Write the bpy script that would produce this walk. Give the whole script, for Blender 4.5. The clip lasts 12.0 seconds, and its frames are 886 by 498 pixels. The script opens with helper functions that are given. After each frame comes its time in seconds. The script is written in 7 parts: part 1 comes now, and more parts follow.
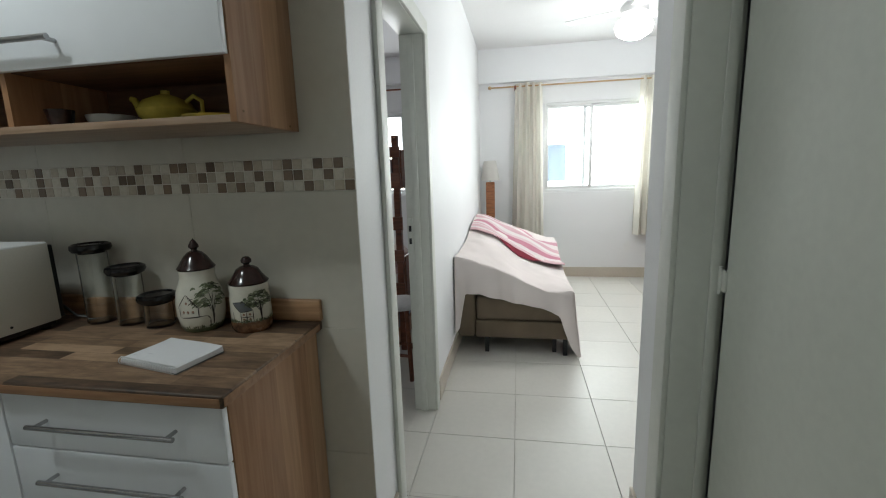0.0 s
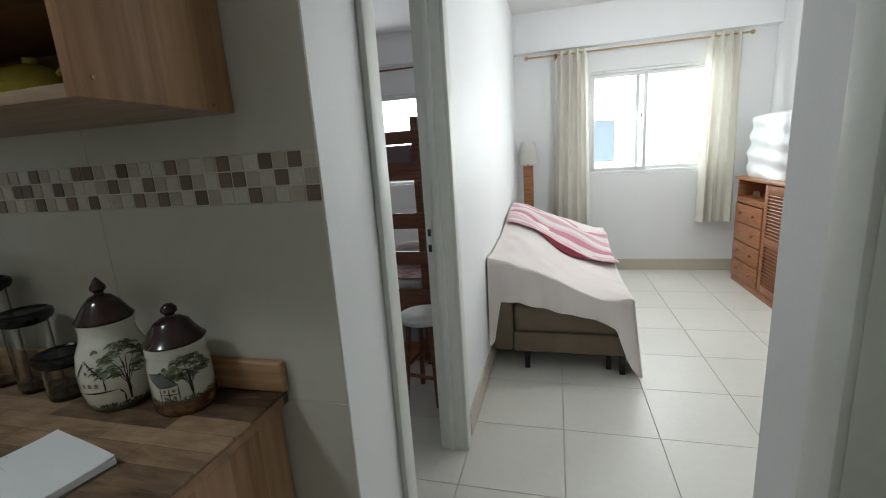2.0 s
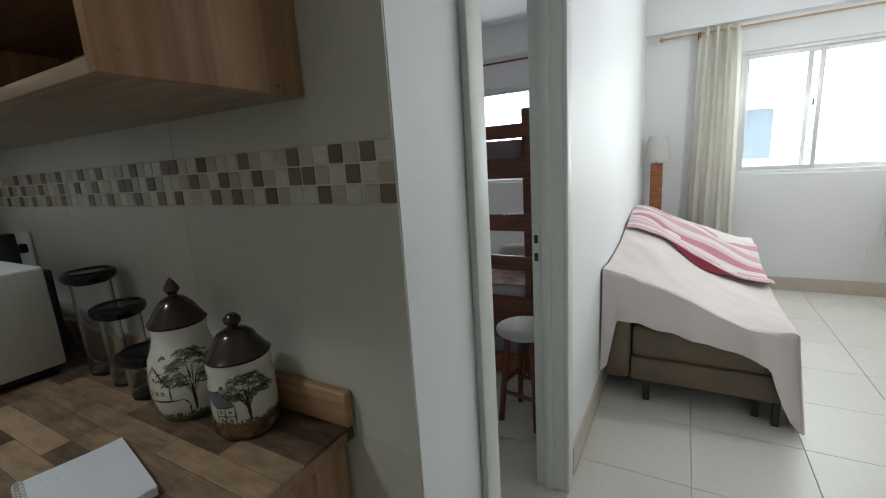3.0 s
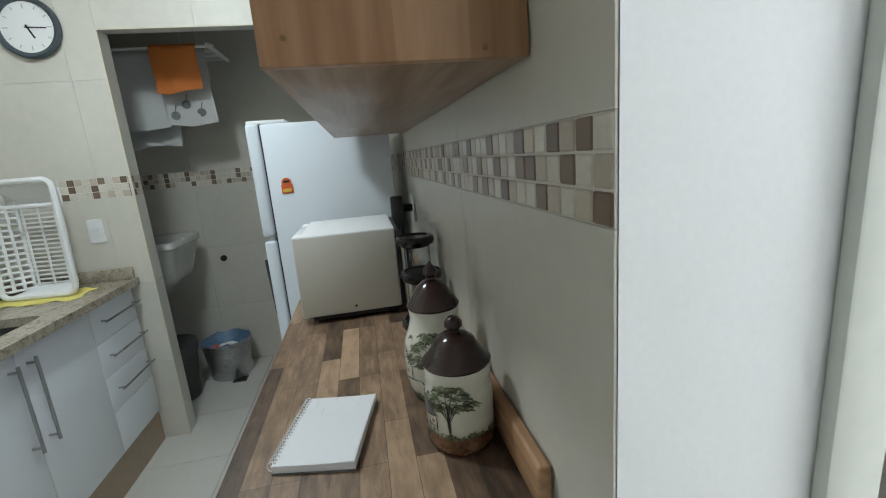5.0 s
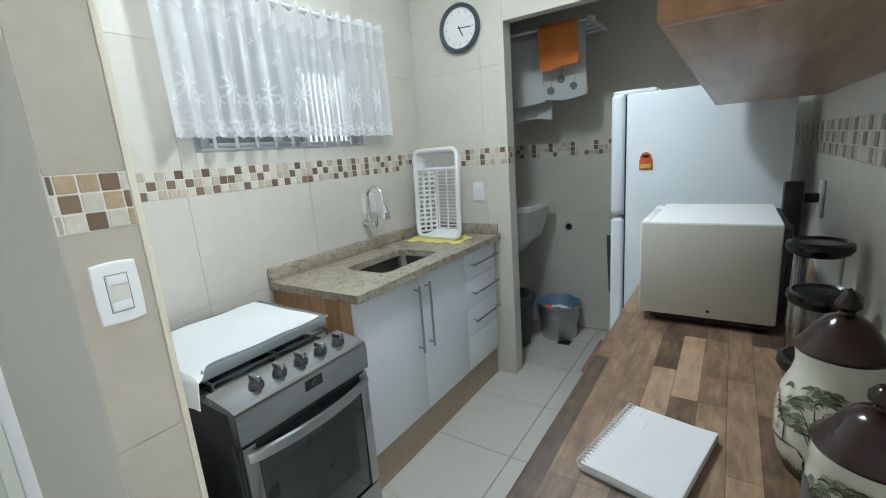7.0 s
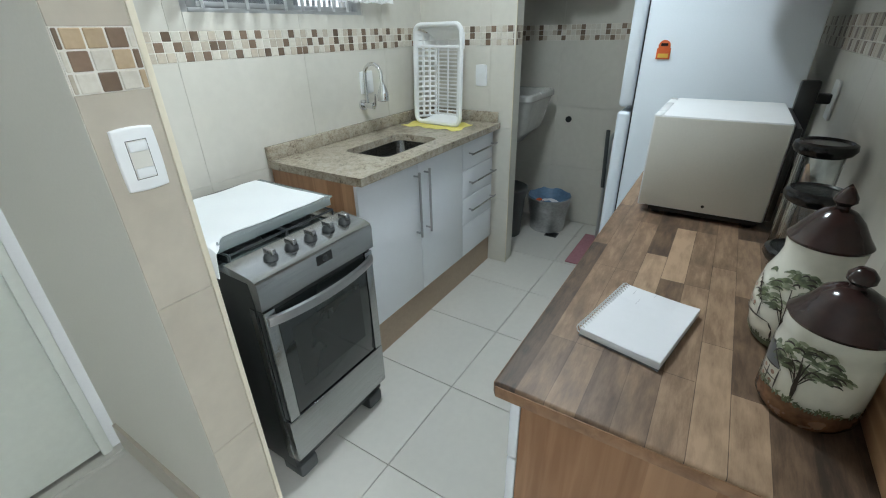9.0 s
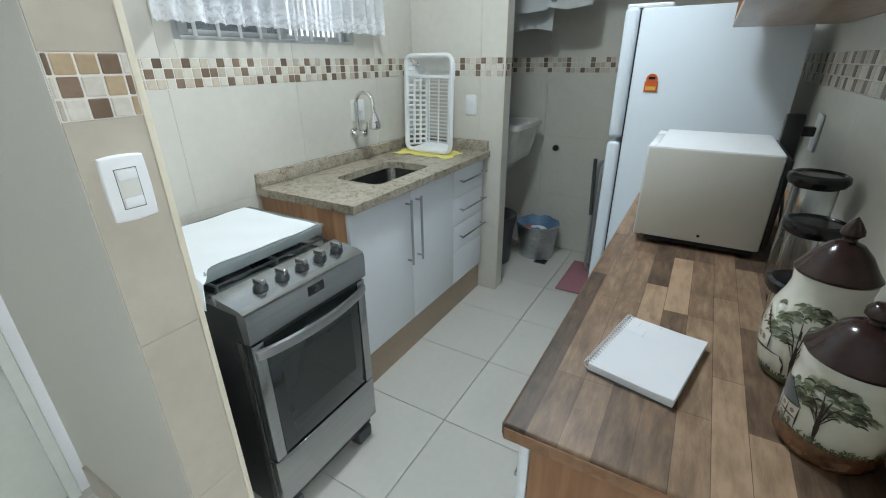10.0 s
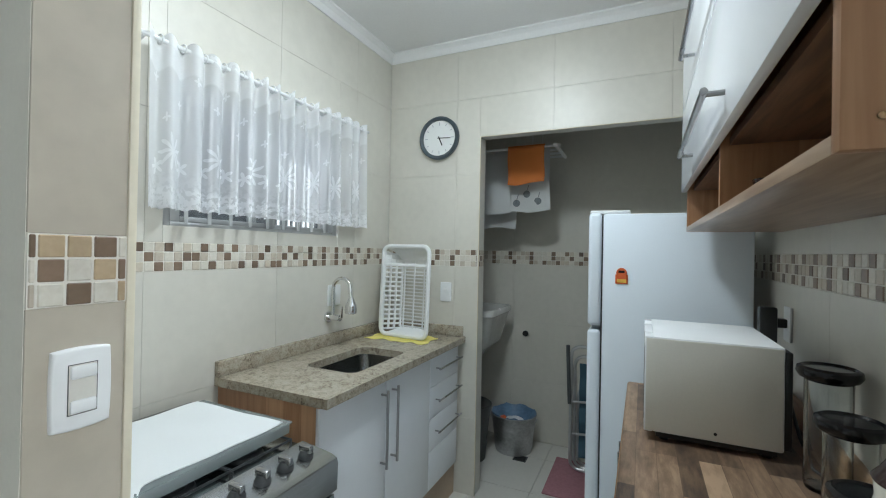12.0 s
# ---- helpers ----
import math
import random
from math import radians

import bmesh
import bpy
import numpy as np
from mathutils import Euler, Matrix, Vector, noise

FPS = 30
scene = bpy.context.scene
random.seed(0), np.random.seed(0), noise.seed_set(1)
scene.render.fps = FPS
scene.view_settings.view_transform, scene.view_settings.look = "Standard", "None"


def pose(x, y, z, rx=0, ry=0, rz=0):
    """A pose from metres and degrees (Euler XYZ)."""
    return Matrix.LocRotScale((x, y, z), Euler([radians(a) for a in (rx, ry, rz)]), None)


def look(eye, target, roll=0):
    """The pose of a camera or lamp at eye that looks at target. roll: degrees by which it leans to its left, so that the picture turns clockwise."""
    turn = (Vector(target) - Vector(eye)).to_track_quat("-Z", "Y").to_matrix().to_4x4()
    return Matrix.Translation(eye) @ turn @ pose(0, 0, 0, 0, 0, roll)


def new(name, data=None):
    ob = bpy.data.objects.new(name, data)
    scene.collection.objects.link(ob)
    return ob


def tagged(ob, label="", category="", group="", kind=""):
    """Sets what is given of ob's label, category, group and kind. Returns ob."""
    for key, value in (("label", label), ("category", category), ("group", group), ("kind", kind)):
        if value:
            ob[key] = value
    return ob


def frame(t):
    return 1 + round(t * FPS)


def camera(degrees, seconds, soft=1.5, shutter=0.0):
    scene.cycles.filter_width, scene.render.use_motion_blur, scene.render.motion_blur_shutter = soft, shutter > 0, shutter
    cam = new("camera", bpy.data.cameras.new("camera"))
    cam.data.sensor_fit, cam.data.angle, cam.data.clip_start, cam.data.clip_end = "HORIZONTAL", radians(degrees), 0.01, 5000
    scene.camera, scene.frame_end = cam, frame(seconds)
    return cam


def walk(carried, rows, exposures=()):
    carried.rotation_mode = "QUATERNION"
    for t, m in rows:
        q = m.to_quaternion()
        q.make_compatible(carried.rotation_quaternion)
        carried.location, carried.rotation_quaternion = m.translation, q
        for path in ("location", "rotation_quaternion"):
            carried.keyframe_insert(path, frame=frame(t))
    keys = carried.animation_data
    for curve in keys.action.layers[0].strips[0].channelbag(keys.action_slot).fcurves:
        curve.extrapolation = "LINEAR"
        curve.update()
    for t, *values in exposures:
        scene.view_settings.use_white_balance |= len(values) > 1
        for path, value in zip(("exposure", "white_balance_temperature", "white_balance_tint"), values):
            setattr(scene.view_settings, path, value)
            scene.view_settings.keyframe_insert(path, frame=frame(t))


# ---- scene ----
cam = camera(91.7, 12.0, soft=1.1)
PATH = [
    (0, (0.06, 0.305, 1.387), (-0.286, 2.243, 1.034), -1.8),
    (0.5, (0.035, 0.41, 1.388), (-0.316, 2.344, 1.018), -2.0),
    (1, (-0.017, 0.543, 1.386), (-0.338, 2.471, 0.965), -2.3),
    (1.5, (-0.003, 0.682, 1.397), (-0.346, 2.606, 0.972), -2.6),
    (2, (0.016, 0.8, 1.411), (-0.497, 2.687, 0.989), -3.8),
    (2.5, (-0.003, 0.913, 1.402), (-0.75, 2.723, 0.992), -4.7),
    (2.7, (-0.021, 0.95, 1.401), (-0.851, 2.724, 0.994), -4.3),
    (4.5, (-0.065, 1.298, 1.427), (-1.831, 2.137, 1.006), -4.0),
    (5, (-0.093, 1.346, 1.417), (-2.018, 1.682, 0.987), -4.8),
    (5.5, (-0.19, 1.326, 1.417), (-2.135, 1.114, 1.002), -3.7),
    (6, (-0.231, 1.3, 1.42), (-2.1, 0.717, 1.012), -3.8),
    (6.5, (-0.201, 1.307, 1.429), (-1.9, 0.329, 1.032), -4.5),
    (6.7, (-0.187, 1.317, 1.428), (-1.837, 0.26, 1.027), -4.3),
    (8.3, (-0.099, 1.298, 1.432), (-1.647, 0.202, 0.799), -2.2),
    (8.5, (-0.098, 1.293, 1.429), (-1.636, 0.247, 0.695), -2.0),
    (9, (-0.099, 1.278, 1.423), (-1.598, 0.313, 0.517), -1.4),
    (9.5, (-0.101, 1.266, 1.423), (-1.599, 0.349, 0.466), -0.9),
    (10, (-0.106, 1.237, 1.424), (-1.684, 0.306, 0.623), -0.5),
    (10.5, (-0.108, 1.2, 1.43), (-1.804, 0.252, 0.957), 0.2),
    (11, (-0.104, 1.181, 1.431), (-1.853, 0.262, 1.123), 0.7),
    (11.5, (-0.104, 1.148, 1.432), (-1.889, 0.261, 1.272), 0.9),
    (12, (-0.121, 1.108, 1.427), (-1.936, 0.266, 1.439), 1.1),
]
EXPOSURES = [(0.0, -0.05, 6550, 9), (1.0, -0.07, 6550, 9), (2.0, -0.22, 6550, 9), (2.7, -0.33, 6500, 9), (4.5, 0.64, 6350, 9), (5.5, 0.95, 6300, 9), (6.5, 1.0, 6200, 9), (8.5, 1.06, 6150, 9), (9.5, 1.1, 6120, 9), (10.5, 1.02, 6100, 9.5), (12.0, 0.85, 6150, 9.5)]
walk(cam, [(t, look(eye, target, roll)) for t, eye, target, roll in PATH], EXPOSURES)

# ---- world and lights ----
world = bpy.data.worlds.new("sky")
scene.world = world
world.use_nodes = True
wn = world.node_tree
sky = wn.nodes.new("ShaderNodeTexSky")
sky.sky_type, sky.sun_disc = "NISHITA", False
sky.sun_elevation, sky.sun_rotation = radians(50), radians(200)
wn.links.new(sky.outputs["Color"], wn.nodes["Background"].inputs["Color"])
wn.nodes["Background"].inputs["Strength"].default_value = 0.15


def area(name, m, w, h, power, colour=(1, 1, 1)):
    data = bpy.data.lights.new(name, "AREA")
    data.shape, data.size, data.size_y, data.energy, data.color = "RECTANGLE", w, h, power, colour
    ob = new(name, data)
    ob.matrix_world = m
    return ob


LIVING_SKY, BEDROOM_SKY, KITCHEN_LAMP, FAN_LAMP, WELL_SKY = 32.0, 22.0, 6.2, 30.0, 1.1
area("living_window_light", look((0.98, 6.02, 1.64), (0.98, 4.0, 1.2)), 1.2, 1.05, LIVING_SKY, (0.89, 0.98, 0.97))
area("bedroom_window_light", look((-1.85, 6.02, 1.64), (-1.85, 4.0, 1.2)), 0.8, 1.05, BEDROOM_SKY, (0.93, 0.97, 1.0))
area("kitchen_window_light", look((-1.5, -0.62, 1.8), (-1.5, 0.5, 1.5)), 0.9, 0.5, WELL_SKY, (0.93, 0.97, 1.0))


def bulb(name, at, power, radius, colour):
    data = bpy.data.lights.new(name, "POINT")
    data.energy, data.shadow_soft_size, data.color = power, radius, colour
    ob = new(name, data)
    ob.location = at
    return ob


bulb("kitchen_bulb", (-1.35, 0.56, 2.52), KITCHEN_LAMP, 0.07, (0.88, 0.98, 1.0))
area("kitchen_diffuser_light", look((-1.35, 0.56, 2.585), (-1.35, 0.56, 0)), 0.26, 0.26, KITCHEN_LAMP, (0.88, 0.98, 1.0))
bulb("fan_bulb", (0.93, 4.05, 2.28), FAN_LAMP, 0.1, (0.96, 0.99, 1.0))


# ---- materials ----
def tree(name):
    m = bpy.data.materials.new(name)
    m.use_nodes = True
    return m, m.node_tree.nodes, m.node_tree.links, m.node_tree.nodes["Principled BSDF"]


def ramp(nodes, stops, constant=False):
    r = nodes.new("ShaderNodeValToRGB")
    r.color_ramp.interpolation = "CONSTANT" if constant else "LINEAR"
    el = r.color_ramp.elements
    while len(el) < len(stops):
        el.new(0.5)
    for e, (p, c) in zip(el, stops):
        e.position, e.color = p, (*c, 1)
    return r


def surface(name, colour, rough=0.5, metal=0.0, vary=0.06, big=1.5, fine=60.0, bump=0.05, spec=0.5, coat=0.0, per_piece=0.0, tint=None, world_space=False, stretch=None):
    """Paint, plaster, plastic, metal, stone: a base colour varied at two scales, with fine relief."""
    m, n, l, p = tree(name)
    coords = n.new("ShaderNodeNewGeometry").outputs["Position"] if world_space else n.new("ShaderNodeTexCoord").outputs["Object"]
    if stretch:
        mp = n.new("ShaderNodeMapping")
        mp.inputs["Scale"].default_value = stretch
        l.new(coords, mp.inputs["Vector"])
        coords = mp.outputs["Vector"]
    a, b = n.new("ShaderNodeTexNoise"), n.new("ShaderNodeTexNoise")
    a.inputs["Scale"].default_value, a.inputs["Detail"].default_value = big, 3
    b.inputs["Scale"].default_value, b.inputs["Detail"].default_value = fine, 4
    l.new(coords, a.inputs["Vector"]), l.new(coords, b.inputs["Vector"])
    mix = n.new("ShaderNodeMix")
    mix.inputs["Factor"].default_value = 0.4
    l.new(a.outputs["Fac"], mix.inputs["A"]), l.new(b.outputs["Fac"], mix.inputs["B"])
    dark = tint or tuple(c * (1 - vary * 2) for c in colour)
    light = tuple(min(1, c * (1 + vary)) for c in colour)
    r = ramp(n, [(0.35, dark), (0.65, light)])
    l.new(mix.outputs["Result"], r.inputs["Fac"])
    out = r.outputs["Color"]
    if per_piece:
        info, hs = n.new("ShaderNodeObjectInfo"), n.new("ShaderNodeHueSaturation")
        mr = n.new("ShaderNodeMapRange")
        mr.inputs["To Min"].default_value, mr.inputs["To Max"].default_value = 1 - per_piece, 1 + per_piece
        l.new(info.outputs["Random"], mr.inputs["Value"]), l.new(mr.outputs["Result"], hs.inputs["Value"])
        l.new(out, hs.inputs["Color"])
        out = hs.outputs["Color"]
    l.new(out, p.inputs["Base Color"])
    rr = n.new("ShaderNodeMapRange")
    rr.inputs["To Min"].default_value, rr.inputs["To Max"].default_value = max(0.02, rough - 0.07), min(1, rough + 0.07)
    l.new(a.outputs["Fac"], rr.inputs["Value"]), l.new(rr.outputs["Result"], p.inputs["Roughness"])
    p.inputs["Metallic"].default_value, p.inputs["Specular IOR Level"].default_value = metal, spec
    p.inputs["Coat Weight"].default_value = coat
    if bump:
        bp = n.new("ShaderNodeBump")
        bp.inputs["Strength"].default_value, bp.inputs["Distance"].default_value = bump, 0.004
        l.new(b.outputs["Fac"], bp.inputs["Height"]), l.new(bp.outputs["Normal"], p.inputs["Normal"])
    return m


def wood(name, dark, light, grain=(1, 14, 14), rough=0.45, boards=None, scale=5.0):
    """Wood with long grain; boards: (axis, width) tints each board of a laminate apart."""
    m, n, l, p = tree(name)
    tc, mp = n.new("ShaderNodeTexCoord"), n.new("ShaderNodeMapping")
    mp.inputs["Scale"].default_value = grain
    l.new(tc.outputs["Object"], mp.inputs["Vector"])
    a = n.new("ShaderNodeTexNoise")
    a.inputs["Scale"].default_value, a.inputs["Detail"].default_value, a.inputs["Distortion"].default_value = scale, 6, 0.6
    l.new(mp.outputs["Vector"], a.inputs["Vector"])
    fac = a.outputs["Fac"]
    if boards:
        sep, mul = n.new("ShaderNodeSeparateXYZ"), n.new("ShaderNodeMath")
        l.new(tc.outputs["Object"], sep.inputs[0])
        mul.operation, mul.inputs[1].default_value = "DIVIDE", boards[1]
        l.new(sep.outputs[boards[0]], mul.inputs[0])
        fl = n.new("ShaderNodeMath")
        fl.operation = "FLOOR"
        l.new(mul.outputs[0], fl.inputs[0])
        wnz = n.new("ShaderNodeTexWhiteNoise")
        wnz.noise_dimensions = "1D"
        l.new(fl.outputs[0], wnz.inputs["W"])
        mx = n.new("ShaderNodeMix")
        mx.inputs["Factor"].default_value = 0.35
        l.new(fac, mx.inputs["A"]), l.new(wnz.outputs["Value"], mx.inputs["B"])
        fac = mx.outputs["Result"]
    r = ramp(n, [(0.28, dark), (0.72, light)])
    l.new(fac, r.inputs["Fac"]), l.new(r.outputs["Color"], p.inputs["Base Color"])
    p.inputs["Roughness"].default_value = rough
    bp = n.new("ShaderNodeBump")
    bp.inputs["Strength"].default_value, bp.inputs["Distance"].default_value = 0.15, 0.002
    l.new(a.outputs["Fac"], bp.inputs["Height"]), l.new(bp.outputs["Normal"], p.inputs["Normal"])
    return m


def block_wood(name):
    """Printed butcher-block laminate: staves along x, 62 mm wide, of uneven tone."""
    m, n, l, p = tree(name)
    tc, br = n.new("ShaderNodeTexCoord"), n.new("ShaderNodeTexBrick")
    br.offset, br.offset_frequency = 0.37, 3
    for k, v in (("Scale", 1.0), ("Mortar Size", 0.0006), ("Mortar Smooth", 0.3), ("Bias", -0.1), ("Brick Width", 0.31), ("Row Height", 0.047)):
        br.inputs[k].default_value = v
    br.inputs["Color1"].default_value, br.inputs["Color2"].default_value, br.inputs["Mortar"].default_value = (0, 0, 0, 1), (1, 1, 1, 1), (0.1, 0.1, 0.1, 1)
    mo = n.new("ShaderNodeMapping")
    mo.inputs["Location"].default_value = (3.17, 1.234, 0)
    l.new(tc.outputs["Object"], mo.inputs["Vector"]), l.new(mo.outputs["Vector"], br.inputs["Vector"])
    mp, a, b = n.new("ShaderNodeMapping"), n.new("ShaderNodeTexNoise"), n.new("ShaderNodeTexNoise")
    mp.inputs["Scale"].default_value = (6, 34, 34)
    l.new(tc.outputs["Object"], mp.inputs["Vector"]), l.new(mp.outputs["Vector"], a.inputs["Vector"])
    a.inputs["Scale"].default_value, a.inputs["Detail"].default_value, a.inputs["Roughness"].default_value = 3, 8, 0.7
    mb = n.new("ShaderNodeMapping")
    mb.inputs["Scale"].default_value = (3.2, 9, 9)
    l.new(tc.outputs["Object"], mb.inputs["Vector"]), l.new(mb.outputs["Vector"], b.inputs["Vector"])
    b.inputs["Scale"].default_value, b.inputs["Detail"].default_value, b.inputs["Distortion"].default_value = 3.5, 9, 0.5
    sep = n.new("ShaderNodeRGBToBW")
    l.new(br.outputs["Color"], sep.inputs[0])
    m1, m2 = n.new("ShaderNodeMix"), n.new("ShaderNodeMix")
    m1.inputs["Factor"].default_value, m2.inputs["Factor"].default_value = 0.46, 0.32
    l.new(sep.outputs[0], m1.inputs["A"]), l.new(a.outputs["Fac"], m1.inputs["B"])
    l.new(m1.outputs["Result"], m2.inputs["A"]), l.new(b.outputs["Fac"], m2.inputs["B"])
    r = ramp(n, [(0.26, (0.04, 0.025, 0.017)), (0.37, (0.115, 0.070, 0.043)), (0.50, (0.24, 0.153, 0.094)), (0.66, (0.45, 0.305, 0.195))])
    l.new(m2.outputs["Result"], r.inputs["Fac"]), l.new(r.outputs["Color"], p.inputs["Base Color"])
    p.inputs["Roughness"].default_value = 0.5
    return m


def granite(name):
    m, n, l, p = tree(name)
    tc = n.new("ShaderNodeTexCoord")
    v, a, b = n.new("ShaderNodeTexVoronoi"), n.new("ShaderNodeTexNoise"), n.new("ShaderNodeTexNoise")
    v.inputs["Scale"].default_value = 190
    a.inputs["Scale"].default_value, a.inputs["Detail"].default_value, a.inputs["Distortion"].default_value = 38, 6, 0.8
    b.inputs["Scale"].default_value, b.inputs["Detail"].default_value = 16, 5
    for x in (v, a, b):
        l.new(tc.outputs["Object"], x.inputs["Vector"])
    bw, mx, m2 = n.new("ShaderNodeRGBToBW"), n.new("ShaderNodeMix"), n.new("ShaderNodeMix")
    l.new(v.outputs["Color"], bw.inputs[0])
    mx.inputs["Factor"].default_value, m2.inputs["Factor"].default_value = 0.7, 0.3
    l.new(bw.outputs[0], mx.inputs["A"]), l.new(a.outputs["Fac"], mx.inputs["B"])
    l.new(mx.outputs["Result"], m2.inputs["A"]), l.new(b.outputs["Fac"], m2.inputs["B"])
    r = ramp(n, [(0.33, (0.15, 0.12, 0.092)), (0.40, (0.275, 0.228, 0.172)), (0.48, (0.36, 0.313, 0.243)), (0.6, (0.45, 0.405, 0.325))])
    l.new(m2.outputs["Result"], r.inputs["Fac"]), l.new(r.outputs["Color"], p.inputs["Base Color"])
    p.inputs["Roughness"].default_value = 0.22
    return m


def mosaic_mat(name, colour, spread):
    """Glazed mosaic of one shade; each tile a little lighter or darker, with a cloudy glaze."""
    m, n, l, p = tree(name)
    info = n.new("ShaderNodeObjectInfo")
    r = ramp(n, [(0.0, tuple(c * (1 - spread) for c in colour)), (0.5, colour), (1.0, tuple(min(0.85, c * (1 + spread)) for c in colour))])
    l.new(info.outputs["Random"], r.inputs["Fac"])
    a, tc, mx = n.new("ShaderNodeTexNoise"), n.new("ShaderNodeNewGeometry"), n.new("ShaderNodeMix")
    mx.data_type, mx.blend_type = "RGBA", "MULTIPLY"
    a.inputs["Scale"].default_value, a.inputs["Detail"].default_value = 90, 4
    l.new(tc.outputs["Position"], a.inputs["Vector"])
    g = ramp(n, [(0.3, (0.88, 0.86, 0.84)), (0.7, (1, 1, 1))])
    l.new(a.outputs["Fac"], g.inputs["Fac"])
    mx.inputs["Factor"].default_value = 1
    l.new(r.outputs["Color"], mx.inputs["A"]), l.new(g.outputs["Color"], mx.inputs["B"])
    l.new(mx.outputs["Result"], p.inputs["Base Color"])
    p.inputs["Roughness"].default_value = 0.28
    return m


def glass(name, colour=(1, 1, 1), rough=0.02):
    m, n, l, p = tree(name)
    p.inputs["Base Color"].default_value = (*colour, 1)
    p.inputs["Transmission Weight"].default_value, p.inputs["Roughness"].default_value, p.inputs["IOR"].default_value = 1, rough, 1.45
    return m


def pane_mat(name, colour=(1, 1, 1), see=0.9):
    m, n, l, p = tree(name)
    t, mx = n.new("ShaderNodeBsdfTransparent"), n.new("ShaderNodeMixShader")
    t.inputs["Color"].default_value = (*colour, 1)
    p.inputs["Base Color"].default_value, p.inputs["Roughness"].default_value = (0.6, 0.65, 0.66, 1), 0.05
    mx.inputs["Fac"].default_value = see
    l.new(p.outputs["BSDF"], mx.inputs[1]), l.new(t.outputs["BSDF"], mx.inputs[2])
    l.new(mx.outputs["Shader"], n["Material Output"].inputs["Surface"])
    return m


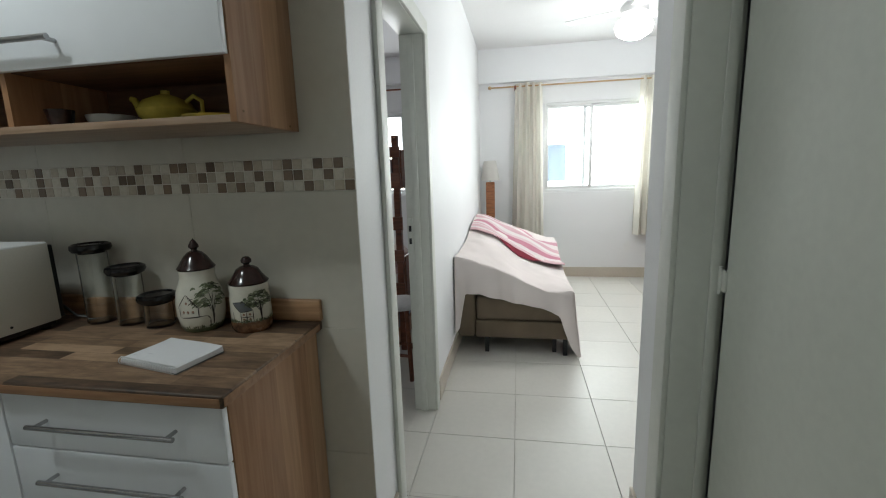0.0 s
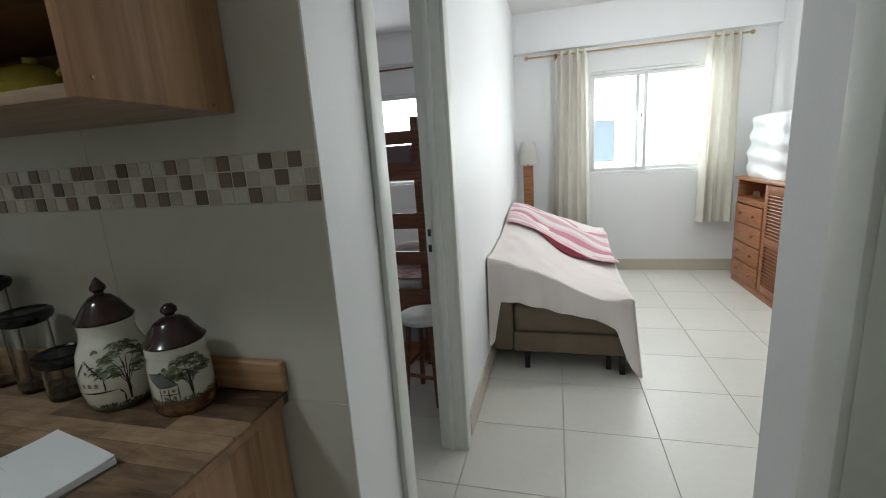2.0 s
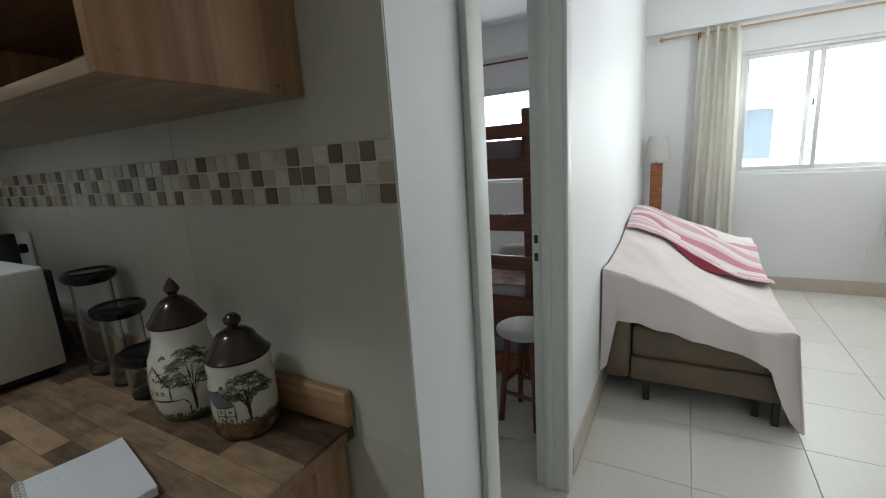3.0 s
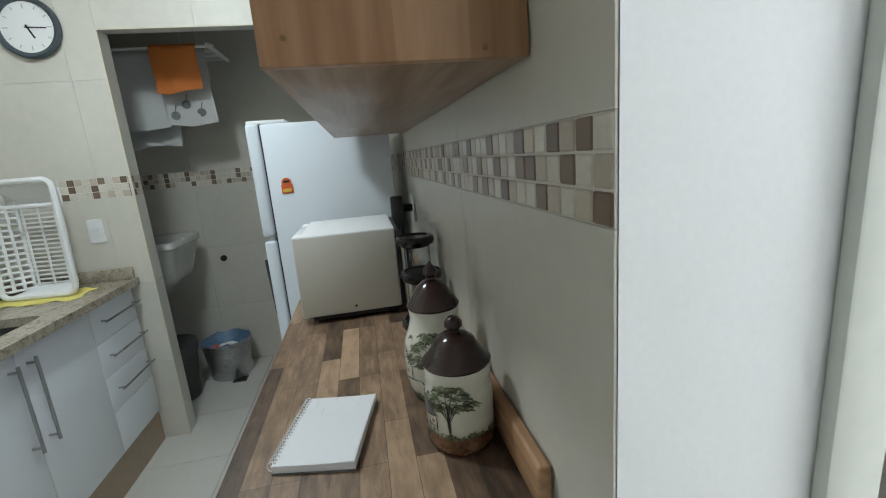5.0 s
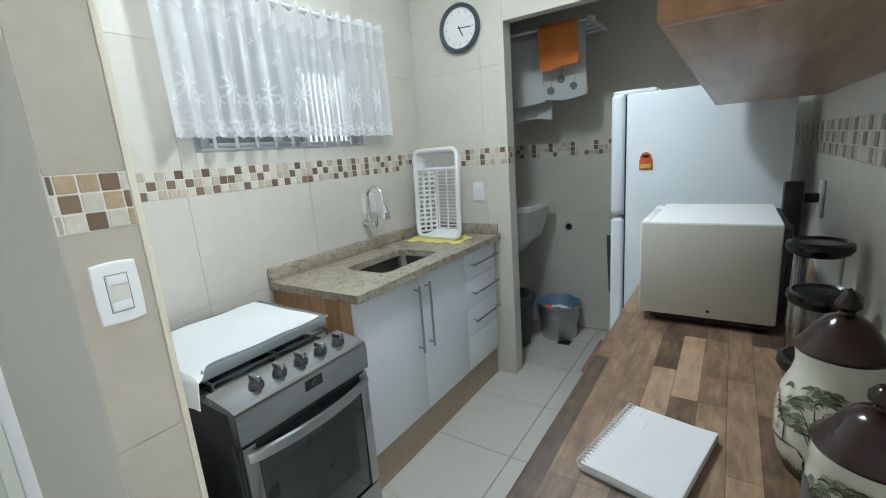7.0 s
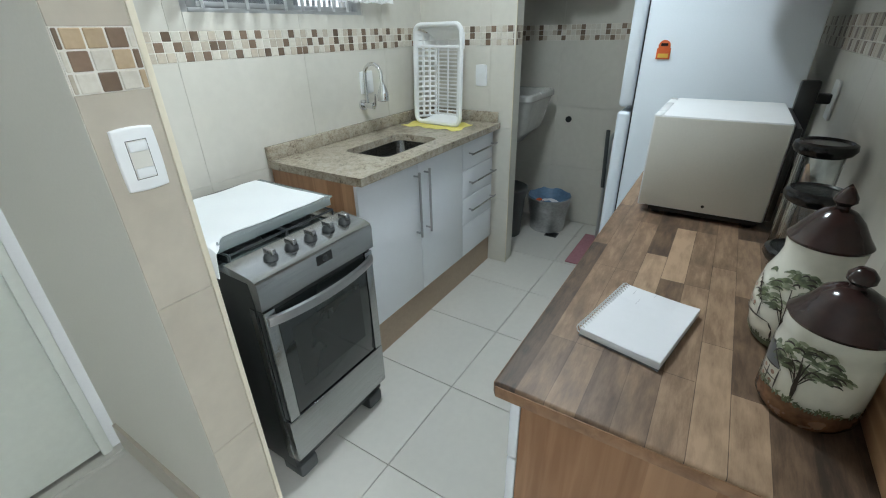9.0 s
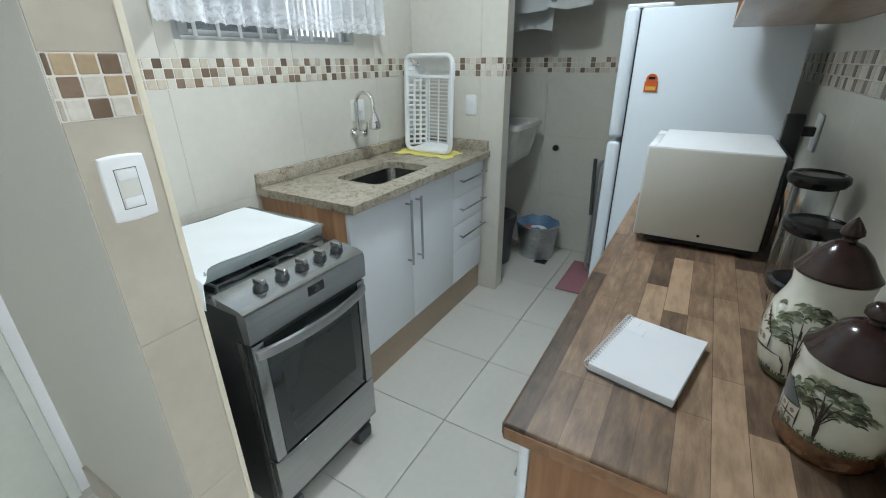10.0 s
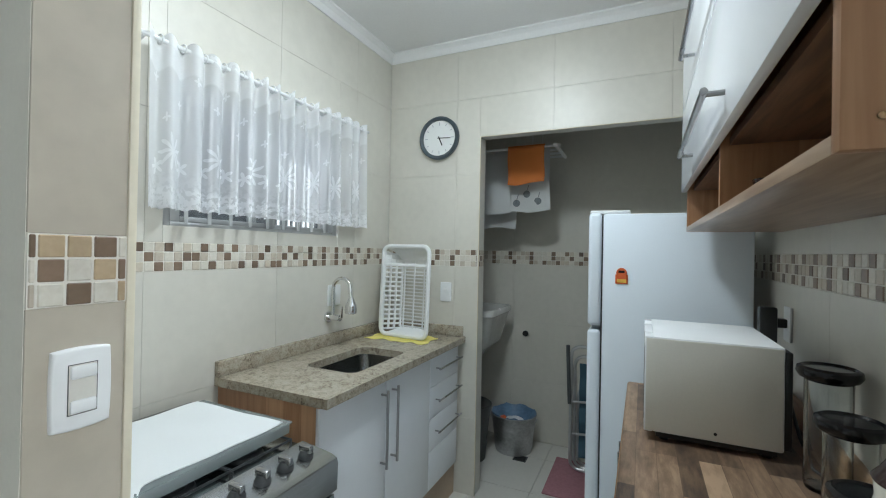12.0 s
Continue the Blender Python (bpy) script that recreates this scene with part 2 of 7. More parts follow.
def cloth(name, colour, see=0.0, weave=700, stripes=None, translucent=0.35, lace=False):
    """Woven cloth, partly translucent. stripes: (axis, period, stops) of printed bands; lace: open netting with flower sprigs and a dense hem."""
    m, n, l, p = tree(name)
    tc = n.new("ShaderNodeTexCoord")
    a, w = n.new("ShaderNodeTexNoise"), n.new("ShaderNodeTexNoise")
    a.inputs["Scale"].default_value, w.inputs["Scale"].default_value = 4, weave
    l.new(tc.outputs["Object"], a.inputs["Vector"]), l.new(tc.outputs["Object"], w.inputs["Vector"])
    r = ramp(n, [(0.3, tuple(c * 0.93 for c in colour)), (0.7, colour)])
    l.new(a.outputs["Fac"], r.inputs["Fac"])
    out = r.outputs["Color"]
    if stripes:
        uv, sep, mu, fr = n.new("ShaderNodeUVMap"), n.new("ShaderNodeSeparateXYZ"), n.new("ShaderNodeMath"), n.new("ShaderNodeMath")
        l.new(uv.outputs["UV"], sep.inputs[0])
        mu.operation, mu.inputs[1].default_value, fr.operation = "DIVIDE", stripes[1], "FRACT"
        l.new(sep.outputs[stripes[0]], mu.inputs[0]), l.new(mu.outputs[0], fr.inputs[0])
        sr = ramp(n, stripes[2], True)
        l.new(fr.outputs[0], sr.inputs["Fac"])
        out = sr.outputs["Color"]
    d, tr, ms = n.new("ShaderNodeBsdfDiffuse"), n.new("ShaderNodeBsdfTranslucent"), n.new("ShaderNodeMixShader")
    l.new(out, d.inputs["Color"]), l.new(out, tr.inputs["Color"])
    bp = n.new("ShaderNodeBump")
    bp.inputs["Strength"].default_value, bp.inputs["Distance"].default_value = 0.2, 0.001
    l.new(w.outputs["Fac"], bp.inputs["Height"]), l.new(bp.outputs["Normal"], d.inputs["Normal"])
    ms.inputs["Fac"].default_value = translucent
    l.new(d.outputs[0], ms.inputs[1]), l.new(tr.outputs[0], ms.inputs[2])
    result = ms.outputs[0]
    if see or lace:
        t, m2 = n.new("ShaderNodeBsdfTransparent"), n.new("ShaderNodeMixShader")
        m2.inputs["Fac"].default_value = see
        if lace:
            uv, sep = n.new("ShaderNodeUVMap"), n.new("ShaderNodeSeparateXYZ")
            l.new(uv.outputs["UV"], sep.inputs[0])
            def calc(op, a, b=0.0, clamp=False):
                k = n.new("ShaderNodeMath")
                k.operation, k.use_clamp = op, clamp
                for i, q in enumerate((a, b)):
                    if isinstance(q, (int, float)):
                        k.inputs[i].default_value = q
                    else:
                        l.new(q, k.inputs[i])
                return k.outputs[0]
            def flower(count, rows, size, petals, v0, v1, shift, sharp):
                """A grid of petalled flowers between two heights of the cloth; 1 inside a petal."""
                row = calc("FLOOR", calc("MULTIPLY", calc("SUBTRACT", sep.outputs[1], v0), rows / (v1 - v0)))
                du = calc("SUBTRACT", calc("FRACT", calc("ADD", calc("MULTIPLY", sep.outputs[0], count), calc("MULTIPLY", row, shift))), 0.5)
                dv = calc("SUBTRACT", calc("FRACT", calc("MULTIPLY", calc("SUBTRACT", sep.outputs[1], v0), rows / (v1 - v0))), 0.5)
                x, y = calc("MULTIPLY", du, 1.9 / count), calc("MULTIPLY", dv, 0.56 * (v1 - v0) / rows)
                r = calc("SQRT", calc("ADD", calc("MULTIPLY", x, x), calc("MULTIPLY", y, y)))
                ang = calc("COSINE", calc("MULTIPLY", calc("ARCTAN2", y, x), petals))
                edge = calc("MULTIPLY", calc("ADD", calc("MULTIPLY", ang, sharp), 1 - sharp), size)
                inside = calc("LESS_THAN", r, edge)
                band = calc("MULTIPLY", calc("GREATER_THAN", sep.outputs[1], v0), calc("LESS_THAN", sep.outputs[1], v1))
                return calc("MULTIPLY", inside, band)
            no = n.new("ShaderNodeTexNoise")
            no.inputs["Scale"].default_value, no.inputs["Detail"].default_value = 60, 1.5
            mpp = n.new("ShaderNodeMapping")
            mpp.inputs["Scale"].default_value = (1.9, 0.56, 1)
            l.new(uv.outputs["UV"], mpp.inputs["Vector"]), l.new(mpp.outputs["Vector"], no.inputs["Vector"])
            leaf = ramp(n, [(0.5, (0.8, 0.8, 0.8)), (0.55, (0.15, 0.15, 0.15))])
            l.new(no.outputs["Fac"], leaf.inputs["Fac"])
            hem = ramp(n, [(0.0, (1, 1, 1)), (0.03, (0.75, 0.75, 0.75)), (0.10, (0.8, 0.8, 0.8)), (0.13, (0.3, 0.3, 0.3)), (0.2, (0.12, 0.12, 0.12)), (0.26, (0, 0, 0)), (0.95, (0, 0, 0)), (0.96, (1, 1, 1))])
            l.new(sep.outputs[1], hem.inputs["Fac"])
            total = calc("MULTIPLY", leaf.outputs["Color"], hem.outputs["Color"])
            for f, k in ((flower(7, 1, 0.062, 9, 0.16, 0.50, 0, 0.42), 0.50), (flower(14, 1, 0.030, 5, 0.16, 0.34, 0.5, 0.35), 0.55), (flower(9, 3, 0.016, 4, 0.46, 0.84, 0.37, 0.35), 0.45), (flower(40, 1, 0.012, 6, 0.02, 0.09, 0, 0.2), 0.6)):
                total = calc("ADD", total, calc("MULTIPLY", f, k), True)
            head = ramp(n, [(0.80, (0, 0, 0)), (0.815, (0.32, 0.32, 0.32)), (0.93, (0.28, 0.28, 0.28)), (0.95, (0.55, 0.55, 0.55))])
            l.new(sep.outputs[1], head.inputs["Fac"])
            total = calc("ADD", total, head.outputs["Color"], True)
            ends = ramp(n, [(0.0, (0.55, 0.55, 0.55)), (0.07, (0.45, 0.45, 0.45)), (0.10, (0, 0, 0)), (0.84, (0, 0, 0)), (0.865, (0.5, 0.5, 0.5)), (1.0, (0.6, 0.6, 0.6))])
            l.new(sep.outputs[0], ends.inputs["Fac"])
            total = calc("ADD", total, ends.outputs["Color"], True)
            k3 = n.new("ShaderNodeMath")
            k3.operation, k3.use_clamp = "ADD", True
            l.new(total, k3.inputs[0])
            k3.inputs[1].default_value = 0
            mr = n.new("ShaderNodeMapRange")
            mr.inputs["To Min"].default_value, mr.inputs["To Max"].default_value = see, 0.06
            l.new(k3.outputs[0], mr.inputs["Value"]), l.new(mr.outputs["Result"], m2.inputs["Fac"])
        l.new(result, m2.inputs[1]), l.new(t.outputs[0], m2.inputs[2])
        result = m2.outputs[0]
    l.new(result, n["Material Output"].inputs["Surface"])
    return m


def glow(name, colour, strength):
    m, n, l, p = tree(name)
    p.inputs["Base Color"].default_value = (0.8, 0.8, 0.8, 1)
    p.inputs["Emission Color"].default_value, p.inputs["Emission Strength"].default_value = (*colour, 1), strength
    return m


M_WALL = surface("white_wall_paint", (0.84, 0.85, 0.86), 0.55, vary=0.02, big=0.9, fine=120, bump=0.04, world_space=True)
M_HALLWALL = surface("cream_hall_paint", (0.78, 0.75, 0.67), 0.55, vary=0.02, big=0.9, fine=120, bump=0.04, world_space=True)
M_CEIL = surface("ceiling_paint", (0.82, 0.82, 0.82), 0.7, vary=0.02, big=0.8, fine=90, bump=0.04, world_space=True)
M_TRIM = surface("gloss_door_paint", (0.71, 0.73, 0.68), 0.45, vary=0.03, big=2, fine=30, bump=0.05, world_space=True)
M_LEAF = surface("door_leaf_paint", (0.70, 0.725, 0.66), 0.42, vary=0.03, big=1.2, fine=40, bump=0.05, world_space=True)
M_GROUT = surface("tile_grout", (0.66, 0.64, 0.60), 0.8, vary=0.05, world_space=True)
M_MGROUT = surface("mosaic_grout", (0.76, 0.73, 0.67), 0.8, vary=0.04, world_space=True)
M_FGROUT = surface("floor_grout", (0.60, 0.575, 0.52), 0.85, vary=0.08, world_space=True)
M_TILE = surface("beige_wall_tile", (0.645, 0.62, 0.553), 0.38, vary=0.03, big=2.5, fine=25, bump=0.015, world_space=True, per_piece=0.015)
M_PTILE = surface("sand_pillar_tile", (0.50, 0.45, 0.37), 0.4, vary=0.05, big=6, fine=25, bump=0.03, world_space=True, per_piece=0.03)
M_FTILE = surface("cream_floor_tile", (0.68, 0.66, 0.61), 0.38, vary=0.025, big=1.6, fine=30, bump=0.012, world_space=True, per_piece=0.02)
M_SKIRT = surface("beige_skirting_tile", (0.56, 0.50, 0.42), 0.3, vary=0.04, world_space=True)
M_MOSAIC = {"W": mosaic_mat("cream_mosaic_glaze", (0.70, 0.665, 0.585), 0.06), "G": mosaic_mat("greige_mosaic_glaze", (0.56, 0.495, 0.405), 0.09),
            "S": mosaic_mat("sand_mosaic_glaze", (0.50, 0.385, 0.25), 0.08), "B": mosaic_mat("brown_mosaic_glaze", (0.20, 0.14, 0.098), 0.3)}
M_EDGE = surface("cream_edge_strip", (0.74, 0.68, 0.54), 0.35, vary=0.03)
M_OAK = wood("oak_laminate", (0.31, 0.155, 0.075), (0.56, 0.335, 0.19), (14, 14, 1.0), 0.42, (1, 0.083), 3)
M_OAKX = wood("oak_laminate_long", (0.27, 0.135, 0.062), (0.50, 0.30, 0.165), (1.2, 14, 14), 0.42, None, 3)
M_EDGEW = wood("warm_oak_edge", (0.21, 0.105, 0.052), (0.38, 0.215, 0.115), (1.2, 14, 14), 0.42, None, 3)
# Cabinet wood with the shade inside the niche put into its colour.
M_NICHESHADE = wood("niche_shaded_wood", (0.10, 0.05, 0.025), (0.22, 0.115, 0.06), (1.2, 10, 10), 0.55)
M_BLOCK = block_wood("butcher_block_laminate")
M_WHITE = surface("white_gloss_laminate", (0.84, 0.865, 0.90), 0.16, vary=0.01, fine=20, bump=0.0)
M_MATTW = surface("white_enamel", (0.80, 0.81, 0.82), 0.28, vary=0.012, fine=30, bump=0.008)
M_FRIDGE = surface("fridge_enamel", (0.74, 0.80, 0.86), 0.33, vary=0.015, big=1, fine=220, bump=0.03)
M_OVENBODY = surface("beige_appliance_paint", (0.72, 0.70, 0.64), 0.4, vary=0.02, fine=200, bump=0.02)
M_STEEL = surface("brushed_steel", (0.42, 0.43, 0.43), 0.2, 1.0, vary=0.07, big=3, fine=140, bump=0.04, stretch=(0.05, 1, 1))
M_CHROME = surface("chrome", (0.75, 0.75, 0.75), 0.1, 1.0, vary=0.02, bump=0)
M_HANDLE = surface("satin_handle", (0.42, 0.42, 0.43), 0.28, 1.0, vary=0.04, bump=0)
M_ALU = surface("aluminium_frame", (0.55, 0.56, 0.56), 0.4, 0.7, vary=0.04, fine=40, bump=0.03)
M_WALU = surface("white_aluminium", (0.78, 0.79, 0.79), 0.4, 0.2, vary=0.03, fine=40, bump=0.02)
M_BLACK = surface("black_plastic", (0.016, 0.016, 0.017), 0.35, vary=0.1, bump=0.02)
M_STOVESIDE = surface("black_stove_enamel", (0.018, 0.02, 0.02), 0.3, vary=0.1, bump=0.02)
M_OVENGLASS = surface("oven_dark_glass", (0.02, 0.024, 0.024), 0.07, vary=0.1, fine=6, bump=0, spec=0.7)
M_KNOB = surface("grey_knob", (0.07, 0.075, 0.08), 0.3, 0.3, vary=0.1, bump=0.02)
M_FOOT = surface("grey_plastic_foot", (0.08, 0.085, 0.085), 0.5, vary=0.1)
M_GRANITE = granite("beige_granite")
M_PLASTW = surface("white_plastic", (0.83, 0.84, 0.84), 0.35, vary=0.015, fine=30, bump=0.01)
M_CERAM = surface("cream_glazed_ceramic", (0.74, 0.72, 0.63), 0.18, vary=0.04, big=14, fine=70, bump=0.02)
M_CERBROWN = surface("brown_glazed_ceramic", (0.036, 0.018, 0.016), 0.16, vary=0.2, big=12, fine=60, bump=0.02)
M_CERBASE = surface("brown_painted_ceramic", (0.17, 0.085, 0.045), 0.25, vary=0.35, big=30, fine=90, bump=0.03)
M_OLIVE = surface("green_painted_glaze", (0.135, 0.16, 0.085), 0.3, vary=0.35, big=60, fine=150)
M_WASH = surface("pale_green_painted_glaze", (0.30, 0.33, 0.22), 0.3, vary=0.25, big=60, fine=150)
M_WASHBROWN = surface("red_brown_painted_glaze", (0.33, 0.19, 0.13), 0.3, vary=0.25, big=60, fine=150)
M_LINE = surface("painted_dark_line", (0.035, 0.025, 0.02), 0.35, vary=0.2)
M_GRAYROOF = surface("painted_grey_roof", (0.13, 0.14, 0.15), 0.35, vary=0.15)
M_GLASS = glass("clear_glass", (0.96, 0.98, 0.97))
M_PANE = pane_mat("window_pane")
M_PAPER = surface("notebook_paper", (0.82, 0.83, 0.86), 0.8, vary=0.01, bump=0.02)
M_NOTE = surface("pencil_marks", (0.5, 0.5, 0.54), 0.8, vary=0.05)
M_SOFA = surface("taupe_upholstery", (0.165, 0.125, 0.085), 0.9, vary=0.12, big=5, fine=500, bump=0.25)
M_BLANKET = cloth("cream_bed_cover", (0.84, 0.765, 0.74), translucent=0.1, weave=350)
M_STRIPE = cloth("pink_striped_throw", (0.8, 0.7, 0.7), translucent=0.1, weave=350, stripes=(1, 1.0, [(0.0, (0.70, 0.47, 0.50)), (0.05, (0.80, 0.72, 0.72)), (0.09, (0.70, 0.48, 0.51)), (0.20, (0.80, 0.71, 0.71)), (0.24, (0.68, 0.43, 0.47)), (0.30, (0.79, 0.70, 0.70)), (0.40, (0.60, 0.27, 0.34)), (0.52, (0.74, 0.57, 0.59)), (0.58, (0.80, 0.73, 0.72)), (0.66, (0.69, 0.45, 0.49)), (0.76, (0.80, 0.71, 0.71)), (0.86, (0.64, 0.35, 0.41)), (0.95, (0.80, 0.72, 0.72))]))
M_WINE = cloth("wine_red_cloth", (0.26, 0.05, 0.07), translucent=0.05)
M_CURTAIN = cloth("cream_curtain", (0.76, 0.735, 0.66), translucent=0.16)
M_LACE = cloth("white_lace", (0.90, 0.91, 0.93), see=0.44, lace=True, translucent=0.35)
M_ROD = wood("bamboo_rod", (0.35, 0.22, 0.10), (0.55, 0.38, 0.2), (1, 10, 10))
M_RED = wood("reddish_pine", (0.20, 0.065, 0.025), (0.40, 0.16, 0.065), (2, 2, 12), 0.35)
M_REDX = wood("reddish_pine_wide", (0.22, 0.07, 0.027), (0.42, 0.17, 0.07), (10, 1.2, 10), 0.35)
M_BUNK = wood("mahogany_bunk", (0.09, 0.027, 0.013), (0.22, 0.068, 0.032), (1.0, 12, 12), 0.4)
M_MAUVE = cloth("mauve_mattress", (0.34, 0.29, 0.33), translucent=0.05)
M_QUILT = surface("faded_red_quilt", (0.40, 0.31, 0.31), 0.9, vary=0.25, big=14, fine=120, bump=0.2, tint=(0.25, 0.10, 0.09))
M_SHADE = cloth("white_lampshade", (0.85, 0.84, 0.81), translucent=0.5)
M_BAG = surface("white_plastic_cover", (0.82, 0.84, 0.86), 0.35, vary=0.03, big=8, fine=30, bump=0.1)
M_BLUEGREY = surface("blue_grey_patch", (0.45, 0.55, 0.66), 0.7, vary=0.06)
M_SHUTTER = surface("grey_shutter", (0.22, 0.24, 0.27), 0.5, vary=0.06)
M_YELLOW = surface("yellow_dish_cloth", (0.80, 0.70, 0.20), 0.9, vary=0.06, big=20, fine=300, bump=0.3)
M_TEAPOT = surface("yellow_glaze", (0.62, 0.52, 0.10), 0.2, vary=0.08, big=10, bump=0.01)
M_ORANGE = cloth("orange_cloth", (0.72, 0.24, 0.07), translucent=0.2)
M_TOWEL = cloth("white_tea_towel", (0.72, 0.73, 0.72), translucent=0.2)
M_PRINT = surface("grey_print", (0.22, 0.24, 0.25), 0.9, vary=0.2)
M_ZINC = surface("galvanised_metal", (0.50, 0.51, 0.52), 0.35, 0.9, vary=0.15, big=12, fine=60, bump=0.05)
M_BLUEBAG = surface("blue_bag_plastic", (0.16, 0.27, 0.42), 0.35, vary=0.15, big=14, fine=50, bump=0.2)
M_PINK = surface("pink_mat_foam", (0.42, 0.20, 0.23), 0.8, vary=0.1)
M_TEAL = cloth("blue_chair_fabric", (0.07, 0.13, 0.17), translucent=0.05)
M_TANK = surface("grey_marble_tank", (0.60, 0.60, 0.57), 0.25, vary=0.06, big=5, fine=30)
M_CLOCKF = surface("clock_face_paper", (0.82, 0.83, 0.82), 0.5, vary=0.01)
M_CLOCKR = surface("clock_rim_slate", (0.055, 0.075, 0.09), 0.3, vary=0.1)
M_MAGNET = surface("orange_magnet", (0.72, 0.13, 0.03), 0.4, vary=0.1)
M_MAGNETY = surface("yellow_magnet_print", (0.80, 0.50, 0.08), 0.4, vary=0.1)
M_BRASS = surface("brass_screw", (0.26, 0.17, 0.09), 0.35, 1.0)
M_GLOBE = glow("lit_globe", (1.0, 0.98, 0.95), 9.0)
M_DIFF = glow("lit_diffuser", (1.0, 0.97, 0.92), 4.0)
M_LIDGLASS = pane_mat("smoked_lid_glass", (0.66, 0.74, 0.73), 0.68)
M_SLAT = glow("glowing_blind_slat", (0.95, 1.0, 1.0), 0.9)
# White seat paint, greyed in its colour for the shade the stool stands in.
M_SEAT = surface("shaded_white_seat_paint", (0.60, 0.59, 0.58), 0.7, vary=0.06, big=9, fine=60)
# Brown oak greyed and lightened in colour for the glossy reflection on the underside.
M_UNDER = wood("oak_underside_sheen", (0.25, 0.155, 0.098), (0.42, 0.30, 0.21), (1.2, 14, 14), 0.32, None, 3)
M_HOUSING = surface("white_oven_enamel", (0.80, 0.81, 0.82), 0.5, vary=0.012, fine=30, bump=0.008)
M_JARLID = surface("gloss_black_lid", (0.008, 0.008, 0.009), 0.2, vary=0.1, bump=0.01)
M_OUT = surface("light_well_plaster", (0.25, 0.26, 0.27), 0.9, vary=0.08, world_space=True)


# ---- mesh helpers ----
def box(bm, x0, x1, y0, y1, z0, z1, bev=0.0, seg=2):
    g = bmesh.ops.create_cube(bm, size=1)
    vs = g["verts"]
    for v in vs:
        v.co = ((x0 + x1) / 2 + v.co.x * (x1 - x0), (y0 + y1) / 2 + v.co.y * (y1 - y0), (z0 + z1) / 2 + v.co.z * (z1 - z0))
    if bev:
        es = list({e for v in vs for e in v.link_edges})
        bmesh.ops.bevel(bm, geom=es, offset=bev, segments=seg, affect="EDGES", profile=0.5)
    return bm


def bx(*a, **k):
    return box(bmesh.new(), *a, **k)


def lathe(bm, profile, at=(0, 0, 0), seg=32, squash=1.0):
    rings = []
    for r, z in profile:
        if r < 1e-5:
            rings.append([bm.verts.new((at[0], at[1], at[2] + z))])
        else:
            rings.append([bm.verts.new((at[0] + r * math.cos(2 * math.pi * i / seg), at[1] + squash * r * math.sin(2 * math.pi * i / seg), at[2] + z)) for i in range(seg)])
    for a, b in zip(rings, rings[1:]):
        for i in range(seg):
            j = (i + 1) % seg
            f = [a[i % len(a)], a[j % len(a)], b[j % len(b)], b[i % len(b)]]
            f = list(dict.fromkeys(f))
            if len(f) > 2:
                bm.faces.new(f)
    return bm


def tube(bm, pts, r, seg=10, closed=False):
    pts = [Vector(p) for p in pts]
    rad = r if isinstance(r, (list, tuple)) else [r] * len(pts)
    rings, up = [], None
    for i, p in enumerate(pts):
        a = pts[i - 1] if (i or closed) else p
        b = pts[(i + 1) % len(pts)] if (i + 1 < len(pts) or closed) else p
        d = (b - a).normalized()
        if up is None:
            up = d.orthogonal().normalized()
        up = (up - d * up.dot(d)).normalized()
        side = d.cross(up)
        rings.append([bm.verts.new(p + rad[i] * (math.cos(2 * math.pi * k / seg) * up + math.sin(2 * math.pi * k / seg) * side)) for k in range(seg)])
    n = len(rings)
    for i in range(n if closed else n - 1):
        a, b = rings[i], rings[(i + 1) % n]
        for k in range(seg):
            bm.faces.new((a[k], a[(k + 1) % seg], b[(k + 1) % seg], b[k]))
    if not closed:
        bm.faces.new(rings[0][::-1]), bm.faces.new(rings[-1])
    return bm


def sheet(fn, nu, nv, thick=0.0):
    """A cloth or skin from fn(u, v) with u, v in 0..1 and a UV map; thick gives it a back."""
    bm = bmesh.new()
    uvl = bm.loops.layers.uv.new("UVMap")
    grid = [[bm.verts.new(fn(i / nu, j / nv)) for j in range(nv + 1)] for i in range(nu + 1)]
    for i in range(nu):
        for j in range(nv):
            f = bm.faces.new((grid[i][j], grid[i + 1][j], grid[i + 1][j + 1], grid[i][j + 1]))
            for lp, (a, b) in zip(f.loops, ((i, j), (i + 1, j), (i + 1, j + 1), (i, j + 1))):
                lp[uvl].uv = (a / nu, b / nv)
    if thick:
        bm.normal_update()
        bmesh.ops.solidify(bm, geom=bm.faces[:], thickness=thick)
    return bm


def thing(name, label, category, at=(0, 0, 0), rz=0.0, group="", kind=""):
    ob = new(name)
    ob.empty_display_size = 0.05
    ob.matrix_basis = pose(*at, 0, 0, rz)
    return tagged(ob, label, category, group, kind)


def mesh_of(name, bm, material, smooth=40):
    bmesh.ops.recalc_face_normals(bm, faces=bm.faces[:])
    me = bpy.data.meshes.new(name)
    bm.to_mesh(me)
    bm.free()
    me.materials.append(material)
    if smooth:
        for p in me.polygons:
            p.use_smooth = True
        me.set_sharp_from_angle(angle=radians(smooth))
    return me


def part(name, bm, material, parent, label="", smooth=40):
    """One mesh under a thing or a part, drawn in the world's measures; the parent's own place is taken off."""
    root = parent
    while root.parent:
        root = root.parent
    bm.transform(root.matrix_basis.inverted())
    ob = new(name, mesh_of(name, bm, material, smooth))
    ob.parent = parent
    return tagged(ob, label)


def solid(name, bm, material, label, category, kind="", group="", smooth=40, at=None):
    """A thing that is a single mesh; at: where its origin stands."""
    if at:
        bm.transform(Matrix.Translation(-Vector(at)))
    ob = new(name, mesh_of(name, bm, material, smooth))
    if at:
        ob.location = at
    return tagged(ob, label, category, group, kind)


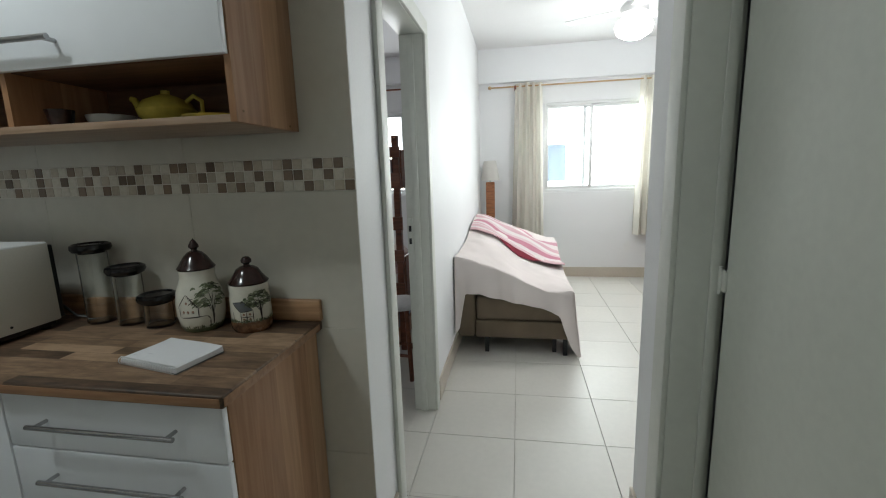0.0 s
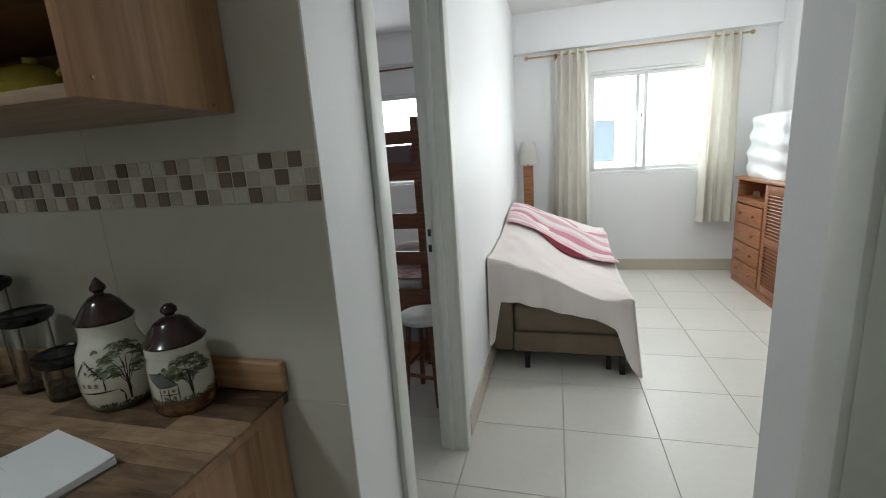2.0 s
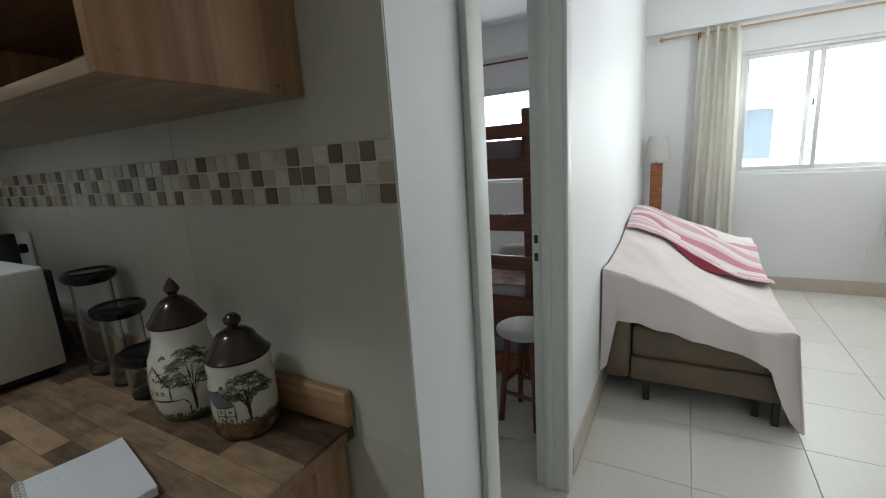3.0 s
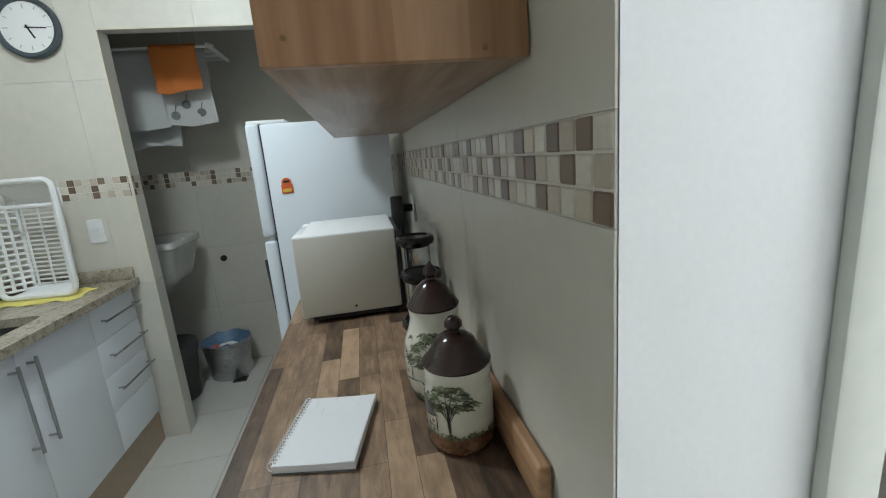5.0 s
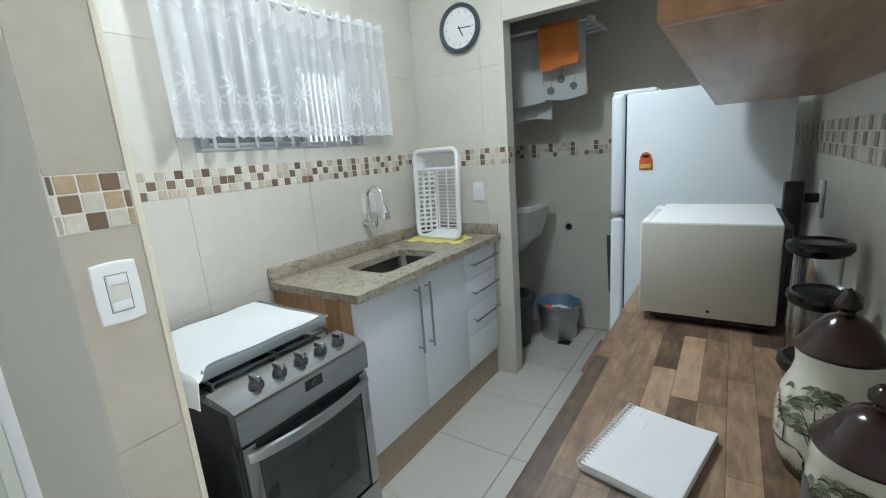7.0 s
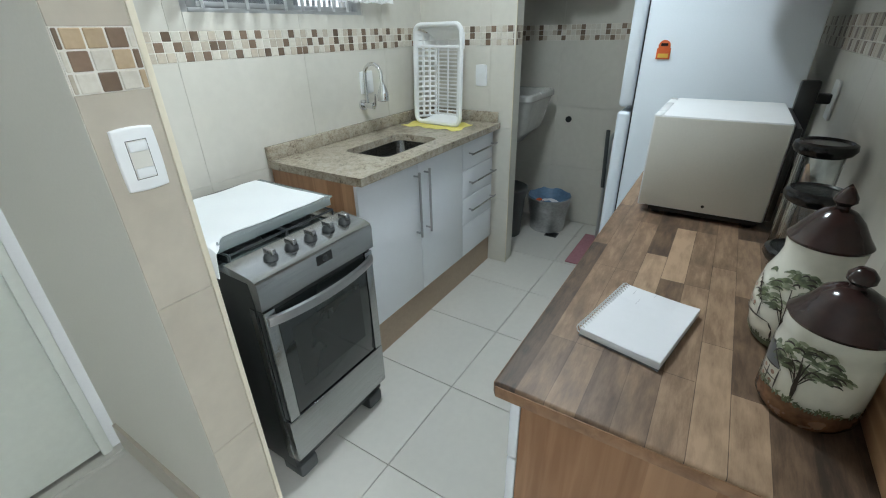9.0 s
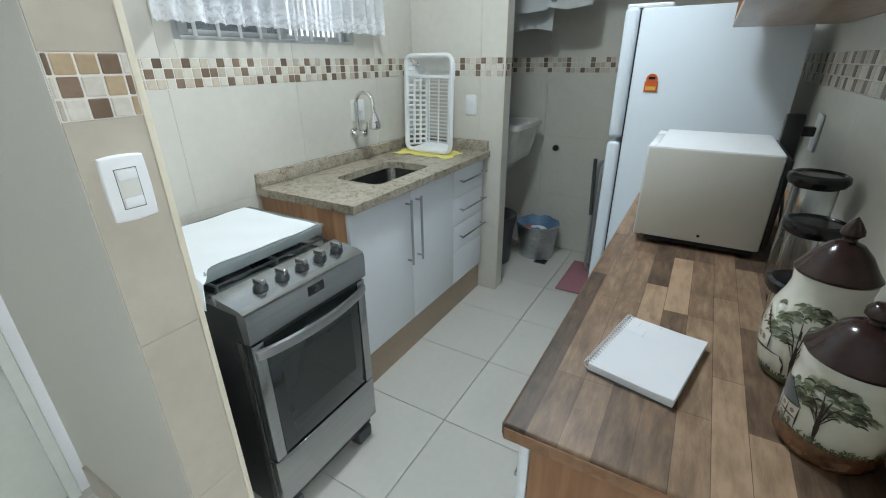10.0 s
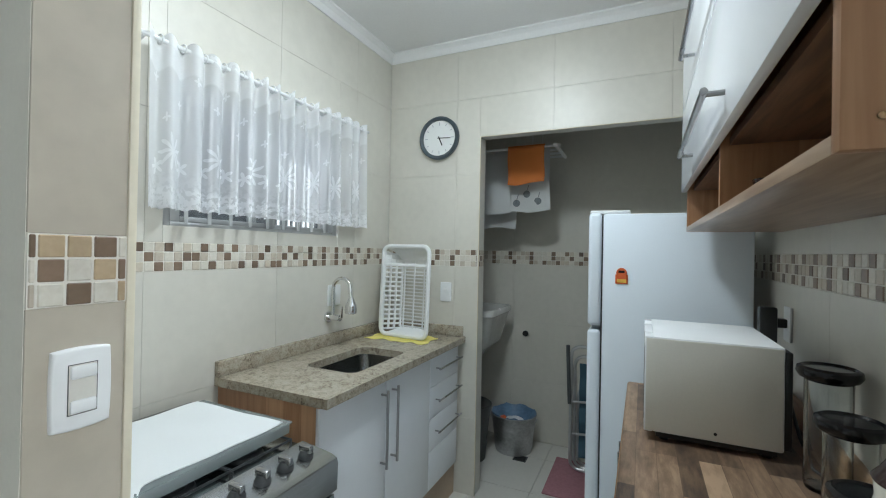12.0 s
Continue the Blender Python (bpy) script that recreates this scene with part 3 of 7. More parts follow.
def structure(name, bm, material, label, category="wall"):
    return solid(name, bm, material, label, category, "structure", smooth=0)


PIECES = {}


def piece(name, material, parent, centre, size, cham=0.0015):
    """A chamfered slab of a wall or a floor; alike ones share one mesh."""
    key = (name, material.name, *(round(s, 4) for s in size))
    if key not in PIECES:
        hx, hy, hz = (s / 2 for s in size)
        c = min(cham, hx * 0.4, hy * 0.4, hz * 0.4)
        co = [(sx * (hx - c * (k != 0)), sy * (hy - c * (k != 1)), sz * (hz - c * (k != 2))) for sx in (-1, 1) for sy in (-1, 1) for sz in (-1, 1) for k in range(3)]
        bm = bmesh.new()
        bmesh.ops.convex_hull(bm, input=[bm.verts.new(p) for p in co])
        PIECES[key] = mesh_of(name, bm, material, 0)
    ob = new(name, PIECES[key])
    ob.location = centre
    ob.parent = parent
    return ob

# ---- the setting ----
KS, KN, CLOCK_X, LAUND_X = -0.38, 1.555, -2.49, -3.40     # kitchen: south, north, wall with the arch, laundry's back
HALL_W, HALL_E, HALL_END, FAR, LIV_E = -0.425, 0.51, 1.93, 5.95, 2.08
CEIL_K, CEIL_L = 2.68, 2.82
BAND0, BAND1 = 1.341, 1.441
SKIN = 0.004


def walls(name, boxes, material, label):
    bm = bmesh.new()
    for b in boxes:
        box(bm, *b)
    return structure(name, bm, material, label)


def with_hole(u0, u1, h0, h1, z0, z1, zb, zt):
    """Rectangles (u, z) of a wall u0..u1 by zb..zt round a hole h0..h1 by z0..z1."""
    return [(u0, h0, zb, zt), (h1, u1, zb, zt), (h0, h1, zb, z0), (h0, h1, z1, zt)]


KW = (-1.98, -1.05, 1.50, 2.03)          # kitchen window: x0, x1, z0, z1
LW = (0.36, 1.62, 1.09, 2.18)            # living room window
BW = (-2.90, -1.40, 1.09, 2.18)          # bedroom window
floor = structure("floor", bx(-3.9, 2.4, -0.9, 6.15, -0.14, -0.009), M_FGROUT, "grout bed under cream ceramic floor tiles", "floor")
wall_kitchen_south = walls("wall_kitchen_south", [(a, b, KS - 0.14, KS - SKIN, c, d) for a, b, c, d in with_hole(LAUND_X, -0.534, *KW, 0, CEIL_K)], M_GROUT, "kitchen wall of beige glazed tiles with mosaic band and window")
wall_kitchen_north = walls("wall_kitchen_north", [(LAUND_X, -0.4255, KN + SKIN, 1.675, -0.01, CEIL_L)], M_GROUT, "kitchen wall of beige glazed tiles with brown mosaic band")
wall_arch = walls("wall_arch", [(-2.59 + SKIN, CLOCK_X - SKIN, KS, 0.236 - SKIN, 0, CEIL_K), (-2.59 + SKIN, CLOCK_X - SKIN, 0.236 - SKIN, KN, 2.105 + SKIN, CEIL_K)], M_GROUT, "tiled wall with wide opening to the laundry")
wall_laundry = walls("wall_laundry", [(LAUND_X - 0.12, LAUND_X - SKIN, -0.9, 1.8, 0, CEIL_K)], M_GROUT, "back wall of the laundry in beige tiles with mosaic band")
pillar = walls("wall_pillar", [(-0.534, -0.40, -0.45, 0.382 - SKIN, 0, CEIL_K)], M_HALLWALL, "white wall with its end clad in sand-coloured tiles")
wall_hall_south = walls("wall_hall_south", [(a, b, -0.57, -0.45, c, d) for a, b, c, d in ((-0.49, -0.35, 0, CEIL_K), (0.45, 0.67, 0, CEIL_K), (-0.35, 0.45, 2.1, CEIL_K))], M_WALL, "white painted hall wall round the entrance door")
wall_hall_east = walls("wall_hall_east", [(HALL_E, 0.645, a, b, c, d) for a, b, c, d in with_hole(-0.45, HALL_END, 0.82, 1.64, -0.01, 2.1, -0.01, CEIL_L)], M_WALL, "white painted hall wall with bathroom door")
wall_west = walls("wall_west", [(-0.54, HALL_W, a, b, c, d) for a, b, c, d in with_hole(KN + SKIN, FAR, 1.85, 2.61, -0.01, 2.1, -0.01, CEIL_L)] , M_WALL, "white painted wall with doorway to the bedroom")
wall_living_south = walls("wall_living_south", [(0.645, LIV_E, HALL_END - 0.12, HALL_END, 0, CEIL_L)], M_WALL, "white painted living room wall")
wall_living_east = walls("wall_living_east", [(LIV_E, LIV_E + 0.12, 1.81, 6.1, 0, CEIL_L)], M_WALL, "white painted living room wall")
wall_far = walls("wall_far", [(a, b, FAR, FAR + 0.15, c, d) for a, b, c, d in with_hole(HALL_W, LIV_E, *LW, 0, CEIL_L)] + [(a, b, FAR, FAR + 0.15, c, d) for a, b, c, d in with_hole(-3.5, HALL_W, *BW, 0, CEIL_L)], M_WALL, "white outer wall with two sliding windows")
beam = walls("beam", [(HALL_W, LIV_E, 5.84, FAR, 2.43, CEIL_L), (-3.5, -0.54, 5.84, FAR, 2.5, CEIL_L)], M_WALL, "white painted ceiling beam above the windows")
wall_bedroom = walls("wall_bedroom", [(-3.62, -3.5, 1.675, 6.1, 0, CEIL_L)], M_WALL, "white painted bedroom wall")
bedroom_south = walls("wall_bedroom_south", [(-3.5, -0.54, 1.675, 1.69, 0, CEIL_L)], M_WALL, "white painted bedroom wall")
ceiling_kitchen = structure("ceiling_kitchen", bx(LAUND_X - 0.1, 0.67, -0.57, KN + 0.0, CEIL_K, CEIL_K + 0.2), M_CEIL, "white painted kitchen ceiling", "ceiling")
ceiling_living = structure("ceiling_living", bx(-3.62, LIV_E + 0.12, KN + 0.002, 6.1, CEIL_L, CEIL_L + 0.12), M_CEIL, "white painted living room ceiling", "ceiling")
hall_drop = walls("hall_lintel", [(HALL_W, HALL_E, KN + 0.002, KN + 0.06, CEIL_K, CEIL_L)], M_WALL, "white ceiling step between hall and living room")
# Unseen walls and lid, added so no sky light leaks through the door gap.
wall_bath = walls("wall_bath", [(1.2, 1.3, -0.5, 1.81, 0, CEIL_K), (0.645, 1.2, -0.5, -0.4, 0, CEIL_K), (0.645, 1.2, 1.75, 1.805, 0, CEIL_K), (0.67, 1.3, -0.5, 1.805, CEIL_K, CEIL_K + 0.1)], M_WALL, "unseen shell added behind the bathroom door to keep sky light out")
light_well = walls("light_well", [(-4.2, 0.6, -1.3, -1.2, -1, 7), (-4.2, -4.1, -1.2, -0.52, -1, 7), (0.5, 0.6, -1.2, -0.52, -1, 7)], M_OUT, "grey plastered light well outside the kitchen window")

# crown moulding of the kitchen
bm = bmesh.new()
for a, b in (((-2.49, KS), (-0.534, KS)), ((CLOCK_X, KS), (CLOCK_X, KN)), ((CLOCK_X, KN), (-0.43, KN))):
    x0, x1, y0, y1 = min(a[0], b[0]), max(a[0], b[0]), min(a[1], b[1]), max(a[1], b[1])
    cove = [(0, 0), (0, -0.055), (0.008, -0.055), (0.012, -0.045), (0.022, -0.026), (0.04, -0.013), (0.048, -0.010), (0.048, 0)]
    if y0 == y1:
        s = 1 if y0 == KS else -1
        ends = [[bm.verts.new((x, y0 + s * d, CEIL_K + h)) for d, h in cove] for x in (x0, x1)]
    else:
        ends = [[bm.verts.new((x0 + d, y, CEIL_K + h)) for d, h in cove] for y in (y0, y1)]
    for i in range(len(cove)):
        j = (i + 1) % len(cove)
        bm.faces.new((ends[0][i], ends[0][j], ends[1][j], ends[1][i]))
structure("trim_crown", bm, M_CEIL, "white plaster crown moulding", "moulding")

# skirting
bm = bmesh.new()
for b in ((HALL_W, HALL_W + 0.012, 2.71, FAR), (HALL_W + 0.012, LIV_E, FAR - 0.012, FAR), (LIV_E - 0.012, LIV_E, HALL_END, FAR - 0.012), (0.645, LIV_E - 0.012, HALL_END, HALL_END + 0.012),
          (-0.40, -0.388, -0.41, 0.382), (HALL_W, HALL_W + 0.012, KN + 0.01, 1.775), (HALL_E - 0.012, HALL_E, 1.76, HALL_END)):
    box(bm, *b, 0.0, 0.125)
structure("baseboard", bm, M_SKIRT, "beige ceramic skirting along the white walls", "skirting")


# ---- doors ----
def casing(name, axis, plane, out, a, b, top, w, label):
    """A painted frame round an opening a..b in the wall that faces out (+1 or -1) at plane; axis: which way the wall runs."""
    t = thing(name, label, "door frame", kind="structure")
    lo, hi = min(plane, plane + out * 0.018), max(plane, plane + out * 0.018)
    for nm, (u0, u1, z0, z1) in (("jamb_casing", (a - w, a, 0, top)), ("jamb_casing", (b, b + w, 0, top)), ("head_casing", (a - w, b + w, top, top + w))):
        c = (lo, hi, u0, u1, z0, z1) if axis == "y" else (u0, u1, lo, hi, z0, z1)
        part(nm, bx(*c, bev=0.005), M_TRIM, t)
    return t


f1 = casing("door_frame_1", "y", HALL_W, 1, 1.87, 2.59, 2.08, 0.075, "grey-white painted wooden door frame of the bedroom")
for c in ((-0.545, HALL_W + 0.001, 1.851, 1.87, 0, 2.099), (-0.545, HALL_W + 0.001, 2.59, 2.609, 0, 2.099), (-0.545, HALL_W + 0.001, 1.87, 2.59, 2.08, 2.099)):
    part("jamb_lining", bx(*c, bev=0.003), M_TRIM, f1)
part("door_stop", bx(-0.505, -0.47, 2.578, 2.59, 0, 2.08, bev=0.003), M_TRIM, f1)
part("door_stop", bx(-0.505, -0.47, 1.87, 1.882, 0, 2.08, bev=0.003), M_TRIM, f1)
sp = part("strike_plate", bx(-0.542, -0.512, 2.5865, 2.591, 0.96, 1.14, bev=0.001), M_TRIM, f1)
for z in (1.015, 1.085):
    part("bolt_hole", bx(-0.534, -0.52, 2.584, 2.5875, z - 0.016, z + 0.016), M_BLACK, sp, "dark latch hole")

f2 = casing("door_frame_2", "y", HALL_E, -1, 0.84, 1.62, 2.08, 0.10, "grey-white painted wooden frame of the bathroom door")
for c in ((HALL_E - 0.001, 0.67, 0.821, 0.84, 0, 2.099), (HALL_E - 0.001, 0.641, 1.62, 1.639, 0, 2.099), (HALL_E - 0.001, 0.67, 0.84, 1.62, 2.08, 2.099)):
    part("jamb_lining", bx(*c, bev=0.003), M_TRIM, f2)
part("door_stop", bx(0.600, 0.628, 1.6125, 1.6198, 0, 2.08, bev=0.002), M_TRIM, f2)
d2 = thing("door_2", "closed flush bathroom door painted grey-white", "door", (0.64, 1.2, 0), kind="structure")
leaf = part("door_leaf", bx(0.632, 0.665, 0.85, 1.590, 0.01, 2.07, bev=0.003), M_LEAF, d2)
for z in (0.25, 1.06, 1.85):
    h = part("hinge", bx(0.626, 0.6325, 1.582, 1.6195, z - 0.03, z + 0.03, bev=0.001), M_TRIM, leaf, "painted steel hinge")
    part("hinge_pin", tube(bmesh.new(), [(0.624, 1.606, z - 0.04), (0.624, 1.606, z + 0.04)], 0.006, 8), M_TRIM, d2)

f3 = casing("door_frame_3", "x", -0.45, 1, -0.33, 0.43, 2.08, 0.035, "grey-white painted wooden frame of the entrance door")
d3 = thing("door_3", "closed flush entrance door painted grey-white with lever handle", "door", (0.05, -0.46, 0), kind="structure")
leaf = part("door_leaf", bx(-0.335, 0.435, -0.50, -0.462, 0.008, 2.075, bev=0.003), M_LEAF, d3)
part("lock_plate", bx(-0.30, -0.262, -0.462, -0.456, 0.93, 1.13, bev=0.002), M_HANDLE, leaf, "satin steel lock plate")
part("lever", tube(bmesh.new(), [(-0.281, -0.457, 1.07), (-0.281, -0.415, 1.07), (-0.25, -0.41, 1.07), (-0.17, -0.41, 1.07)], 0.009), M_HANDLE, leaf, "satin steel lever handle")
part("key", bx(-0.286, -0.276, -0.457, -0.425, 0.965, 0.985, bev=0.002), M_CHROME, leaf, "key in the lock")
part("key_tag", bx(-0.295, -0.265, -0.432, -0.428, 0.915, 0.965, bev=0.002), M_PLASTW, leaf, "white key tag")


# ---- windows ----
def sliding_window(name, x0, x1, z0, z1, y0, y1, label, mullion, grey_left=False, metal=None, rail=0.04):
    metal = metal or M_WALU
    t = thing(name, label, "window", ((x0 + x1) / 2, (y0 + y1) / 2, z0), kind="structure")
    fr = bmesh.new()
    for c in ((x0, x0 + 0.03, z0, z1), (x1 - 0.03, x1, z0, z1), (x0 + 0.03, x1 - 0.03, z0, z0 + rail * 0.87), (x0 + 0.03, x1 - 0.03, z1 - 0.03, z1)):
        box(fr, c[0], c[1], y0, y1, c[2], c[3], bev=0.003)
    part("window_frame", fr, metal, t)
    for k, (a, b) in enumerate(((x0 + 0.031, mullion + 0.055), (mullion - 0.055, x1 - 0.031))):
        ya = (y0 + y1) / 2 - 0.024 + 0.03 * k
        sb, za, zb = bmesh.new(), z0 + rail * 0.87 + 0.001, z1 - 0.031
        for c in ((a, a + 0.035, za, zb), (b - 0.035, b, za, zb), (a + 0.035, b - 0.035, za, za + rail), (a + 0.035, b - 0.035, zb - 0.035, zb)):
            box(sb, c[0], c[1], ya, ya + 0.022, c[2], c[3], bev=0.002)
        s = part("sash", sb, metal, t)
        filled = grey_left and k == 0
        p = part("pane", bx(a + 0.036, b - 0.036, ya + 0.009, ya + 0.013, za + rail + 0.001, zb - 0.036), M_SHUTTER if filled else M_PANE, s, "grey closed shutter panel" if filled else "")
        p.visible_shadow = filled
    part("latch", bx(mullion - 0.008, mullion + 0.004, y0 - 0.002, y0 + 0.012, (z0 + z1) / 2 + 0.03, (z0 + z1) / 2 + 0.09, bev=0.002), M_BLACK, t, "black window latch")
    return t


sliding_window("window_1", *LW, FAR + 0.02, FAR + 0.09, "aluminium sliding window of the living room", 0.90)
sliding_window("window_2", *BW, FAR + 0.02, FAR + 0.09, "aluminium sliding window of the bedroom with grey shutter leaf", -2.25, True)
w3 = sliding_window("window_3", *KW, KS - 0.07, KS - 0.01, "aluminium kitchen window with upright bars behind lace", -1.5, metal=M_ALU, rail=0.018)
for i in range(9):
    x = KW[0] + 0.1 + i * 0.093
    part("bar", bx(x - 0.007, x + 0.007, KS - 0.009, KS - 0.004, KW[2] + 0.012, KW[3] - 0.012, bev=0.001), M_WALU, w3)
# Added window; its slats emit light themselves to make bright stripes behind the lace.
w4 = thing("window_4", "neighbouring window added across the light well, its upright slats glowing", "window", (-2.48, -1.2, 1.42), kind="structure")
part("window_frame", bx(-2.72, -2.23, -1.1995, -1.185, 1.42, 2.08, bev=0.003), M_ALU, w4)
for i in range(9):
    part("slat", bx(-2.69 + i * 0.049, -2.676 + i * 0.049, -1.185, -1.178, 1.46, 2.04, bev=0.002), M_SLAT, w4, "self-lit blind slat")
# Sheet and line are added to give the blurry bluish patch in the left pane.
solid("hanging_cloth", sheet(lambda u, v: (0.28 + u * 0.4, FAR + 0.4 + 0.02 * math.sin(u * 9), 1.22 + v * 0.48 - 0.06 * (u - 0.6) ** 2), 12, 8, 0.004), M_BLUEGREY, "blue-grey sheet added for the bluish patch in the living room window", "cloth", at=(0.45, FAR + 0.4, 1.2))
solid("outdoor_line", tube(bmesh.new(), [(0.0, FAR + 0.16, 1.69), (0.2, FAR + 0.40, 1.69), (0.9, FAR + 0.40, 1.69), (1.1, FAR + 0.16, 1.69)], 0.003, 6), M_ALU, "thin line added outside the window to hold the blue-grey sheet", "line", at=(0.5, FAR + 0.4, 1.69))
structure("ground", bx(-60, 60, -60, 80, -9.2, -9.0), M_OUT, "grey ground far below the windows", "ground")
# Added emissive panel, no real building: its glow burns the window view out to white.
structure("backdrop", bx(-40, 40, 60, 60.5, -9, 30), glow("window_blowout_glow", (0.97, 1.0, 1.0), 6.0), "glowing panel added to white out the view from the windows", "backdrop")


# ---- kitchen, north side: worktop, drawers, wall cabinet ----
TOP = 0.925


def bar_handle(parent, a, b, out, r=0.006, name="handle"):
    """A steel bar from a to b on two posts that stand out along the vector out."""
    a, b, o = Vector(a), Vector(b), Vector(out)
    d = (b - a).normalized()
    bm = tube(bmesh.new(), [a + o, b + o], r, 10)
    for p in (a + d * 0.02, b - d * 0.02):
        tube(bm, [p, p + o], r * 0.8, 8)
    return part(name, bm, M_HANDLE, parent, "satin steel bar handle")


def drawer_unit(x0, x1, zs):
    t = thing("drawer_cabinet", "white-fronted drawer cabinet with oak laminate sides", "cabinet", ((x0 + x1) / 2, 1.3, 0), group="base cabinets along the north wall")
    for nm, c in (("side_panel", (x0, x0 + 0.018, 1.105, 1.545, 0.0, TOP - 0.032)), ("side_panel", (x1 - 0.018, x1, 1.105, 1.545, 0.0, TOP - 0.032)), ("bottom_panel", (x0 + 0.018, x1 - 0.018, 1.12, 1.545, 0.1, 0.118)), ("back_panel", (x0 + 0.018, x1 - 0.018, 1.527, 1.545, 0.118, TOP - 0.032)), ("toe_board", (x0 + 0.018, x1 - 0.018, 1.14, 1.158, 0.0, 0.1))):
        part(nm, bx(*c, bev=0.001), M_OAK, t, "oak laminate panel")
    for z0, z1 in zs:
        d = part("drawer_front", bx(x0 + 0.002, x1 - 0.002, 1.085, 1.104, z0 + 0.002, z1 - 0.002, bev=0.003), M_WHITE, t, "white gloss drawer front")
        zc = z1 - 0.070
        xm, hw = (x0 + x1) / 2, min(0.2, (x1 - x0) / 2 - 0.08)
        bar_handle(d, (xm - hw, 1.085, zc), (xm + hw, 1.085, zc), (0, -0.032, 0))
    return t


drawer_unit(-1.205, -0.590, [(0.105, 0.36), (0.36, 0.55), (0.55, 0.74), (0.74, 0.888)])
u2 = thing("door_cabinet", "white-fronted base cabinet with oak laminate carcass", "cabinet", (-1.6, 1.3, 0), group="base cabinets along the north wall")
for nm, c in (("side_panel", (-1.99, -1.972, 1.105, 1.545, 0.0, 0.893)), ("side_panel", (-1.226, -1.208, 1.105, 1.545, 0.0, 0.893)), ("bottom_panel", (-1.972, -1.226, 1.12, 1.545, 0.1, 0.118)), ("back_panel", (-1.972, -1.226, 1.527, 1.545, 0.118, 0.893))):
    part(nm, bx(*c, bev=0.001), M_OAK, u2)
for a, b in ((-1.988, -1.6), (-1.598, -1.21)):
    d = part("door", bx(a, b, 1.085, 1.104, 0.107, 0.886, bev=0.003), M_WHITE, u2)
    xh = b - 0.04 if b < -1.5 else a + 0.04
    bar_handle(d, (xh, 1.085, 0.5), (xh, 1.085, 0.82), (0, -0.032, 0))
worktop = thing("worktop", "butcher-block laminate worktop with upstand along the wall", "worktop", (-1.28, 1.3, 0.893))
part("slab", bx(-1.995, -0.570, 1.064, 1.553, 0.8935, TOP, bev=0.005, seg=3), M_BLOCK, worktop)
part("front_edge", bx(-1.99, -0.576, 1.0615, 1.0638, 0.8975, TOP - 0.006, bev=0.001), M_EDGEW, worktop, "warm oak edge band")
part("end_edge", bx(-0.5698, -0.5675, 1.068, 1.53, 0.8975, TOP - 0.006, bev=0.001), M_EDGEW, worktop, "warm oak edge band")
part("upstand", bx(-1.995, -0.564, 1.532, 1.553, TOP + 0.0005, 0.997, bev=0.006, seg=3), M_OAKX, worktop, "rounded oak upstand")

wc = thing("wall_cabinet", "oak wall cabinet with white lift-up doors above an open niche", "cabinet", (-1.28, 1.4, 1.52))
WX0, WX1, WY0, WY1, WZ0, WZ1 = -1.985, -0.592, 1.258, 1.552, 1.519, 2.26
side = lambda x: bx(x, x + 0.018, WY0, WY1, WZ0, WZ1, bev=0.001)
sp1 = part("side_panel", side(WX1 - 0.018), M_OAK, wc)
part("side_panel", side(WX0), M_OAK, wc)
part("divider", bx(-1.256, -1.238, WY0 + 0.003, WY1, WZ0 + 0.018, WZ1 - 0.018), M_OAK, wc)
part("bottom_panel", bx(WX0 + 0.018, WX1 - 0.018, WY0, WY1, WZ0, WZ0 + 0.018, bev=0.001), M_UNDER, wc, "oak laminate bottom, paler for its grey reflection")
part("top_panel", bx(WX0 + 0.018, WX1 - 0.018, WY0, WY1, WZ1 - 0.018, WZ1), M_OAKX, wc)
# Back and shelves carry the recess shade in their darker colour.
part("back_panel", bx(WX0 + 0.018, WX1 - 0.018, WY1 - 0.008, WY1 - 0.001, WZ0 + 0.018, WZ1 - 0.018), M_NICHESHADE, wc)
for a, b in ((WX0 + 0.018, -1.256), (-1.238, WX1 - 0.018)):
    part("shelf", bx(a, b, WY0 + 0.02, WY1 - 0.008, 1.672, 1.688), M_NICHESHADE, wc)
for z0, z1 in ((1.668, 1.962), (1.966, WZ1 - 0.002)):
    d = part("lift_door", bx(WX0 + 0.002, WX1 - 0.004, WY0 - 0.019, WY0 - 0.001, z0, z1, bev=0.002), M_WHITE, wc, "white gloss lift-up door")
    bar_handle(d, (-1.60, WY0 - 0.019, z0 + 0.058), (-1.02, WY0 - 0.019, z0 + 0.058), (0, -0.035, 0), 0.007)
for y, z in ((1.285, 1.546), (1.50, 1.530)):
    part("screw", tube(bmesh.new(), [(WX1, y, z), (WX1 + 0.0015, y, z)], 0.0032, 10), M_BRASS, sp1, "brass screw head")


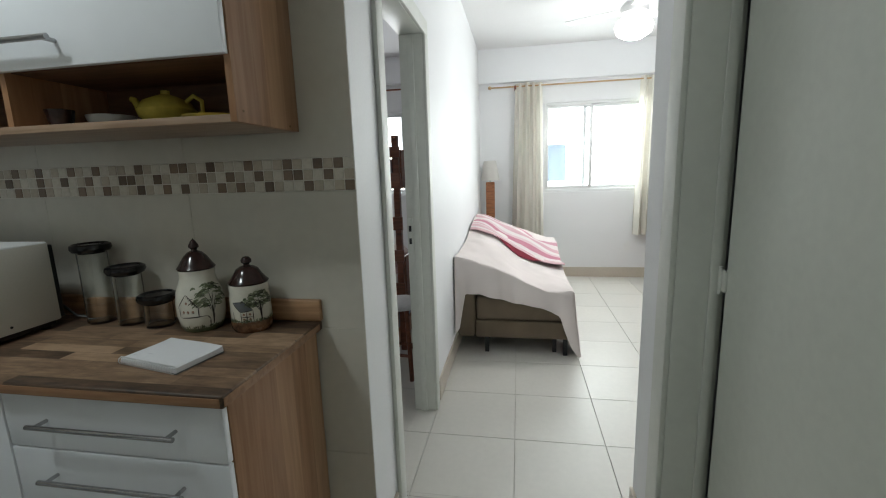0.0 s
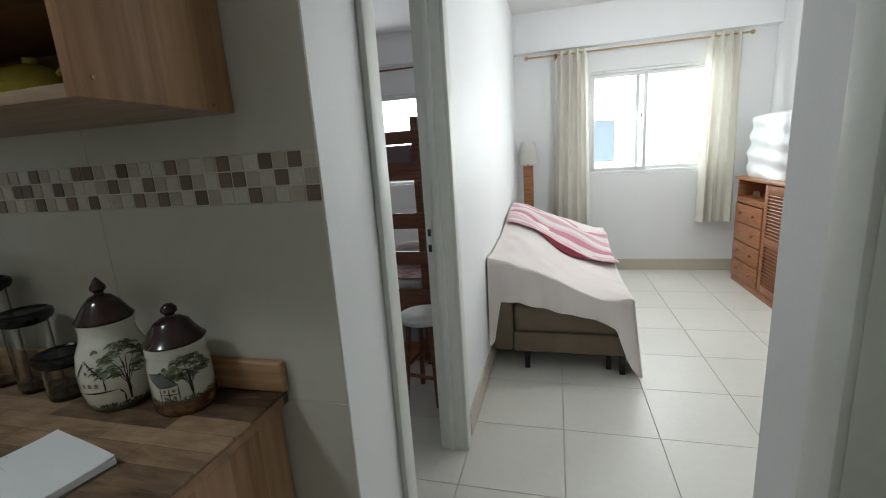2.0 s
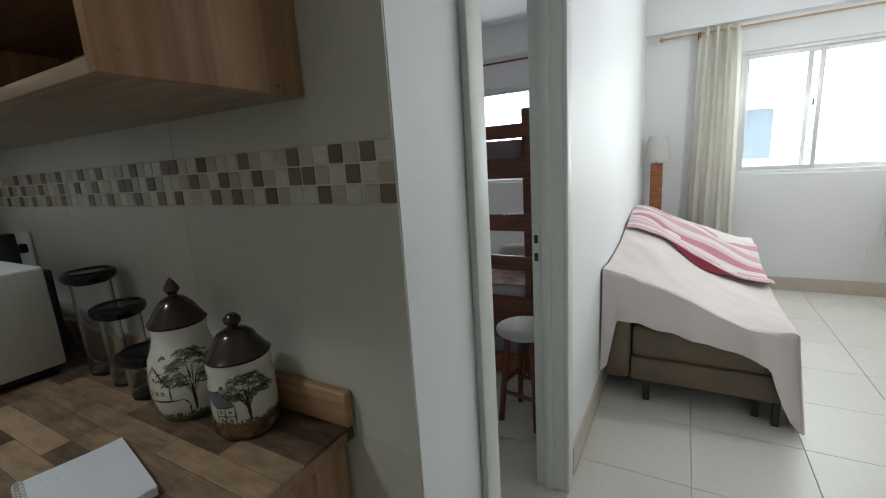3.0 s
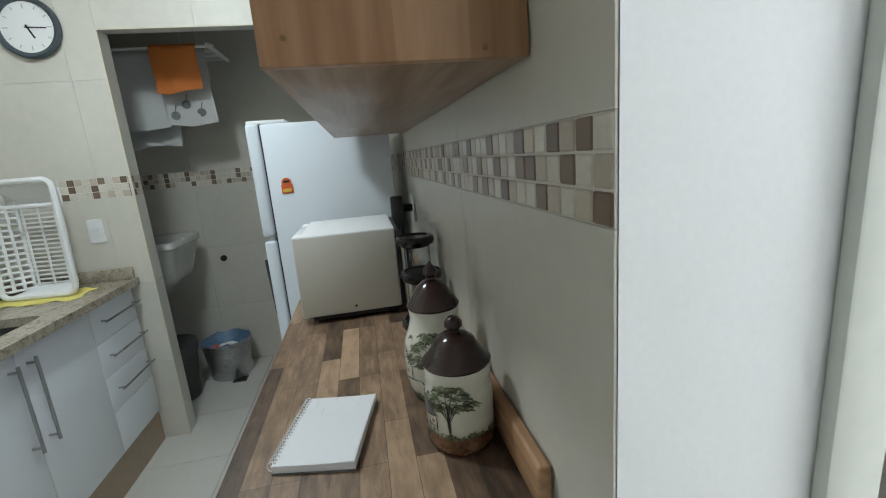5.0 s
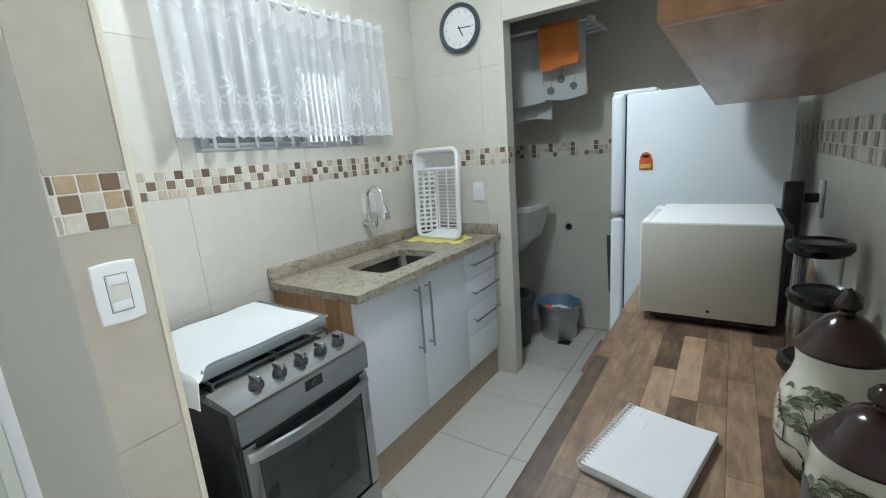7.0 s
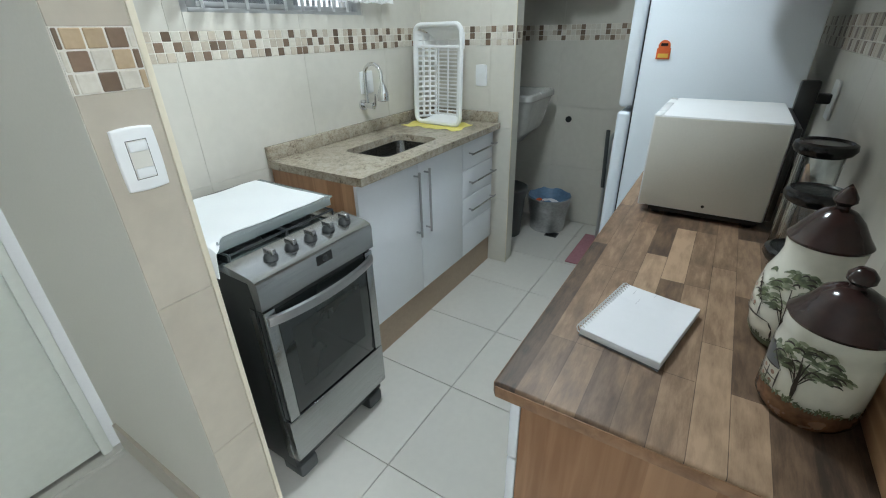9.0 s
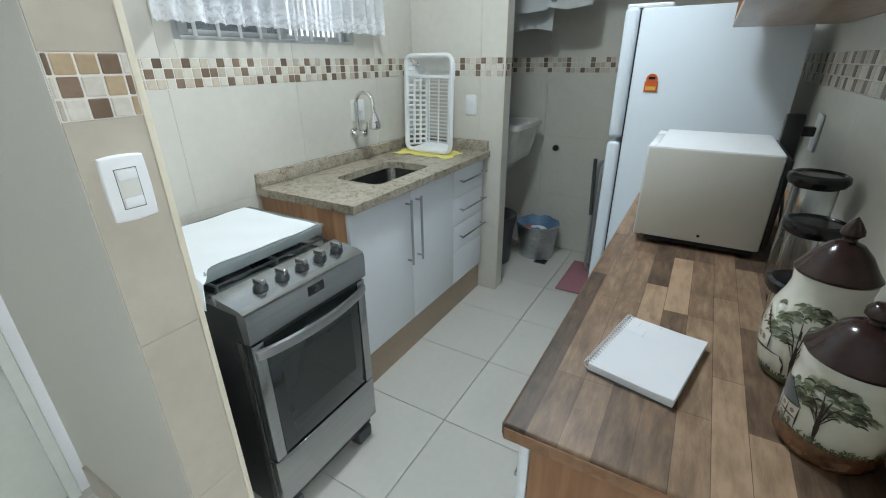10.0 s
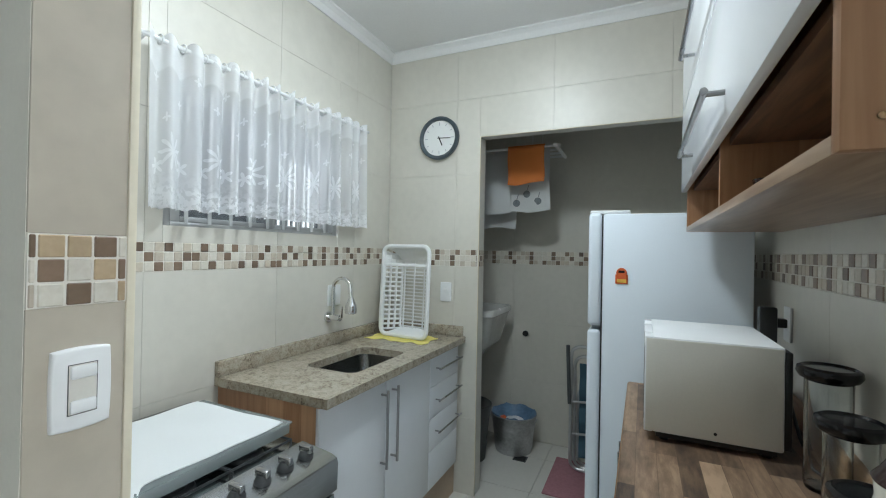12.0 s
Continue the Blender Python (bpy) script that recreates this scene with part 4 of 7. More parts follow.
# what stands in the niche
def teapot(at):
    t = thing("teapot", "yellow glazed teapot on a dark saucer in the cabinet niche", "teapot", at)
    x, y, z = at
    part("saucer", lathe(bmesh.new(), [(0, 0), (0.04, 0), (0.07, 0.012), (0.066, 0.014), (0, 0.006)], at), M_BLACK, t, "dark saucer")
    b = part("body", lathe(bmesh.new(), [(0, 0.008), (0.04, 0.008), (0.072, 0.03), (0.078, 0.05), (0.06, 0.075), (0.03, 0.088), (0.012, 0.094), (0.012, 0.104), (0, 0.106)], at), M_TEAPOT, t)
    part("spout", tube(bmesh.new(), [(x - 0.06, y, z + 0.04), (x - 0.09, y, z + 0.06), (x - 0.105, y, z + 0.085), (x - 0.115, y, z + 0.088)], [0.018, 0.013, 0.009, 0.008]), M_TEAPOT, t)
    part("handle", tube(bmesh.new(), [(x + 0.065, y, z + 0.07), (x + 0.09, y, z + 0.085), (x + 0.115, y, z + 0.07), (x + 0.115, y, z + 0.04), (x + 0.08, y, z + 0.025)], 0.006), M_TEAPOT, t)


NZ = WZ0 + 0.018
teapot((-0.945, 1.452, NZ))
solid("plate", lathe(bmesh.new(), [(0, 0), (0.045, 0), (0.085, 0.012), (0.088, 0.016), (0.05, 0.006), (0, 0.005)], seg=36), M_TEAPOT, "yellow glazed plate in the cabinet niche", "plate").location = (-0.745, 1.40, NZ)
mg = thing("sugar_pot", "small brown ceramic pot in the cabinet niche", "pot", (-1.035, 1.497, NZ))
part("body", lathe(bmesh.new(), [(0, 0), (0.028, 0), (0.038, 0.02), (0.034, 0.05), (0.03, 0.052), (0, 0.05)], (-1.035, 1.497, NZ)), M_CERBROWN, mg)
part("lid", lathe(bmesh.new(), [(0.031, 0.0525), (0.02, 0.066), (0.006, 0.07), (0.008, 0.08), (0, 0.083)], (-1.035, 1.497, NZ)), M_CERBROWN, mg)
bowl = [(0, 0), (0.025, 0), (0.06, 0.03), (0.064, 0.045), (0.058, 0.044), (0.02, 0.006), (0, 0.006)]
solid("bowl", lathe(bmesh.new(), bowl), M_PLASTW, "white bowl in the cabinet niche", "bowl").location = (-1.145, 1.46, NZ)
solid("cup", lathe(bmesh.new(), [(0, 0), (0.025, 0), (0.034, 0.05), (0.03, 0.05), (0.022, 0.005), (0, 0.005)]), M_CERBROWN, "dark cup in the cabinet niche", "cup").location = (-1.19, 1.345, NZ)


# ---- things on the worktop ----
def microwave():
    t = thing("microwave", "white microwave oven with beige side on the worktop", "microwave", (-1.58, 1.27, TOP))
    x0, x1, y0, y1, z0, z1 = -1.785, -1.428, 1.118, 1.430, 0.948, 1.207
    part("housing", bx(x0, x1 - 0.0012, y0 + 0.02, y1, z0, z1, bev=0.006), M_HOUSING, t, "white enamelled housing")
    part("side_cover", bx(x1 - 0.001, x1 + 0.0015, y0 + 0.004, y1 - 0.004, z0 + 0.004, z1 - 0.005, bev=0.0008), M_OVENBODY, t, "beige side cover")
    part("screw", tube(bmesh.new(), [(x1 + 0.001, 1.285, z0 + 0.022), (x1 + 0.003, 1.285, z0 + 0.022)], 0.004, 10), M_BLACK, t)
    d = part("door", bx(x0, x1 - 0.07, y0, y0 + 0.0215, z0, z1 - 0.001, bev=0.003), M_MATTW, t, "white oven door")
    part("window", bx(x0 + 0.03, x1 - 0.10, y0 - 0.001, y0 + 0.001, z0 + 0.04, z1 - 0.04), M_OVENGLASS, d, "dark glass window")
    p = part("control_panel", bx(x1 - 0.069, x1 - 0.001, y0, y0 + 0.0215, z0, z1 - 0.001, bev=0.003), M_MATTW, t)
    part("keypad", bx(x1 - 0.058, x1 - 0.012, y0 - 0.001, y0 + 0.001, z0 + 0.03, z1 - 0.03), M_KNOB, p)
    part("back_panel", bx(x0 + 0.006, x1 - 0.006, y1 + 0.0002, y1 + 0.016, z0 + 0.006, z1 - 0.012, bev=0.003), M_BLACK, t, "black vented back")
    for x in (x0 + 0.03, x1 - 0.03):
        for y in (y0 + 0.05, y1 - 0.03):
            part("foot", tube(bmesh.new(), [(x, y, TOP), (x, y, z0 + 0.003)], 0.012, 10), M_BLACK, t)
    part("base", bx(x0 + 0.012, x1 - 0.012, y0 + 0.03, y1 - 0.012, z0 - 0.014, z0 + 0.002), M_BLACK, t)


microwave()
tr = solid("black_tray", bx(-1.83, -1.80, 1.45, 1.50, TOP, 1.27, bev=0.008), M_BLACK, "black upright tray between fridge and microwave", "tray", at=(-1.815, 1.475, TOP))
plug = thing("power_plug", "black power plug and cable in a white wall socket", "plug", (-1.90, 1.55, 1.2))
part("socket", bx(-1.935, -1.865, 1.545, 1.5545, 1.15, 1.265, bev=0.004), M_PLASTW, plug, "white socket plate")
part("plug_body", bx(-1.915, -1.885, 1.505, 1.5455, 1.195, 1.225, bev=0.005), M_BLACK, plug)
part("cable", tube(bmesh.new(), [(-1.9, 1.507, 1.21), (-1.89, 1.49, 1.18), (-1.75, 1.475, 1.12), (-1.55, 1.468, 1.05), (-1.47, 1.47, 0.98), (-1.43, 1.48, 0.94), (-1.40, 1.50, 0.930), (-1.37, 1.51, 0.930)], 0.004, 8), M_BLACK, plug)


def canister(x, y, h, r):
    t = thing("glass_canister", "clear glass storage jar with black lid on the worktop", "jar", (x, y, TOP), group="glass storage jars")
    part("glass", lathe(bmesh.new(), [(0, 0), (r * 0.95, 0), (r, 0.008), (r, h - 0.03), (r - 0.0035, h - 0.03), (r - 0.0035, 0.01), (0, 0.008)], (x, y, TOP)), M_GLASS, t)
    l = part("lid", lathe(bmesh.new(), [(0, h - 0.032), (r - 0.006, h - 0.032), (r - 0.006, h - 0.027), (r * 1.22, h - 0.025), (r * 1.36, h - 0.015), (r * 1.32, h - 0.004), (r * 1.15, h), (r * 1.05, h - 0.004), (0, h - 0.004)], (x, y, TOP)), M_JARLID, t, "black plastic lid")


canister(-1.327, 1.480, 0.267, 0.042)
canister(-1.203, 1.476, 0.195, 0.042)
canister(-1.084, 1.460, 0.108, 0.042)


def ceramic_jar(x, y, prof, lid, label, r, tree_angle, house_angle, base_h, crown, roof):
    """A painted cookie jar: glazed body, brown lid, and the painted tree and cottage as thin glaze on the round wall. crown: low and high end of the tree."""
    t = thing("cookie_jar", label, "jar", (x, y, TOP), group="painted ceramic jars")
    at = (x, y, TOP)
    rnd = random.Random(int(tree_angle * -100))
    part("body", lathe(bmesh.new(), prof, at, 48), M_CERAM, t)
    part("base", lathe(bmesh.new(), [(0, 0.0), (prof[1][0] + 0.001, 0.0), (r(0.012) + 0.002, 0.012), (r(base_h) + 0.0012, base_h), (r(base_h) + 0.0002, base_h + 0.002)], at, 48), M_CERBASE if roof else M_OLIVE, t, "brown painted foot" if roof else "dark green painted foot")
    part("lid", lathe(bmesh.new(), lid, at, 48), M_CERBROWN, t, "brown glazed lid with knob")

    def on(a, z, out=0.0):
        k = r(z) + 0.0010 + out
        return (x + k * math.cos(a), y + k * math.sin(a), TOP + z)

    def stroke(bm, pts, w, out=0.0):
        """A brush stroke along points (angle, height), widest in its middle."""
        n, rows = len(pts) - 1, []
        for i, (a, z) in enumerate(pts):
            h = w * (0.25 + 0.75 * math.sin(math.pi * min(1, max(0, i / n))))
            b, c = pts[max(0, i - 1)], pts[min(n, i + 1)]
            da, dz = (c[0] - b[0]) * r(z), c[1] - b[1]
            ln = math.hypot(da, dz) or 1.0
            rows.append([bm.verts.new(on(a - dz / ln * h * s / r(z), z + da / ln * h * s, out)) for s in (-1, 1)])
        for p, q in zip(rows, rows[1:]):
            bm.faces.new((p[0], p[1], q[1], q[0]))

    def line(bm, a, b, w=0.0013, n=5, out=0.0004):
        stroke(bm, [(a[0] + (b[0] - a[0]) * k / n, a[1] + (b[1] - a[1]) * k / n) for k in range(n + 1)], w, out)

    z0, z1 = crown
    zm = (z0 + z1) / 2
    trunk = bmesh.new()
    stroke(trunk, [(tree_angle + 0.03, base_h), (tree_angle + 0.01, base_h + (zm - base_h) * 0.4), (tree_angle - 0.02, zm)], 0.0030, 0.0006)
    tips = [(-0.62, 0.30), (-0.42, 0.62), (-0.12, 0.85), (0.18, 0.92), (0.42, 0.66), (0.60, 0.36), (0.30, 0.30), (-0.30, 0.20)]
    for s, k in tips:
        e = (tree_angle + s * 0.8, z0 + (z1 - z0) * k)
        stroke(trunk, [(tree_angle, base_h + (z0 - base_h) * 0.7), (tree_angle + s * 0.28, z0 + (z1 - z0) * k * 0.45), e], 0.0010, 0.0006)
    tagged(part("painted_trunk", trunk, M_LINE, t, "dark painted tree trunk"), kind="stuff")
    wash, leaves, dark = bmesh.new(), bmesh.new(), bmesh.new()
    for s, k in tips:
        for j in range(16):
            a = tree_angle + s + rnd.gauss(0, 0.13)
            z = min(z1, max(z0 * 0.92, z0 + (z1 - z0) * k + rnd.gauss(0, (z1 - z0) * 0.10)))
            L, up, w = rnd.uniform(0.07, 0.16), rnd.uniform(0.002, 0.005), rnd.uniform(0.0018, 0.0036)
            arc = [(a + L * q, z + up * (1 - q * q) + s * -0.004 * q) for q in (-1, -0.5, 0, 0.5, 1)]
            stroke((wash, leaves, wash, leaves, wash, leaves, wash, dark)[j % 8], arc, w * (0.5 if j % 8 == 7 else 1.0), 0.0005 if j % 8 == 7 else 0.0002 * (j % 2))
    tagged(part("painted_wash", wash, M_WASH, t, "pale green painted foliage"), kind="stuff")
    tagged(part("painted_leaves", leaves, M_OLIVE, t, "olive painted foliage"), kind="stuff")
    tagged(part("painted_shade", dark, M_LINE, t, "dark brush strokes in the foliage"), kind="stuff")
    grass = bmesh.new()
    for i in range(110):
        a, z = rnd.uniform(-2.4, 0.9), base_h + rnd.uniform(-0.002, 0.004)
        h = rnd.uniform(0.003, 0.011)
        stroke(grass, [(a, z), (a + rnd.uniform(-0.03, 0.03), z + h * 0.6), (a + rnd.uniform(-0.07, 0.07), z + h)], rnd.uniform(0.0010, 0.0022), 0.0006)
    tagged(part("painted_grass", grass, M_OLIVE, t, "olive painted grass along the foot"), kind="stuff")

    house, H = bmesh.new(), lambda u, z: (house_angle + u, z)
    panes = bmesh.new()
    if roof:
        zb, ze, zt = base_h + 0.004, base_h + 0.034, base_h + 0.066
        for a, b in ((H(-0.50, zb + 0.004), H(-0.50, ze)), (H(-0.06, zb), H(-0.06, ze)), (H(0.52, zb), H(0.52, ze + 0.004)), (H(-0.06, zb), H(0.52, zb)), (H(-0.50, zb + 0.004), H(-0.06, zb)), (H(-0.06, ze), H(0.50, ze + 0.004)), (H(-0.52, zt - 0.004), H(0.10, zt)), (H(0.10, zt), H(0.55, ze + 0.004)), (H(-0.52, zt - 0.004), H(-0.08, ze)), (H(0.22, zb), H(0.22, ze)), (H(-0.06, (zb + ze) / 2), H(0.52, (zb + ze) / 2))):
            line(house, a, b)
        rf = sheet(lambda u, v: on(house_angle - 0.08 + 0.60 * u - 0.43 * v, ze + 0.004 * u + (zt - ze - 0.003) * v, 0.0002), 8, 3)
        part("painted_roof", rf, M_GRAYROOF, t, "grey painted roof")
        for u in (0.08, 0.37):
            for z in (zb + 0.008, zb + 0.023):
                line(panes, H(u - 0.06, z), H(u + 0.06, z), 0.0036, 3, 0.0002)
    else:
        zb, ze, zt = 0.052, 0.082, 0.124
        for a, b in ((H(-0.40, zb), H(-0.40, ze)), (H(0.42, zb), H(0.42, ze)), (H(-0.40, zb), H(0.42, zb)), (H(-0.52, ze - 0.004), H(-0.06, zt)), (H(-0.06, zt), H(0.47, ze - 0.004)), (H(-0.30, zb), H(0.75, zb + 0.002)), (H(0.75, zb + 0.002), H(0.86, zb - 0.010)), (H(0.86, zb - 0.010), H(0.86, 0.022))):
            line(house, a, b, 0.0016)
        for k in range(7):
            line(house, H(-0.03 + 0.065 * k, zt - 0.004 - 0.0055 * k), H(-0.03 + 0.065 * k, zt - 0.009 - 0.0055 * k), 0.0014, 2)
        for u in (-0.20, 0.0, 0.20):
            line(panes, H(u - 0.055, 0.070), H(u + 0.055, 0.070), 0.0042, 3, 0.0002)
            line(house, H(u - 0.075, 0.0655), H(u + 0.075, 0.0655), 0.0008, 3)
        line(panes, H(-0.10, 0.097), H(0.0, 0.097), 0.0045, 3, 0.0002)
    tagged(part("painted_house", house, M_LINE, t, "dark painted cottage outline"), kind="stuff")
    tagged(part("painted_windows", panes, M_WASHBROWN, t, "reddish brown painted cottage windows"), kind="stuff")


def prof_r(prof):
    pts = [(z, r) for r, z in prof if r > 0]
    def f(z):
        for (z0, r0), (z1, r1) in zip(pts, pts[1:]):
            if z0 <= z <= z1 and z1 > z0:
                return r0 + (r1 - r0) * (z - z0) / (z1 - z0)
        return pts[-1][1]
    return f


P1 = [(0, 0), (0.052, 0), (0.062, 0.018), (0.0685, 0.05), (0.0690, 0.09), (0.064, 0.125), (0.054, 0.15), (0.050, 0.168), (0.052, 0.190), (0.046, 0.190), (0, 0.185)]
L1 = [(0, 0.185), (0.056, 0.1905), (0.0585, 0.195), (0.050, 0.206), (0.036, 0.228), (0.022, 0.242), (0.010, 0.247), (0.009, 0.251), (0.016, 0.258), (0.015, 0.265), (0.007, 0.277), (0, 0.285)]
L1 = [(a * 0.93, b) for a, b in L1]
ceramic_jar(-0.928, 1.461, P1, L1, "tall cream ceramic cookie jar painted with cottage and tree, brown lid", prof_r(P1), -0.42, -1.42, 0.012, (0.075, 0.146), False)
P2 = [(0, 0), (0.054, 0), (0.060, 0.012), (0.061, 0.06), (0.060, 0.105), (0.0565, 0.122), (0.059, 0.128), (0.058, 0.146), (0.050, 0.146), (0, 0.14)]
L2 = [(0, 0.14), (0.060, 0.1465), (0.0625, 0.151), (0.054, 0.159), (0.042, 0.175), (0.034, 0.189), (0.021, 0.197), (0.010, 0.200), (0.009, 0.204), (0.016, 0.210), (0.016, 0.218), (0.009, 0.226), (0, 0.228)]
P2, L2 = [(a * 0.97, b) for a, b in P2], [(a * 0.95, b) for a, b in L2]
ceramic_jar(-0.760, 1.469, P2, L2, "short cream ceramic jar painted with cottage and tree, brown lid", prof_r(P2), -0.52, -1.42, 0.034, (0.075, 0.124), True)


def notebook():
    c, ang = Vector((-0.838, 1.234, TOP)), 78.0
    t = thing("notebook", "white spiral-bound notebook lying open on the worktop", "notebook", tuple(c), rz=ang)
    R = pose(*c, 0, 0, ang)
    def P(name, bm, m, label="", parent=t):
        bm.transform(R)
        return part(name, bm, m, parent, label)
    P("cover", bx(-0.070, 0.070, -0.102, 0.102, 0.0, 0.0025, bev=0.001), M_GRAYROOF, "grey card back")
    pg = P("page_block", bx(-0.069, 0.070, -0.101, 0.101, 0.0027, 0.016, bev=0.0015), M_PAPER, "white page block")
    P("top_sheet", sheet(lambda u, v: (-0.069 + 0.139 * v, -0.101 + 0.202 * u, 0.0165 + 0.004 * max(0, v - 0.6) ** 2 * 4 + 0.001 * math.sin(u * 5)), 10, 8), M_PAPER, "slightly curled top sheet")
    wr = bmesh.new()
    for i in range(22):
        y = -0.095 + i * 0.19 / 21
        tube(wr, [(-0.070 + 0.008 * math.cos(q), y, 0.011 + 0.0095 * math.sin(q)) for q in [k * math.pi / 4 for k in range(8)]], 0.0012, 5, True)
    tagged(P("spiral", wr, M_MATTW, "white wire spiral"), kind="stuff")
    for i, (w, v) in enumerate(((0.016, 0.02), (0.022, -0.012), (0.012, 0.035))):
        P("pencil_mark", bx(-0.045 + i * 0.018, -0.0445 + i * 0.018, v + 0.05, v + 0.05 + w, 0.0172, 0.0175), M_NOTE, "faint pencil line", pg)


notebook()


# ---- fridge ----
def fridge():
    x0, x1 = -2.66, -2.07
    t = thing("fridge", "white two-door fridge standing in the laundry opening", "fridge", ((x0 + x1) / 2, 1.2, 0))
    b = part("body", bx(x0, x1, 0.955, 1.49, 0.03, 1.60, bev=0.008), M_FRIDGE, t)
    part("gasket", bx(x0 + 0.012, x1 - 0.012, 0.949, 0.9555, 0.06, 1.595), M_BLACK, t, "dark door gasket")
    for z0, z1 in ((0.06, 1.105), (1.122, 1.605)):
        d = part("door", bx(x0 - 0.002, x1 + 0.002, 0.896, 0.949, z0, z1, bev=0.016, seg=4), M_FRIDGE, t)
        part("handle", bx(x0 + 0.03, x0 + 0.06, 0.872, 0.897, (z1 - 0.4 if z0 < 1 else z0 + 0.05), (z1 - 0.05 if z0 < 1 else z0 + 0.3), bev=0.008), M_MATTW, d)
    part("hinge_cover", bx(x0 + 0.40, x1 - 0.012, 0.90, 1.06, 1.6005, 1.617, bev=0.007), M_MATTW, t, "white hinge cover on top")
    for x in (x0 + 0.06, x1 - 0.06):
        for y in (1.0, 1.44):
            part("foot", tube(bmesh.new(), [(x, y, 0), (x, y, 0.032)], 0.02, 10), M_BLACK, t)
    m = thing("fridge_magnet", "orange and yellow fruit-shaped magnet on the fridge side", "magnet", (x1, 1.03, 1.305))
    part("card", bx(x1 + 0.0005, x1 + 0.004, 1.006, 1.054, 1.306, 1.345, bev=0.001), M_MAGNET, m)
    part("fruit", tube(bmesh.new(), [(x1 + 0.0005, 1.030, 1.352), (x1 + 0.0045, 1.030, 1.352)], 0.021, 14), M_MAGNET, m, "red fruit-shaped top")
    part("print", bx(x1 + 0.004, x1 + 0.0055, 1.012, 1.048, 1.312, 1.326), M_MAGNETY, m, "yellow printed strip")
    part("print", bx(x1 + 0.0046, x1 + 0.0058, 1.018, 1.042, 1.352, 1.362), M_CERBROWN, m, "dark red print")


fridge()


# ---- kitchen, south side: sink counter, tap, rack, stove ----
CT = 0.928
cab = thing("sink_cabinet", "white sink cabinet with two doors and four drawers", "cabinet", (-1.87, -0.12, 0.19))
CX0, CX1, CF = -2.485, -1.272, 0.128
for nm, c in (("side_panel", (CX0, CX0 + 0.016, KS + 0.005, CF - 0.02, 0.19, 0.893)), ("side_panel", (CX1 - 0.016, CX1, KS + 0.005, CF - 0.002, 0.19, 0.893)), ("bottom_panel", (CX0 + 0.016, CX1 - 0.016, KS + 0.005, CF - 0.02, 0.19, 0.206))):
    part(nm, bx(*c, bev=0.001), M_OAK, cab, "oak laminate panel")
for a, b, xh in ((-1.688, CX1 + 0.001, -1.652), (-2.105, -1.692, -1.735)):
    d = part("door", bx(a, b, CF - 0.018, CF, 0.192, 0.886, bev=0.002), M_WHITE, cab, "white gloss door")
    bar_handle(d, (xh, CF, 0.52), (xh, CF, 0.845), (0, 0.032, 0))
for z0, z1 in ((0.192, 0.39), (0.393, 0.555), (0.558, 0.72), (0.723, 0.886)):
    d = part("drawer_front", bx(CX0 + 0.012, -2.108, CF - 0.018, CF, z0, z1, bev=0.002), M_WHITE, cab, "white gloss drawer front")
    if z0 > 0.3:
        bar_handle(d, (-2.47, CF, z1 - 0.075), (-2.16, CF, z1 - 0.075), (0, 0.03, 0), 0.005)
structure("plinth", bx(CX0 - 0.003, CX1 + 0.01, KS, 0.108, 0.0, 0.188), surface("tan_plinth", (0.42, 0.32, 0.23), 0.5, vary=0.06), "tan masonry plinth under the sink cabinet", "plinth")

ctr = thing("granite_counter", "polished beige granite counter with sink cut-out and upstand", "counter", (-1.87, -0.1, 0.895))
SX0, SX1, SY0, SY1 = -1.975, -1.545, -0.20, 0.062
bm = bmesh.new()
X0, X1, Y0, Y1 = CLOCK_X + 0.003, -1.258, KS + 0.003, 0.168
ring_o = [(X0, Y0), (X1, Y0), (X1, Y1), (X0, Y1)]
def rounded(x0, x1, y0, y1, r, n=5):
    out = []
    for cx, cy, a0 in ((x1 - r, y1 - r, 0), (x0 + r, y1 - r, 90), (x0 + r, y0 + r, 180), (x1 - r, y0 + r, 270)):
        out += [(cx + r * math.cos(radians(a0 + 90 * k / n)), cy + r * math.sin(radians(a0 + 90 * k / n))) for k in range(n + 1)]
    return out
hole = rounded(SX0, SX1, SY0, SY1, 0.045)
vo = [bm.verts.new((*p, CT)) for p in ring_o]
vh = [bm.verts.new((*p, CT)) for p in hole]
eo = [bm.edges.new((vo[i], vo[(i + 1) % 4])) for i in range(4)]
eh = [bm.edges.new((vh[i], vh[(i + 1) % len(vh)])) for i in range(len(vh))]
bmesh.ops.triangle_fill(bm, edges=eo + eh, use_beauty=True)
ext = bmesh.ops.extrude_face_region(bm, geom=bm.faces[:])
bmesh.ops.translate(bm, verts=[v for v in ext["geom"] if isinstance(v, bmesh.types.BMVert)], vec=(0, 0, -0.034))
part("slab", bm, M_GRANITE, ctr, smooth=30)
part("upstand", bx(X0 + 0.02, X1, KS + 0.001, KS + 0.023, CT + 0.0005, 0.988, bev=0.003), M_GRANITE, ctr)
part("upstand", bx(X0, X0 + 0.0195, KS + 0.001, 0.155, CT + 0.0005, 0.988, bev=0.003), M_GRANITE, ctr)
sink = thing("sink", "stainless steel sink bowl under the granite counter", "sink", (-1.76, -0.065, 0.75))
bm = bmesh.new()
rings = []
for z, k, r in ((CT - 0.034, -0.004, 0.045), (0.79, 0.010, 0.05), (0.755, 0.03, 0.06), (0.75, 0.06, 0.05)):
    rings.append([bm.verts.new((*p, z)) for p in rounded(SX0 + k, SX1 - k, SY0 + k, SY1 - k, r)])
